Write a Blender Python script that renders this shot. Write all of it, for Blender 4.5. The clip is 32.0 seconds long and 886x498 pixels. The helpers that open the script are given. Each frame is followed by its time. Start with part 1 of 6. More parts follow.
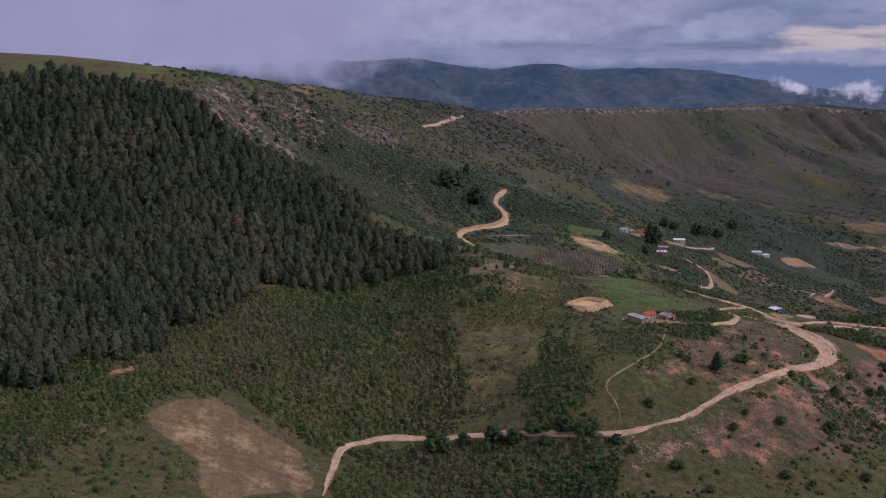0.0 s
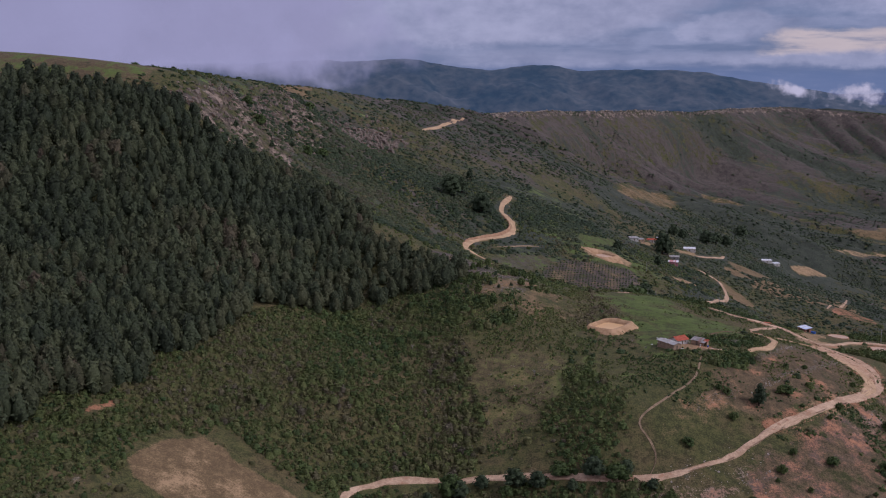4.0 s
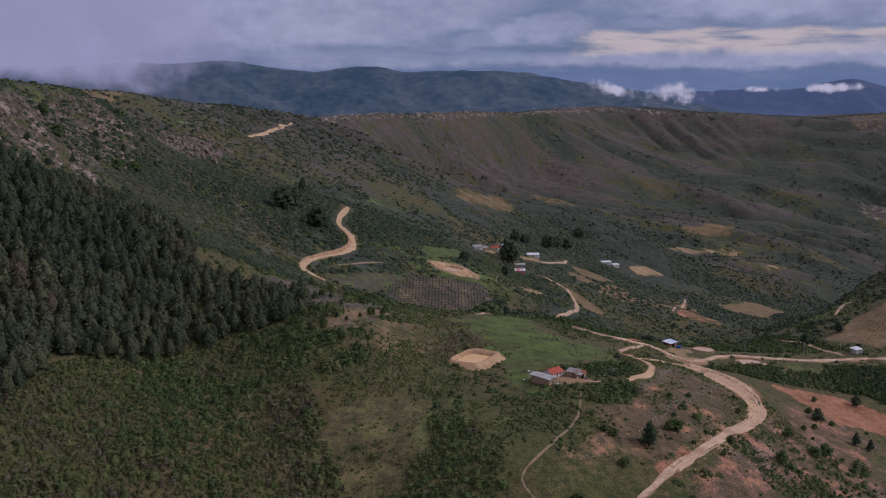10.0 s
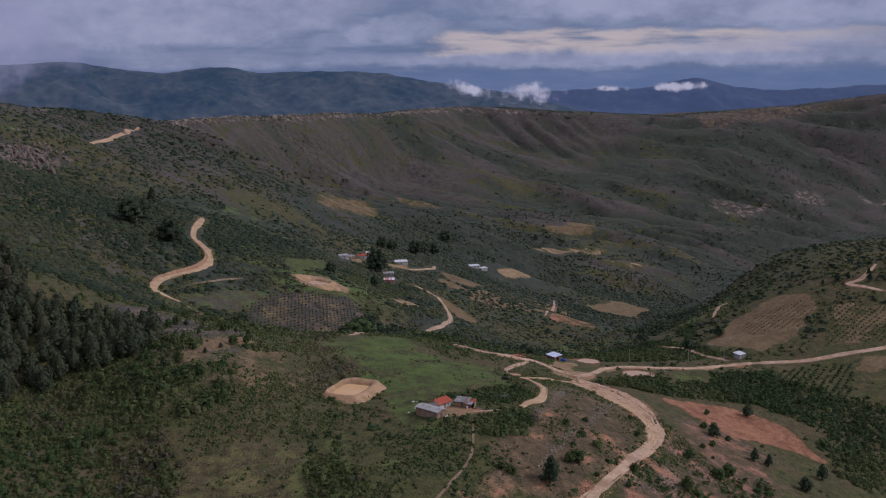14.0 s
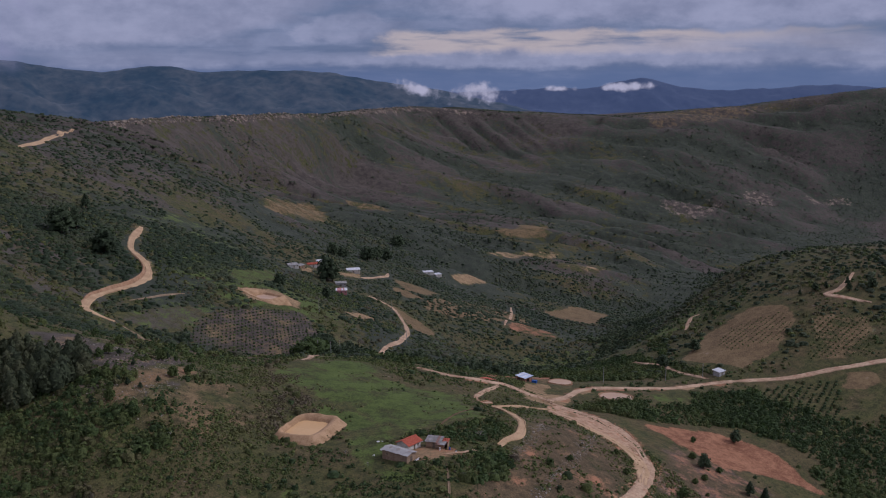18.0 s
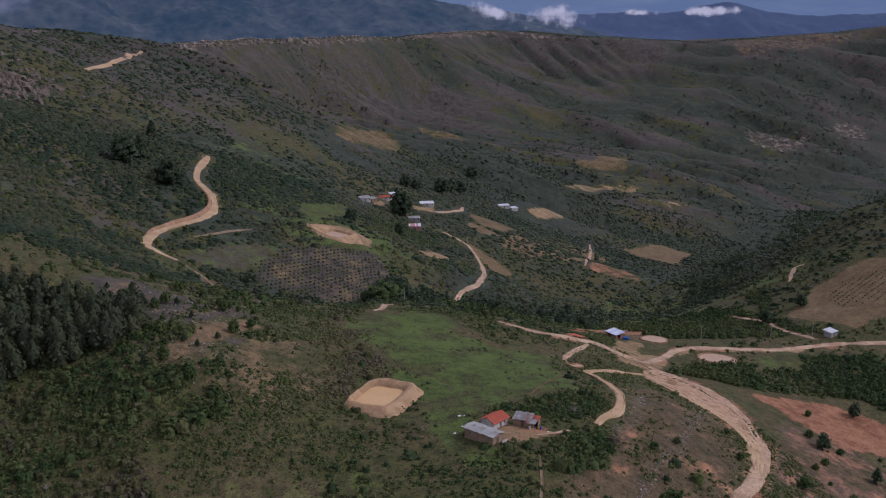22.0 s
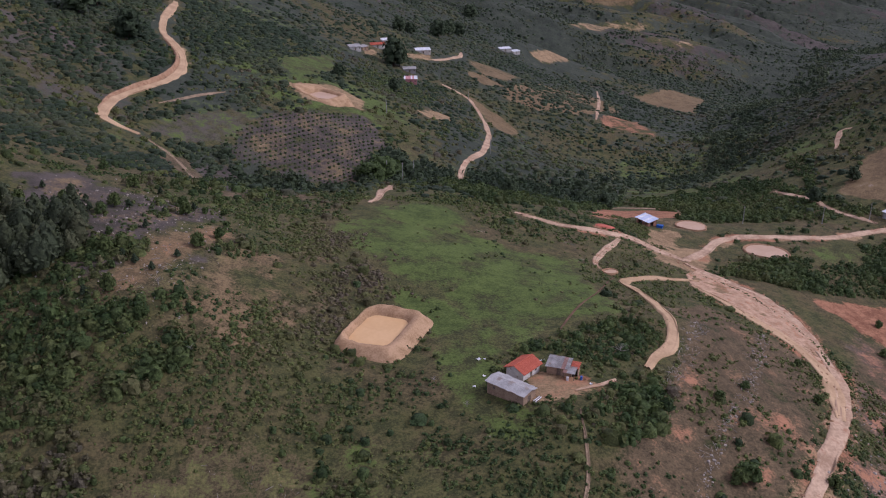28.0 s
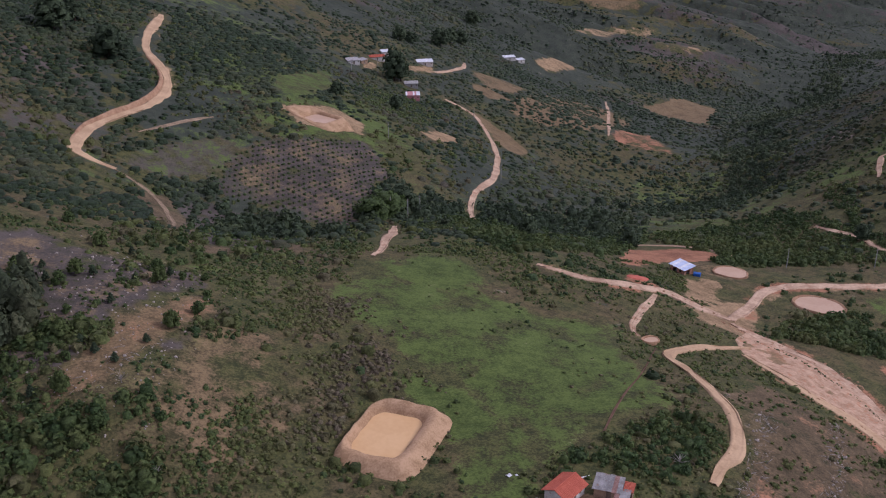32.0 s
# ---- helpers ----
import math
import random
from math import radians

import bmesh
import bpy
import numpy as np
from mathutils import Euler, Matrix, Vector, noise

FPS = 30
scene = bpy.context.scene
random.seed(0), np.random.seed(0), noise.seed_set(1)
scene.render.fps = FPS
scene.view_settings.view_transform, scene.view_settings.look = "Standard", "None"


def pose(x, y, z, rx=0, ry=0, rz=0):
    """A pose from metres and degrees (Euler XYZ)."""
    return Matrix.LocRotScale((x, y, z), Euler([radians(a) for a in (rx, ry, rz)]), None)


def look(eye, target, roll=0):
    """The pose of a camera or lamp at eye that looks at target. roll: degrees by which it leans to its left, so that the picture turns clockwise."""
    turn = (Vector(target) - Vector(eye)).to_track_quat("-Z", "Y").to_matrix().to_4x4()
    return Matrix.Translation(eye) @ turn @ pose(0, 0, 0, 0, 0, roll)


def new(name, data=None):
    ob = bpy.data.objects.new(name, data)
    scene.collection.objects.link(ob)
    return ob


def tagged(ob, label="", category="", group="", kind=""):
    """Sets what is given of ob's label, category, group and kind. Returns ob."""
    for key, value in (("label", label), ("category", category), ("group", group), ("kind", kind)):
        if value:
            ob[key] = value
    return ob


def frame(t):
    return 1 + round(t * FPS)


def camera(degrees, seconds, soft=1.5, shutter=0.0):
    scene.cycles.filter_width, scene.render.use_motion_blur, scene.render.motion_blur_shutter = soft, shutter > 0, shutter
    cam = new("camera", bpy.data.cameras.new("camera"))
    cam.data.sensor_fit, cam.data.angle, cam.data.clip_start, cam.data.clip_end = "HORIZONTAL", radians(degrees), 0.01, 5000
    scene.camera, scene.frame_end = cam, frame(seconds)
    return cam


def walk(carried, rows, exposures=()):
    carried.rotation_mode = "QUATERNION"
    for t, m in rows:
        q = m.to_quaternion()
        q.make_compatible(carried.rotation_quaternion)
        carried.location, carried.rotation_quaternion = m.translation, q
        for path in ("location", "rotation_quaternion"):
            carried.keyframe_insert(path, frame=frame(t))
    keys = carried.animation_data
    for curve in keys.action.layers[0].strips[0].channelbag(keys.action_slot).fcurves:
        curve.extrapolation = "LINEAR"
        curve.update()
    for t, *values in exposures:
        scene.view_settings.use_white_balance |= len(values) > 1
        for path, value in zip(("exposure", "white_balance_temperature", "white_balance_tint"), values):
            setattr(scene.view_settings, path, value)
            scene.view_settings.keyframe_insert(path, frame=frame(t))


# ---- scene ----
cam = camera(48.03, 32.0, soft=1.15)
# seconds, x, y, z, tilt, roll, heading
PATH = [
    (0, 0.00, 0.00, 125.00, 80.00, -0.04, 0.00),
    (0.5, -1.53, 5.65, 125.05, 80.00, -0.11, -0.07),
    (1, -2.96, 11.29, 125.09, 80.00, -0.10, -0.14),
    (1.5, -4.28, 16.90, 125.13, 80.01, -0.16, -0.19),
    (2, -5.49, 22.50, 125.17, 80.01, -0.21, -0.24),
    (2.5, -6.60, 28.08, 125.20, 80.02, -0.25, -0.29),
    (3, -7.60, 33.64, 125.23, 80.02, -0.27, -0.34),
    (3.5, -8.51, 39.18, 125.25, 80.04, -0.29, -0.38),
    (5.5, -11.21, 61.21, 125.29, 80.06, -0.30, -0.42),
    (6, -11.66, 66.68, 125.30, 80.07, -0.28, -0.42),
    (6.5, -12.02, 72.14, 125.30, 80.07, -0.24, -0.41),
    (7, -12.30, 77.59, 125.29, 80.07, -0.25, -1.04),
    (7.5, -12.50, 83.03, 125.29, 80.08, -0.20, -2.94),
    (8, -12.62, 88.47, 125.28, 80.10, -0.11, -5.07),
    (8.5, -12.66, 93.89, 125.27, 80.12, -0.03, -6.91),
    (9, -12.62, 99.30, 125.25, 80.14, 0.02, -8.46),
    (9.5, -12.52, 104.71, 125.24, 80.14, 0.07, -9.49),
    (10, -12.34, 110.11, 125.22, 80.16, 0.09, -10.40),
    (10.5, -12.10, 115.50, 125.20, 80.16, 0.12, -11.35),
    (11, -11.78, 120.89, 125.18, 80.18, 0.13, -12.54),
    (11.5, -11.41, 126.28, 125.15, 80.18, 0.18, -13.74),
    (12, -10.97, 131.66, 125.13, 80.17, 0.21, -14.69),
    (12.5, -10.47, 137.04, 125.10, 80.19, 0.25, -15.50),
    (13, -9.92, 142.42, 125.08, 80.18, 0.31, -16.36),
    (13.5, -9.31, 147.80, 125.05, 80.18, 0.34, -17.54),
    (14, -8.64, 153.18, 125.02, 80.16, 0.34, -18.63),
    (14.5, -7.93, 158.55, 124.99, 80.15, 0.33, -19.58),
    (15, -7.16, 163.93, 124.96, 80.15, 0.34, -20.51),
    (15.5, -6.35, 169.31, 124.93, 80.14, 0.38, -21.18),
    (17.5, -2.68, 190.87, 124.81, 80.14, 0.23, -21.63),
    (18, -1.66, 196.28, 124.79, 80.13, 0.21, -21.73),
    (18.5, -0.62, 201.69, 124.76, 80.14, 0.16, -21.82),
    (19, 0.46, 207.10, 124.73, 80.14, 0.14, -21.80),
    (19.5, 1.57, 212.53, 124.71, 80.14, 0.12, -20.82),
    (20, 2.71, 217.96, 124.68, 80.14, 0.02, -20.76),
    (20.5, 3.87, 223.41, 124.66, 80.14, 0.00, -20.82),
    (21, 5.06, 228.86, 124.64, 80.16, 0.06, -19.77),
    (21.5, 6.27, 234.33, 124.62, 80.15, -0.17, -17.47),
    (22, 7.49, 239.81, 124.61, 75.85, -0.17, -17.57),
    (22.5, 8.73, 245.30, 124.59, 72.02, -0.19, -17.67),
    (23, 9.99, 250.80, 124.58, 72.04, -0.21, -17.72),
    (23.5, 11.26, 256.32, 124.57, 67.45, -0.11, -17.84),
    (24, 12.54, 261.85, 124.56, 66.70, -0.16, -17.87),
    (24.5, 13.83, 267.40, 124.56, 66.70, -0.14, -17.92),
    (25, 15.12, 272.97, 124.56, 66.71, -0.15, -17.96),
    (25.5, 16.42, 278.55, 124.56, 66.74, -0.11, -17.98),
    (26, 17.72, 284.16, 124.57, 66.95, -0.13, -18.00),
    (26.5, 19.01, 289.78, 124.57, 66.98, -0.12, -18.02),
    (28.5, 24.16, 312.47, 124.65, 66.10, 0.04, -18.16),
    (29, 25.42, 318.20, 124.68, 66.10, 0.07, -18.18),
    (29.5, 26.68, 323.95, 124.71, 66.10, 0.08, -18.22),
    (30, 27.91, 329.73, 124.75, 66.11, 0.08, -18.26),
    (30.5, 29.13, 335.53, 124.80, 66.11, 0.07, -18.27),
    (31, 30.32, 341.36, 124.85, 66.09, 0.09, -18.31),
    (31.5, 31.50, 347.21, 124.90, 66.11, 0.06, -18.32),
    (32, 32.65, 353.09, 124.96, 66.14, 0.09, -18.36),
]
walk(cam, [(t, pose(x, y, z, rx, ry, rz)) for t, x, y, z, rx, ry, rz in PATH],
     exposures=((0, 0.03, 5880, 22), (6.5, 0.03, 5880, 22), (10, -0.06, 5880, 20), (15, -0.17, 5800, 18), (21.4, -0.21, 5740, 18), (22.0, -0.1, 5720, 18), (22.6, 0.3, 5780, 25), (32, 0.26, 5700, 24)))


# ---- daylight under broken cloud ----
def node(tree, kind, **values):
    n = tree.nodes.new(kind)
    for key, value in values.items():
        if key in n.inputs:
            n.inputs[key].default_value = value
    return n


def math_node(tree, op, a, b=None, c=None, clamp=False):
    n = tree.nodes.new("ShaderNodeMath")
    n.operation, n.use_clamp = op, clamp
    for i, v in enumerate((a, b, c)):
        if v is None:
            continue
        if isinstance(v, (int, float)):
            n.inputs[i].default_value = v
        else:
            tree.links.new(v, n.inputs[i])
    return n.outputs[0]


def mix_col(tree, fac, a, b):
    n = tree.nodes.new("ShaderNodeMix")
    n.data_type = "RGBA"
    for i, v in ((0, fac), (6, a), (7, b)):
        if isinstance(v, (int, float)):
            n.inputs[i].default_value = v
        elif isinstance(v, tuple):
            n.inputs[i].default_value = (*v[:3], 1)
        else:
            tree.links.new(v, n.inputs[i])
    return n.outputs[2]


def ramp(tree, fac, lo, hi):
    n = tree.nodes.new("ShaderNodeMapRange")
    n.interpolation_type = "SMOOTHSTEP"
    n.inputs[1].default_value, n.inputs[2].default_value = lo, hi
    tree.links.new(fac, n.inputs[0])
    return n.outputs[0]


def noise_tex(tree, vector, scale, detail=4.0, rough=0.55):
    n = tree.nodes.new("ShaderNodeTexNoise")
    n.inputs["Scale"].default_value, n.inputs["Detail"].default_value, n.inputs["Roughness"].default_value = scale, detail, rough
    tree.links.new(vector, n.inputs["Vector"])
    return n.outputs["Fac"]


def mapped(tree, vector, scale=(1, 1, 1), loc=(0, 0, 0)):
    n = tree.nodes.new("ShaderNodeMapping")
    n.inputs["Scale"].default_value, n.inputs["Location"].default_value = scale, loc
    tree.links.new(vector, n.inputs["Vector"])
    return n.outputs[0]


SUN_HEIGHT, SUN_HEADING = radians(40), radians(105)
world = bpy.data.worlds.new("evening_cloud")
scene.world = world
world.use_nodes = True
wt = world.node_tree
wt.nodes.clear()
sky = node(wt, "ShaderNodeTexSky")
sky.sky_type, sky.sun_disc, sky.sun_elevation, sky.sun_rotation = "NISHITA", False, SUN_HEIGHT, SUN_HEADING
way_in = node(wt, "ShaderNodeTexCoord").outputs["Generated"]
split = node(wt, "ShaderNodeSeparateXYZ")
wt.links.new(way_in, split.inputs[0])
up = split.outputs[2]
bearing = math_node(wt, "MULTIPLY", math_node(wt, "ARCTAN2", split.outputs[0], split.outputs[1]), 180 / math.pi)
raised = math_node(wt, "MULTIPLY", math_node(wt, "ARCSINE", up), 180 / math.pi)
streaks = noise_tex(wt, mapped(wt, way_in, (6, 6, 46), (0.4, 0, 0)), 1.6, 6.0, 0.55)
billow = noise_tex(wt, mapped(wt, way_in, (1, 1, 2.0)), 14.0, 7.0, 0.58)
curls = noise_tex(wt, mapped(wt, way_in, (1, 1, 1.7), (4, 2, 0)), 42.0, 5.0, 0.6)
drift = math_node(wt, "ADD", bearing, math_node(wt, "MULTIPLY", math_node(wt, "SUBTRACT", billow, 0.5), 9.0))
lifted = math_node(wt, "ADD", raised, math_node(wt, "ADD", math_node(wt, "MULTIPLY", math_node(wt, "SUBTRACT", billow, 0.5), 1.0), math_node(wt, "MULTIPLY", math_node(wt, "SUBTRACT", curls, 0.5), 0.55)))


def cloud_bank(az, el, wide, tall, soft=0.3):
    """1 inside a bank of cloud about a bearing and a height above the horizon, in degrees, with a ragged edge."""
    u = math_node(wt, "DIVIDE", math_node(wt, "SUBTRACT", drift, az), wide)
    v = math_node(wt, "DIVIDE", math_node(wt, "SUBTRACT", lifted, el), tall)
    r = math_node(wt, "SQRT", math_node(wt, "ADD", math_node(wt, "MULTIPLY", u, u), math_node(wt, "MULTIPLY", v, v)))
    return ramp(wt, r, 1.0 + soft / 2, 1.0 - soft / 2)


shade = math_node(wt, "ADD", math_node(wt, "MULTIPLY", billow, 0.7), math_node(wt, "MULTIPLY", curls, 0.3))
blue = mix_col(wt, 0.012, (0.098, 0.140, 0.245), sky.outputs[0])
grey = mix_col(wt, ramp(wt, shade, 0.33, 0.67), (0.172, 0.202, 0.290), (0.285, 0.314, 0.420))
pale = mix_col(wt, ramp(wt, shade, 0.30, 0.66), (0.240, 0.260, 0.352), (0.372, 0.384, 0.485))
# thin layered cloud over the blue, a deck of grey above
col = mix_col(wt, math_node(wt, "MULTIPLY", ramp(wt, streaks, 0.38, 0.60), 0.8), blue, grey)
col = mix_col(wt, math_node(wt, "MULTIPLY", ramp(wt, lifted, 2.9, 3.6), math_node(wt, "MULTIPLY_ADD", ramp(wt, drift, 15.0, 24.0), 0.5, 0.3)), col, grey)
# the gap low in the east that lets evening light through
band = math_node(wt, "MULTIPLY", math_node(wt, "MULTIPLY", ramp(wt, lifted, 1.05, 1.32), ramp(wt, lifted, 2.65, 2.30)), math_node(wt, "MULTIPLY", ramp(wt, drift, 17.6, 19.6), ramp(wt, drift, 48.0, 34.0)))
col = mix_col(wt, math_node(wt, "MULTIPLY", math_node(wt, "MULTIPLY", band, ramp(wt, streaks, 0.30, 0.52)), 0.85), col, mix_col(wt, curls, (0.50, 0.42, 0.40), (0.61, 0.52, 0.46)))
# heaped banks
for az, el, wide, tall, thick, soft in ((1.0, 4.3, 13.2, 2.7, 0.95, 0.25), (16.3, 2.75, 1.9, 0.75, 0.6, 0.5), (-9.0, 2.2, 6.5, 0.85, 0.9, 0.4), (6.0, 0.95, 6.0, 0.5, 0.45, 0.9), (27.0, 0.95, 12.0, 0.42, 0.7, 0.9), (40.0, 4.4, 18.0, 1.7, 0.9, 0.5), (42.0, 1.3, 12.0, 0.8, 0.6, 0.8)):
    col = mix_col(wt, math_node(wt, "MULTIPLY", cloud_bank(az, el, wide, tall, soft), thick), col, pale)
# blue haze low over the horizon
west = ramp(wt, math_node(wt, "ADD", math_node(wt, "MULTIPLY", split.outputs[0], 0.88), math_node(wt, "MULTIPLY", split.outputs[1], -0.47)), -0.40, -0.78)
col = mix_col(wt, math_node(wt, "MULTIPLY", ramp(wt, lifted, 0.8, -0.1), 0.75), col, (0.115, 0.165, 0.285))
col = mix_col(wt, math_node(wt, "MULTIPLY", west, 0.8), col, mix_col(wt, shade, (0.33, 0.345, 0.465), (0.385, 0.392, 0.52)))
# thick cloud overhead
high = ramp(wt, up, 0.10, 0.45)
col = mix_col(wt, high, col, mix_col(wt, billow, (0.415, 0.40, 0.475), (0.545, 0.525, 0.60)))
back = node(wt, "ShaderNodeBackground", Strength=1.0)
wt.links.new(col, back.inputs[0])
wt.links.new(back.outputs[0], node(wt, "ShaderNodeOutputWorld").inputs[0])

sun_data = bpy.data.lights.new("sun", "SUN")
sun_data.energy, sun_data.angle, sun_data.color = 1.8, radians(18), (1.0, 0.95, 0.90)
sun = new("sun", sun_data)
sun.matrix_world = look((0, 0, 300), (-100 * math.sin(SUN_HEADING), -100 * math.cos(SUN_HEADING), 300 - 100 * math.tan(SUN_HEIGHT)))


# ---- materials ----
def material(name, rough=0.9):
    m = bpy.data.materials.new(name)
    m.use_nodes = True
    t = m.node_tree
    b = t.nodes["Principled BSDF"]
    b.inputs["Roughness"].default_value = rough
    b.inputs["Specular IOR Level"].default_value = 0.25
    return m, t, b


def bump(t, b, height, strength, distance):
    n = node(t, "ShaderNodeBump", Strength=strength, Distance=distance)
    t.links.new(height, n.inputs["Height"])
    t.links.new(n.outputs[0], b.inputs["Normal"])


def mottled(name, dark, light, scale=0.5, fine=6.0, rough=0.9, relief=0.03, spot=None):
    """Two colours mixed at two scales, with fine relief; spot: a third colour in stains."""
    m, t, b = material(name, rough)
    at = node(t, "ShaderNodeTexCoord").outputs["Object"]
    big, small = noise_tex(t, at, scale, 5), noise_tex(t, at, fine, 4)
    c = mix_col(t, ramp(t, math_node(t, "ADD", math_node(t, "MULTIPLY", big, 0.6), math_node(t, "MULTIPLY", small, 0.4)), 0.35, 0.65), dark, light)
    if spot:
        c = mix_col(t, ramp(t, noise_tex(t, mapped(t, at, (1, 1, 1), (9, 4, 2)), scale * 1.7, 5), 0.55, 0.68), c, spot)
    t.links.new(c, b.inputs["Base Color"])
    bump(t, b, small, 0.5, relief)
    return m


def ground_material():
    m, t, b = material("hill_ground", 0.95)
    at = node(t, "ShaderNodeTexCoord").outputs["Object"]
    n80, n14, n3, n1 = (noise_tex(t, at, s, 5, 0.62) for s in (1 / 70, 1 / 13, 1 / 3.2, 1.5))
    fine = math_node(t, "ADD", math_node(t, "MULTIPLY", n3, 0.45), math_node(t, "MULTIPLY", n1, 0.55))
    a1, a2 = node(t, "ShaderNodeAttribute"), node(t, "ShaderNodeAttribute")
    a1.attribute_name, a2.attribute_name = "cover_a", "cover_b"
    s1, s2 = node(t, "ShaderNodeSeparateColor"), node(t, "ShaderNodeSeparateColor")
    t.links.new(a1.outputs["Color"], s1.inputs[0])
    t.links.new(a2.outputs["Color"], s2.inputs[0])
    patch = ramp(t, math_node(t, "ADD", math_node(t, "MULTIPLY", n14, 0.6), math_node(t, "MULTIPLY", n80, 0.4)), 0.42, 0.6)
    low = mix_col(t, ramp(t, fine, 0.40, 0.60), (0.033, 0.039, 0.013), (0.094, 0.091, 0.030))
    dry = mix_col(t, ramp(t, fine, 0.40, 0.60), (0.054, 0.041, 0.019), (0.138, 0.100, 0.050))
    c = mix_col(t, math_node(t, "MULTIPLY", patch, 0.75), low, dry)

    speck = math_node(t, "ADD", math_node(t, "MULTIPLY", fine, 0.4), math_node(t, "ADD", math_node(t, "MULTIPLY", noise_tex(t, at, 1 / 8, 4, 0.75), 0.36), math_node(t, "MULTIPLY", noise_tex(t, at, 1 / 27, 5, 0.7), 0.24)))

    def layer(c, amount, dark, light, breakup, fine=fine):
        edge = math_node(t, "ADD", amount, math_node(t, "ADD", math_node(t, "MULTIPLY", math_node(t, "SUBTRACT", fine, 0.5), breakup * 0.8), math_node(t, "MULTIPLY", math_node(t, "SUBTRACT", n14, 0.5), breakup)))
        mask = ramp(t, edge, 0.38, 0.62)
        return mix_col(t, mask, c, mix_col(t, ramp(t, math_node(t, "ADD", math_node(t, "MULTIPLY", fine, 0.7), math_node(t, "MULTIPLY", n14, 0.3)), 0.40, 0.60), tuple(0.88 * v for v in dark), tuple(1.06 * v for v in light)))

    c = layer(c, s1.outputs[1], (0.069, 0.050, 0.027), (0.143, 0.102, 0.055), 1.6)
    # Brown and dark scrub covers: a bluish cast of distance haze put into both.
    c = layer(c, a1.outputs["Alpha"], (0.050, 0.042, 0.036), (0.097, 0.080, 0.067), 1.8, speck)
    c = layer(c, a2.outputs["Alpha"], (0.024, 0.032, 0.022), (0.053, 0.061, 0.041), 2.4, speck)
    c = layer(c, s1.outputs[0], (0.048, 0.071, 0.015), (0.092, 0.124, 0.029), 1.5)
    c = layer(c, s2.outputs[0], (0.122, 0.082, 0.041), (0.196, 0.136, 0.068), 0.8)
    c = layer(c, s2.outputs[1], (0.080, 0.062, 0.050), (0.28, 0.215, 0.165), 1.9)
    c = layer(c, s1.outputs[2], (0.20, 0.133, 0.068), (0.34, 0.23, 0.125), 1.0)
    c = layer(c, s2.outputs[2], (0.19, 0.080, 0.042), (0.345, 0.168, 0.092), 1.0)
    t.links.new(c, b.inputs["Base Color"])
    bump(t, b, fine, 0.8, 0.5)
    return m


def leaf_material(name, colours, shine=0.7, grain=1.6):
    """Foliage: each plant has its own tint, each clump of leaves a little variation; shaded gaps between leaves are
    painted in by noise.
    """
    m, t, b = material(name, shine)
    at = node(t, "ShaderNodeAttribute")
    at.attribute_name = "tint"
    s = node(t, "ShaderNodeSeparateColor")
    t.links.new(at.outputs["Color"], s.inputs[0])
    island = node(t, "ShaderNodeNewGeometry").outputs["Random Per Island"]
    where = node(t, "ShaderNodeNewGeometry").outputs["Position"]
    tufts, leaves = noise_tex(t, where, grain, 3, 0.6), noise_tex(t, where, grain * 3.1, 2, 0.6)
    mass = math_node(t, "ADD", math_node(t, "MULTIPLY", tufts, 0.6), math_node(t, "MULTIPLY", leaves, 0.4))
    r = node(t, "ShaderNodeValToRGB")
    e = r.color_ramp.elements
    e[0].color, e[1].color = (*colours[0], 1), (*colours[-1], 1)
    for i, c in enumerate(colours[1:-1]):
        e.new((i + 1) / (len(colours) - 1)).color = (*c, 1)
    t.links.new(math_node(t, "ADD", s.outputs[0], math_node(t, "MULTIPLY", math_node(t, "SUBTRACT", tufts, 0.5), 0.3)), r.inputs[0])
    h = node(t, "ShaderNodeHueSaturation")
    t.links.new(r.outputs[0], h.inputs["Color"])
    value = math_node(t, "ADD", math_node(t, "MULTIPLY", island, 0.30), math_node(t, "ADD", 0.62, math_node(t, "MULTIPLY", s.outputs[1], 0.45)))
    # noise lowers the value as painted shade in gaps among the leaves
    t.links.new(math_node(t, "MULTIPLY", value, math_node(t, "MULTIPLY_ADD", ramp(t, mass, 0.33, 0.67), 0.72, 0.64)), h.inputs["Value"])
    t.links.new(h.outputs[0], b.inputs["Base Color"])
    bump(t, b, mass, 1.0, 0.55)
    glow = node(t, "ShaderNodeBsdfTranslucent")
    t.links.new(h.outputs[0], glow.inputs[0])
    both = node(t, "ShaderNodeMixShader", Fac=0.32)
    t.links.new(b.outputs[0], both.inputs[1])
    t.links.new(glow.outputs[0], both.inputs[2])
    t.links.new(both.outputs[0], t.nodes["Material Output"].inputs[0])
    return m


GROUND = ground_material()
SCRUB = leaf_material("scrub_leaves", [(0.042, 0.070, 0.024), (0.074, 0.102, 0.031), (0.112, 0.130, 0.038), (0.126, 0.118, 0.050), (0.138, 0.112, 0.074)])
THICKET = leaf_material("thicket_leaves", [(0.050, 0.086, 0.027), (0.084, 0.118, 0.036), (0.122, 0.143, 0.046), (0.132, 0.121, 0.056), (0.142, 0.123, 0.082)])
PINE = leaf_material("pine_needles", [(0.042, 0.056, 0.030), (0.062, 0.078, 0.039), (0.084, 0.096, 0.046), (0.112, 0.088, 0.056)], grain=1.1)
# Basin and broad leaves: blue raised in the colour to stand for haze.
BASIN_LEAF_HAZED = leaf_material("hazed_basin_leaves", [(0.038, 0.062, 0.030), (0.064, 0.088, 0.042), (0.092, 0.110, 0.052), (0.106, 0.100, 0.062), (0.118, 0.098, 0.076)])
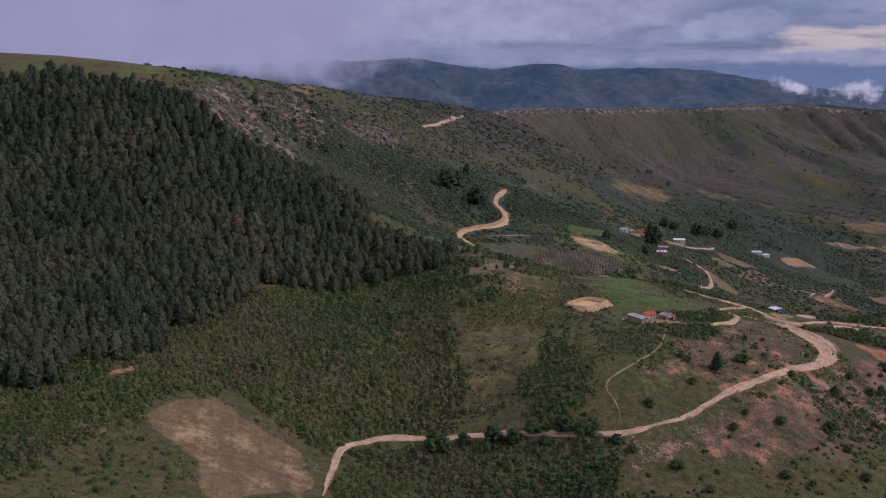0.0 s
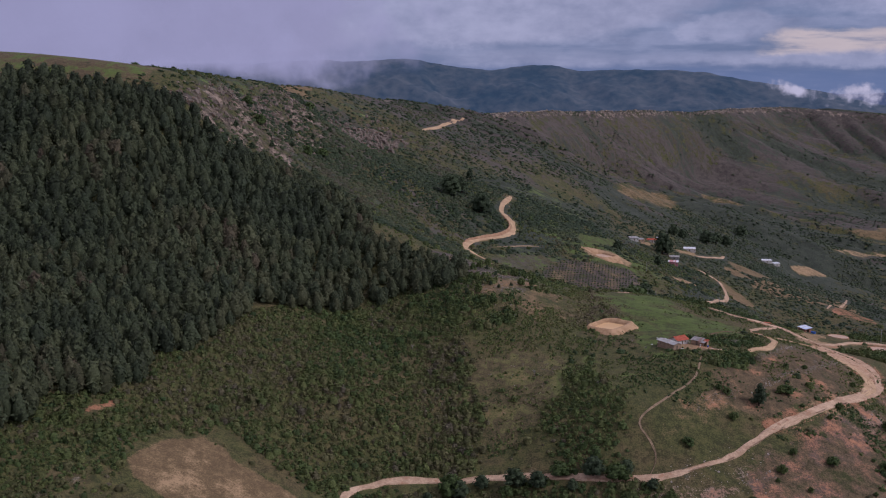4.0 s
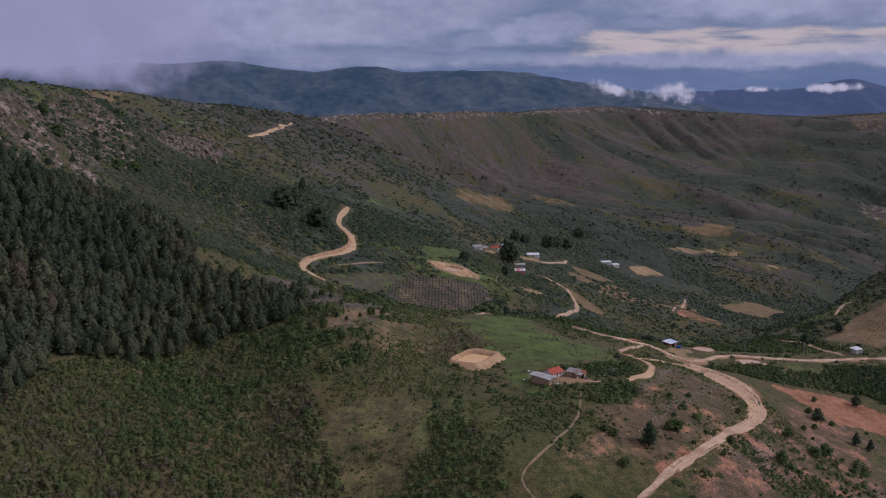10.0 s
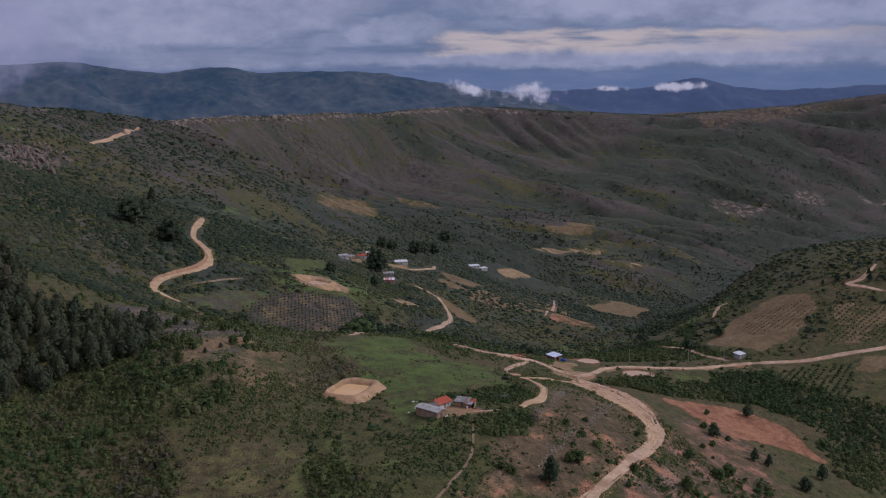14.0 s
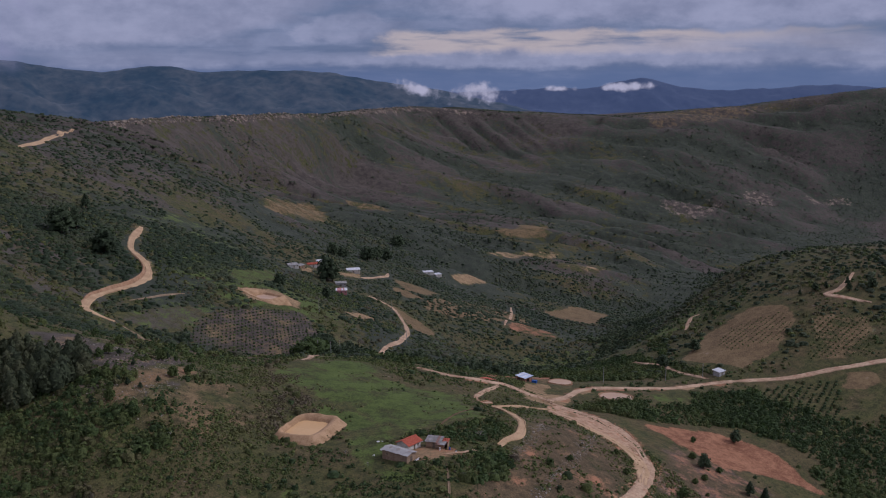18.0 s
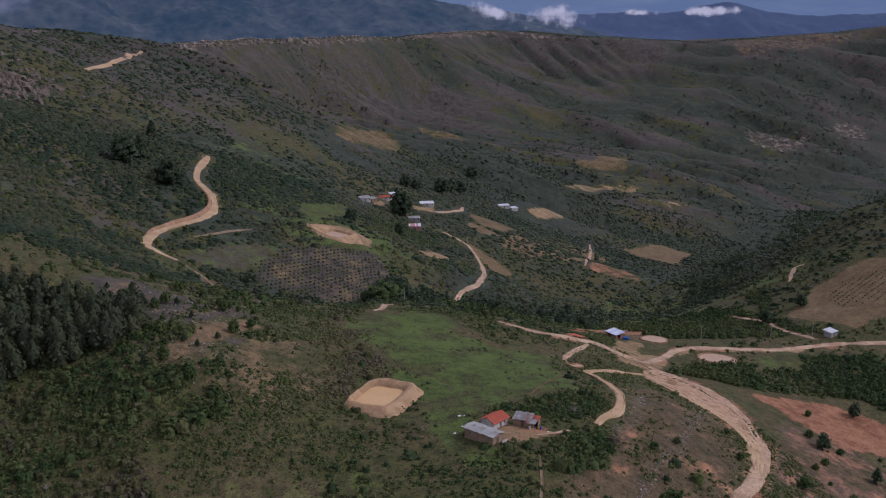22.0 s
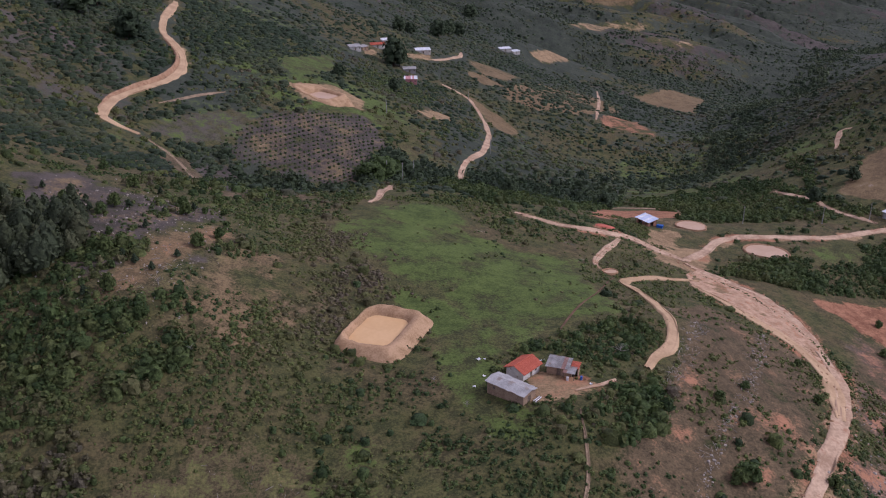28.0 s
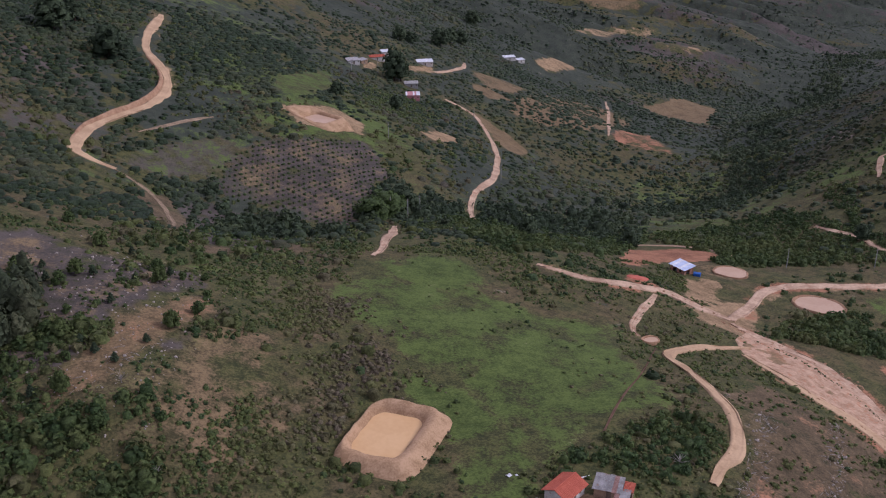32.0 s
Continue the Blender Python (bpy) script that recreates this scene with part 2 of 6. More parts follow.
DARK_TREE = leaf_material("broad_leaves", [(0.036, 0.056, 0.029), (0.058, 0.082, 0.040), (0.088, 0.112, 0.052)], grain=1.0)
BARK = mottled("bark", (0.05, 0.035, 0.025), (0.12, 0.09, 0.065), 1.5, 9, 0.95)
DEAD = mottled("bleached_wood", (0.22, 0.19, 0.16), (0.42, 0.38, 0.34), 1.5, 9, 0.9)
ROAD = mottled("dirt_road", (0.31, 0.20, 0.125), (0.56, 0.395, 0.265), 0.16, 1.1, 0.95, 0.12, (0.36, 0.205, 0.125))
TRODDEN = mottled("trodden_earth", (0.17, 0.12, 0.075), (0.34, 0.245, 0.155), 0.3, 1.6, 0.95, 0.05)
FURROW = mottled("red_furrow_earth", (0.10, 0.060, 0.040), (0.19, 0.112, 0.075), 0.4, 3, 0.95, 0.05)
ROAD_PALE = mottled("pale_dirt", (0.37, 0.24, 0.135), (0.52, 0.355, 0.21), 0.15, 1.6, 0.95, 0.05)
CUT = mottled("cut_bank_earth", (0.24, 0.135, 0.075), (0.42, 0.26, 0.155), 0.3, 2.5, 0.95, 0.12)
ROCK = mottled("cliff_rock", (0.066, 0.053, 0.043), (0.235, 0.19, 0.155), 0.25, 1.8, 0.95, 0.2, (0.16, 0.095, 0.06))
RIM_ROCK = mottled("pale_rim_rock", (0.15, 0.12, 0.095), (0.34, 0.28, 0.22), 0.1, 0.8, 0.95, 0.2)


# ---- the lie of the land ----
# Landform lines: (x, y, height) along ridges, slopes and stream beds, in metres.
SPUR = [(-45, 452, -11), (8, 428, -27), (-43, 406, -31), (70, 409, -20), (68, 424, -9), (105, 421, -18), (98, 436, -8), (94, 450, -4), (108, 466, 1),
        (74, 477, -1), (92, 492, 1), (78, 527, 1), (45, 534, 7), (24, 539, 15), (130, 455, -9), (152, 449, -14), (172, 442, -24), (194, 469, -23), (207, 506, -23),
        (141, 496, -2), (220, 532, -26), (217, 632, -28), (112, 660, -12), (150, 668, -17),
        (166, 562, -13), (159, 516, -4), (167, 572, -14), (216, 602, -28), (122, 620, -7), (185, 543, -14), (196, 608, -20)]
EAST_SIDE = [(254, 595, -31), (270, 546, -38), (330, 624, -36), (326, 661, -38), (388, 729, -34), (454, 664, -2), (470, 800, -22), (560, 760, 0), (640, 1000, -78), (820, 1120, -125), (1109, 1370, -158),
             (420, 560, -30), (330, 480, -58), (600, 500, -20), (900, 900, -40)]
STREAM = [(80, 715, -28), (215, 745, -55), (300, 800, -80), (400, 860, -105), (520, 1010, -135), (760, 1250, -190), (1107, 1561, -228), (1537, 1862, -240), (2100, 2150, -240)]
BASIN = [(42, 695, -8), (124, 824, -19), (120, 760, -26), (214, 810, -50), (12, 762, 1), (59, 969, 11), (14, 894, 16), (215, 981, -52), (412, 963, -106), (392, 1022, -104),
         (410, 1290, -106), (743, 1457, -155), (993, 1678, -205), (827, 1836, -157), (370, 1750, -75), (898, 2162, -157), (1338, 2200, -165), (1950, 2300, -185)]
FOREST_HILL = [(-87, 506, 8), (-30, 545, 2), (10, 570, 16), (-47, 625, 34), (-118, 692, 67), (-101, 817, 62), (-200, 400, 24), (-127, 409, 0), (-110, 394, -7), (-165, 350, 0),
               (-245, 540, 46), (-330, 730, 147)]
RIM = [(-172, 668, 112), (-158, 739, 114), (-140, 924, 108), (-160, 960, 116), (-81, 1003, 62), (-127, 1090, 109), (-68, 1400, 94), (27, 1375, 77), (15, 1320, 70), (-2, 1235, 67), (-13, 1185, 66), (-24, 1138, 65), (38, 1610, 65), (-330, 1100, 150), (-200, 2000, 85)]
SCARP = [(272, 2043, 53), (610, 2459, 37), (994, 2976, 34), (1375, 2872, 18), (1660, 2720, 2), (2100, 2760, 40), (2480, 2690, 155), (300, 1930, -50), (545, 2290, -78), (720, 2300, -90), (1050, 2700, -70), (120, 1750, -10)]
FAR_RIM = [(-400, 3000, 70), (600, 3400, 20), (2000, 3600, -60), (3400, 3000, 130), (3000, 1800, -60), (-1000, 1500, 170), (-900, 600, 160)]
NEAR_FOOT = [(-85, 335, -18), (20, 345, -42), (150, 365, -42), (330, 330, -75), (-200, 200, -10), (0, 150, -60), (250, 100, -80), (-400, -300, 20), (300, -400, -90), (900, 100, -60)]

PLATEAU_Y, PLATEAU_Z = (600, 715, 960, 1090, 1400, 1610, 2043, 2459, 2976, 5000), (132, 129, 118, 111, 93, 60, 45, 31, 27, 15)
RIM_LINE = [(-90, 1300, 100), (-68, 1400, 94), (38, 1610, 66), (272, 2043, 54), (610, 2459, 39), (994, 2976, 35), (1375, 2872, 19)]
EAST_RIM_X, EAST_RIM_Z = (1200, 1375, 1660, 2100, 2480, 3000, 5000), (26, 15, 0, 42, 130, 170, 170)


def spline_fit(points, smooth):
    p = np.array(points, float)
    q = p[:, :2] / 500
    r2 = ((q[:, None] - q[None]) ** 2).sum(-1)
    k = 0.5 * r2 * np.log(r2 + 1e-9)
    k[np.arange(len(p)), np.arange(len(p))] += smooth
    one = np.column_stack([np.ones(len(p)), q])
    a = np.block([[k, one], [one.T, np.zeros((3, 3))]])
    return q, np.linalg.solve(a, np.concatenate([p[:, 2], np.zeros(3)]))


FORM_AT, FORM = spline_fit(SPUR + EAST_SIDE + STREAM + BASIN + FOREST_HILL + RIM + SCARP + FAR_RIM + NEAR_FOOT, 0.0006)


def lattice(ix, iy, seed):
    h = np.sin(ix * 127.1 + iy * 311.7 + seed * 74.7) * 43758.5453
    return h - np.floor(h)


def value_noise(x, y, seed=0):
    ix, iy = np.floor(x), np.floor(y)
    u, v = x - ix, y - iy
    u, v = u * u * (3 - 2 * u), v * v * (3 - 2 * v)
    a, b = lattice(ix, iy, seed), lattice(ix + 1, iy, seed)
    c, d = lattice(ix, iy + 1, seed), lattice(ix + 1, iy + 1, seed)
    return (a * (1 - u) + b * u) * (1 - v) + (c * (1 - u) + d * u) * v - 0.5


def fbm(x, y, size, octaves, seed=0):
    out, amp = 0, 1.0
    for o in range(octaves):
        out = out + amp * value_noise(x / size + 17.3 * o, y / size - 9.1 * o, seed + o)
        size, amp = size / 2.03, amp * 0.5
    return out


def smoothstep(a, b, v):
    t = np.clip((v - a) / (b - a), 0, 1)
    return t * t * (3 - 2 * t)


def form(x, y):
    """The large shape of the land alone."""
    x, y = np.broadcast_arrays(np.asarray(x, float), np.asarray(y, float))
    out = np.empty(x.size)
    xs, ys = x.ravel() / 500, y.ravel() / 500
    for i in range(0, x.size, 20000):
        r2 = (xs[i:i + 20000, None] - FORM_AT[:, 0]) ** 2 + (ys[i:i + 20000, None] - FORM_AT[:, 1]) ** 2
        out[i:i + 20000] = (0.5 * r2 * np.log(r2 + 1e-9)) @ FORM[:-3] + FORM[-3] + FORM[-2] * xs[i:i + 20000] + FORM[-1] * ys[i:i + 20000]
    return out.reshape(x.shape)


def spurs(x, y):
    """Ribs between the gullies that run down to the stream: 0 in a gully, 1 on a rib; and the distance beyond the stream."""
    along = 0.8 * x + 0.6 * y
    away = 0.8 * y - 0.6 * x - np.interp(along, (400, 850, 1360, 1820, 2350, 4000), (520, 450, 545, 590, 570, 560))
    w = along + 0.3 * away + 150 * fbm(x, y, 420, 3, 11) + 30 * fbm(x, y, 90, 2, 12)
    big = np.abs(np.sin(math.pi * w / 172))
    mid = 1 - np.minimum(1, 3.2 * np.abs(value_noise(w / 74, away / 300, 14)))
    small = np.minimum(1, 3.0 * np.abs(value_noise((w + 14 * fbm(x, y, 50, 2, 13)) / 30, away / 150, 15)))
    return 0.50 * big + 0.28 * mid + 0.22 * small, away


def rim_place(x, y):
    """The tableland's height by the nearest point of its rim, the distance before the rim (negative behind it) and along it."""
    best, top, before, along, run = np.full(x.shape, 1e12), np.zeros(x.shape), np.zeros(x.shape), np.zeros(x.shape), 0.0
    for (ax, ay, az), (bx, by, bz) in zip(RIM_LINE, RIM_LINE[1:]):
        dx, dy = bx - ax, by - ay
        size = math.hypot(dx, dy)
        t = np.clip(((x - ax) * dx + (y - ay) * dy) / (dx * dx + dy * dy), 0, 1)
        d = np.hypot(x - ax - t * dx, y - ay - t * dy)
        back = (y - ay) * dx - (x - ax) * dy > 0
        nearer = d < best
        top = np.where(nearer, az + t * (bz - az) - 0.085 * np.where(back, d, 0.0), top)
        before = np.where(nearer, np.where(back, -d, d), before)
        along = np.where(nearer, run + t * size, along)
        best = np.minimum(best, d)
        run += size
    return top, before, along


def rim_cap(x, y):
    return rim_place(x, y)[0]


def flutes(x, y):
    """Runnels down the face of the escarpment: 1 in a runnel; and the distance before the rim."""
    top, before, along = rim_place(x, y)
    w = along + 34 * fbm(x, y, 170, 2, 17) - 0.35 * before
    big = np.maximum(0, 1 - 4.2 * np.abs(value_noise(w / 40, before / 900, 18)))
    small = np.maximum(0, 1 - 4.2 * np.abs(value_noise(w / 17, before / 500, 19)))
    return 0.7 * big + 0.3 * small, before


def base_height(x, y):
    x, y = np.broadcast_arrays(np.asarray(x, float), np.asarray(y, float))
    d = np.hypot(x, y)
    z = form(x, y)
    far = smoothstep(900, 1800, d)
    # gullies run down the far slopes; hummocks everywhere
    rough = fbm(x, y, 340, 5, 3)
    rib, away = spurs(x, y)
    tall = (smoothstep(20, 260, away) * (1 - 0.8 * smoothstep(580, 900, away)) * 36 + smoothstep(20, 130, away) * smoothstep(430, 240, away) * 16 + smoothstep(-20, -200, away) * 20) * smoothstep(1150, 1650, d)
    runnel, before = flutes(x, y)
    z = z + far * (rough * 12 + fbm(x, y, 46, 3, 6) * 5 + tall * (rib - 0.56) - 22 * runnel * smoothstep(4, 60, before) * smoothstep(480, 160, before)) + (1 - far) * fbm(x, y, 60, 4, 5) * 2.6
    # the tableland is level behind its rim
    cap = np.interp(y, PLATEAU_Y, PLATEAU_Z) + np.maximum(0, -180 - x) * 0.09 * smoothstep(1100, 850, y)
    cap = cap + (rim_cap(x, y) - cap) * smoothstep(1330, 1520, y)
    cap = np.where(x > 1200, np.interp(x, EAST_RIM_X, EAST_RIM_Z), cap) + fbm(x, y, 150, 3, 21) * (3 + 6 * far)
    k = 3.0
    z = -k * np.logaddexp(-z / k, -cap / k)
    brow = cap - 0.8 * np.maximum(before, 0) - 9 * runnel * smoothstep(3, 30, before)
    z = z + np.maximum(0, brow - z) * smoothstep(1330, 1520, y) * smoothstep(1480, 1280, x) * smoothstep(120, 50, before) * smoothstep(-160, -60, before)
    edge = smoothstep(3300, 4300, d)
    return z * (1 - edge) - 60 * edge

# the excavated basins: centre x, y, heading, half length, half width, water level, bank height, outer reach
POOLS = {
    "farm": (77.8, 528.2, 50.6, 8.3, 5.8, 1.2, 1.9, 1.54),
    "round": (251.0, 601.5, 130.0, 7.7, 6.3, -31.2, 0.15, 1.25),
    "small": (238.8, 636.3, -40.0, 5.6, 4.6, -32.3, 0.15, 1.25),
    "hill": (126.7, 836.0, -60.0, 8.8, 5.6, -18.8, 1.3, 1.80),
    "tiny": (167.5, 571.5, 15.0, 2.4, 1.7, -14.2, 0.25, 1.40),
}


def pool_radius(x, y, pool):
    px, py, turn, a, b = POOLS[pool][:5]
    c, s = math.cos(radians(turn)), math.sin(radians(turn))
    u, v = ((x - px) * c + (y - py) * s) / a, ((y - py) * c - (x - px) * s) / b
    n = 5.0 if pool in ("farm", "hill") else 2.2
    return (np.abs(u) ** n + np.abs(v) ** n) ** (1 / n)


def height(x, y):
    """The ground, with the basins dug out of it."""
    z = base_height(x, y)
    for pool, (px, py, turn, a, b, level, bank, reach) in POOLS.items():
        near = (np.abs(x - px) < 3 * a) & (np.abs(y - py) < 3 * a)
        if np.any(near):
            r = pool_radius(x, y, pool)
            dug = np.minimum(z - 0.6, level - 1.2)
            z = np.where(r < reach + 0.05, z + (dug - z) * smoothstep(reach + 0.05, reach - 0.25, r), z)
    return z


def inside(x, y, polygon):
    """Signed distance to the polygon's edge, positive within."""
    p = np.array(polygon, float)
    d = np.full(x.shape, 1e9)
    odd = np.zeros(x.shape, bool)
    for (ax, ay), (bx, by) in zip(p, np.roll(p, -1, 0)):
        dx, dy = bx - ax, by - ay
        t = np.clip(((x - ax) * dx + (y - ay) * dy) / (dx * dx + dy * dy + 1e-9), 0, 1)
        d = np.minimum(d, np.hypot(x - ax - t * dx, y - ay - t * dy))
        cross = (ay > y) != (by > y)
        odd ^= cross & (x < ax + (y - ay) * dx / (dy if abs(dy) > 1e-9 else 1e-9))
    return np.where(odd, d, -d)


def zone(x, y, polygon, soft=3.0, ragged=5.0):
    p = np.array(polygon, float)
    lo, hi = p.min(0) - 4 * soft - ragged, p.max(0) + 4 * soft + ragged
    near = (x > lo[0]) & (x < hi[0]) & (y > lo[1]) & (y < hi[1])
    out = np.zeros(x.shape)
    if near.any():
        xs, ys = x[near], y[near]
        out[near] = smoothstep(-soft, soft, inside(xs, ys, polygon) + fbm(xs, ys, ragged * 2.2, 3, 31) * ragged)
    return out


FOREST = [(-260, 330), (-169, 363), (-159, 372), (-152, 394), (-134, 411), (-125, 441), (-109, 475), (-91, 517), (-57, 537), (-30, 557), (-8, 562), (12, 568), (6, 592), (-22, 603), (-47, 609), (-70, 664), (-89, 701), (-117, 654), (-141, 647), (-151, 661), (-165, 662), (-182, 656), (-201, 659), (-219, 658), (-252, 658), (-274, 640), (-330, 690), (-430, 650), (-430, 330)]
MEADOW = [(2, 488), (28, 494), (50, 488), (44, 451), (30, 432), (24, 420), (12, 433), (4, 461)]
PASTURE = [(96, 622), (118, 637), (136, 629), (137, 594), (156, 581), (156, 554), (145, 525), (118, 512), (106, 506), (96, 501), (93, 486), (96, 476), (88, 478), (87, 489), (91, 517), (97, 540), (90, 552), (82, 580)]
DRYSLOPE = [(183, 556), (184, 537), (193, 514), (191, 493), (170, 469), (149, 452), (129, 440), (96, 440), (109, 457), (134, 482), (154, 506)]
ORCHARD = [(62, 767), (90, 800), (142, 812), (149, 780), (130, 741), (111, 708), (89, 733), (68, 746)]
ORCH_GREEN = [(23, 763), (73, 801), (85, 788), (62, 761), (35, 753)]
ORCH_LOW = [(34, 733), (58, 736), (98, 723), (82, 637), (48, 625)]
VILL_GREEN = [(113, 902), (161, 976), (155, 928), (111, 849)]
CLEARING = [(-118, 373), (-111, 396), (-99, 403), (-83, 396), (-66, 392), (-54, 387), (-51, 363), (-53, 345), (-85, 322), (-89, 343), (-101, 356), (-112, 362)]
REDFIELD = [(237, 560), (270, 555), (292, 539), (295, 498), (287, 503), (276, 513), (250, 516), (242, 530)]
REDSCAR = [(196, 479), (210, 486), (192, 457), (173, 443), (158, 441), (172, 456)]
SCAR2 = [(174, 454), (204, 483), (200, 466), (176, 445)]
SCAR3 = [(72, 392), (99, 399), (114, 412), (104, 391), (77, 380)]
BROWNE = [(328, 662), (368, 688), (404, 693), (414, 674), (405, 649), (367, 628), (346, 624)]
ROWSE = [(412, 648), (437, 626), (407, 595), (377, 612)]
BROWNE2 = [(357, 589), (379, 590), (396, 582), (384, 570)]
GRASSE = [(270, 605), (297, 606), (285, 587), (262, 586)]
FA = [(213, 1293), (338, 1620), (370, 1572), (313, 1373), (241, 1297)]
FB = [(675, 1655), (892, 1895), (786, 1598), (722, 1623)]
FC = [(550, 1437), (671, 1539), (714, 1526), (600, 1430)]
FC2 = [(663, 1438), (789, 1484), (724, 1422), (665, 1432)]
FD = [(534, 1223), (628, 1294), (654, 1268), (562, 1147)]
FE = [(380, 1001), (473, 1100), (410, 958), (377, 981)]
FF = [(446, 1303), (519, 1383), (508, 1319), (454, 1283)]
FG = [(498, 1949), (589, 2005), (555, 1683), (470, 1728)]
FH = [(318, 1141), (350, 1152), (372, 1141), (338, 1085), (308, 1080)]
FI = [(268, 1004), (278, 990), (284, 952), (287, 936), (272, 910), (259, 921), (264, 975)]
YARD = [(108, 497), (113, 493), (122, 486), (114, 482), (99, 482), (102, 487)]
SHEDYARD = [(200, 654), (254, 725), (256, 688), (239, 641), (256, 643), (229, 618), (217, 616), (214, 634)]
GOUGE = [(210, 515), (217, 543), (216, 561), (208, 579), (198, 572), (192, 562), (194, 540), (198, 522), (199, 505), (204, 500)]
POND3 = [(108, 848), (138, 862), (152, 848), (147, 824), (132, 818), (111, 822)]
LEFTDRY = [(-4, 631), (25, 623), (58, 619), (72, 607), (65, 581), (49, 546), (32, 517), (20, 530), (0, 545), (-6, 580)]
LEFTBARE = [(0, 551), (7, 549), (14, 572), (22, 588), (42, 595), (42, 577), (31, 564), (27, 544), (21, 541), (12, 543), (4, 539)]
FARROCK = [(1335, 2183), (1450, 2209), (1519, 2173), (1434, 2090), (1350, 2090), (1326, 2134)]
ROADDRY = [(150, 440), (200, 490), (240, 540), (260, 500), (230, 440), (170, 400), (110, 385), (110, 405)]
GREEN_CORE = [(93, 505), (104, 508), (108, 520), (98, 540), (90, 548), (92, 520), (88, 500), (90, 484), (97, 476), (100, 480)]
GREEN_NORTH = [(100, 612), (118, 630), (136, 625), (132, 605), (112, 598)]
JUNCTION = [(194, 590), (205, 602), (216, 608), (230, 609), (224, 596), (213, 584), (204, 576)]
FORECOURT = [(214, 629), (206, 613), (200, 608), (212, 606), (223, 618), (228, 630)]
RED_HEAP = [(184, 621), (192, 623), (195, 617), (189, 612)]
HILLTOP = [(-420, 672), (-350, 662), (-290, 660), (-205, 664), (-186, 690), (-196, 740), (-260, 800), (-420, 830)]
RIM_SLOPE = [(-175, 668), (-125, 672), (-85, 740), (-70, 830), (-50, 960), (-60, 1060), (-130, 1080), (-150, 930), (-160, 800)]
RIM_BARE = [(-160, 662), (-128, 680), (-104, 740), (-96, 830), (-112, 930), (-138, 925), (-150, 800), (-160, 740)]
EAST_TOP = [(1700, 2690), (2050, 2780), (2300, 2760), (2180, 2690), (1850, 2650)]
KNOLL_DRY = [(20, 470), (60, 500), (66, 520), (50, 530), (30, 520), (75, 480), (84, 470), (70, 450), (90, 442), (60, 430), (40, 440)]
ORCH_WEST = [(27, 762), (41, 787), (62, 803), (98, 813), (93, 800), (76, 778), (69, 761), (52, 756), (37, 759)]
ORCH_FOOT = [(47, 745), (72, 745), (96, 738), (95, 693), (68, 635), (50, 644), (49, 713)]
HEATH_PATCH = [(61, 581), (77, 599), (101, 600), (95, 567), (84, 546), (72, 543), (62, 526), (41, 515), (33, 516), (38, 525), (53, 542), (61, 561)]
BARE_WEST = [(22, 566), (24, 576), (30, 576), (35, 585), (42, 591), (50, 596), (48, 580), (43, 577), (40, 570), (35, 564), (30, 557), (20, 544), (9, 537), (2, 537), (0, 545), (13, 550)]
DARK_ROWS = [(324, 598), (356, 598), (380, 586), (318, 522), (305, 531), (310, 554), (313, 576)]
FARROCK2 = [(1650, 2275), (1746, 2283), (1708, 2215), (1572, 2155)]
FARROCK3 = [(1844, 2259), (2000, 2276), (1967, 2230), (1835, 2218)]
FARPATCH = [(666, 1657), (905, 1915), (751, 1616), (688, 1629)]
FARPATCH2 = [(545, 1441), (664, 1541), (738, 1536), (606, 1442)]
FARPATCH3 = [(668, 1441), (765, 1448), (731, 1423), (672, 1432)]
EASTFIELD = [(1676, 2851), (2120, 2750), (1888, 2641), (1770, 2668), (1640, 2646)]
SCARPBROWN = [(171, 1976), (298, 2050), (623, 2458), (1051, 2909), (939, 2706), (451, 2086), (173, 1293), (128, 1355)]
LEFT_BROWN = [(-12, 622), (-3, 630), (8, 632), (21, 624), (29, 620), (39, 613), (46, 606), (50, 599), (48, 580), (41, 573), (34, 560), (24, 554), (12, 550), (0, 560), (-8, 585)]
TABLE_FIELD = [(-135, 1000), (-165, 1000), (-195, 1180), (-140, 1180)]
JUNCTION_GRASS = [(150, 560), (158, 622), (190, 612), (205, 594), (212, 560), (205, 515), (195, 505), (160, 512)]
HAMLET_EARTH = [(200, 1038), (216, 1062), (205, 1028), (194, 1013)]
HAMLET_YARD = [(246, 1084), (276, 1108), (269, 1086), (242, 1063)]
TAN_PATCH = [(192, 870), (207, 896), (220, 893), (214, 872), (190, 854)]
BROWN_A = [(303, 1090), (316, 1070), (324, 1056), (300, 1047), (292, 1066)]
BROWN_B = [(329, 1070), (389, 1143), (457, 1174), (470, 1120), (375, 1003), (325, 998), (307, 1020)]
FOREST_SCAR = [(-141, 396), (-134, 408), (-127, 414), (-131, 403), (-137, 395)]
RED_YARD = [(201, 651), (224, 688), (254, 694), (257, 670), (247, 659), (225, 652), (196, 641)]
FARM_GREEN = [(92, 519), (106, 525), (102, 499), (92, 488), (100, 477), (102, 469), (89, 471), (84, 486)]
WEST_SLOPE = [(-60, 690), (30, 770), (60, 960), (30, 1150), (-60, 1100), (-90, 900)]
KNOLL_WEST = [(18, 564), (50, 578), (65, 568), (58, 545), (64, 533), (60, 511), (32, 515), (28, 532), (21, 541)]
KNOLL_FOOT = [(72, 408), (78, 430), (94, 447), (112, 452), (120, 440), (106, 426), (88, 412)]
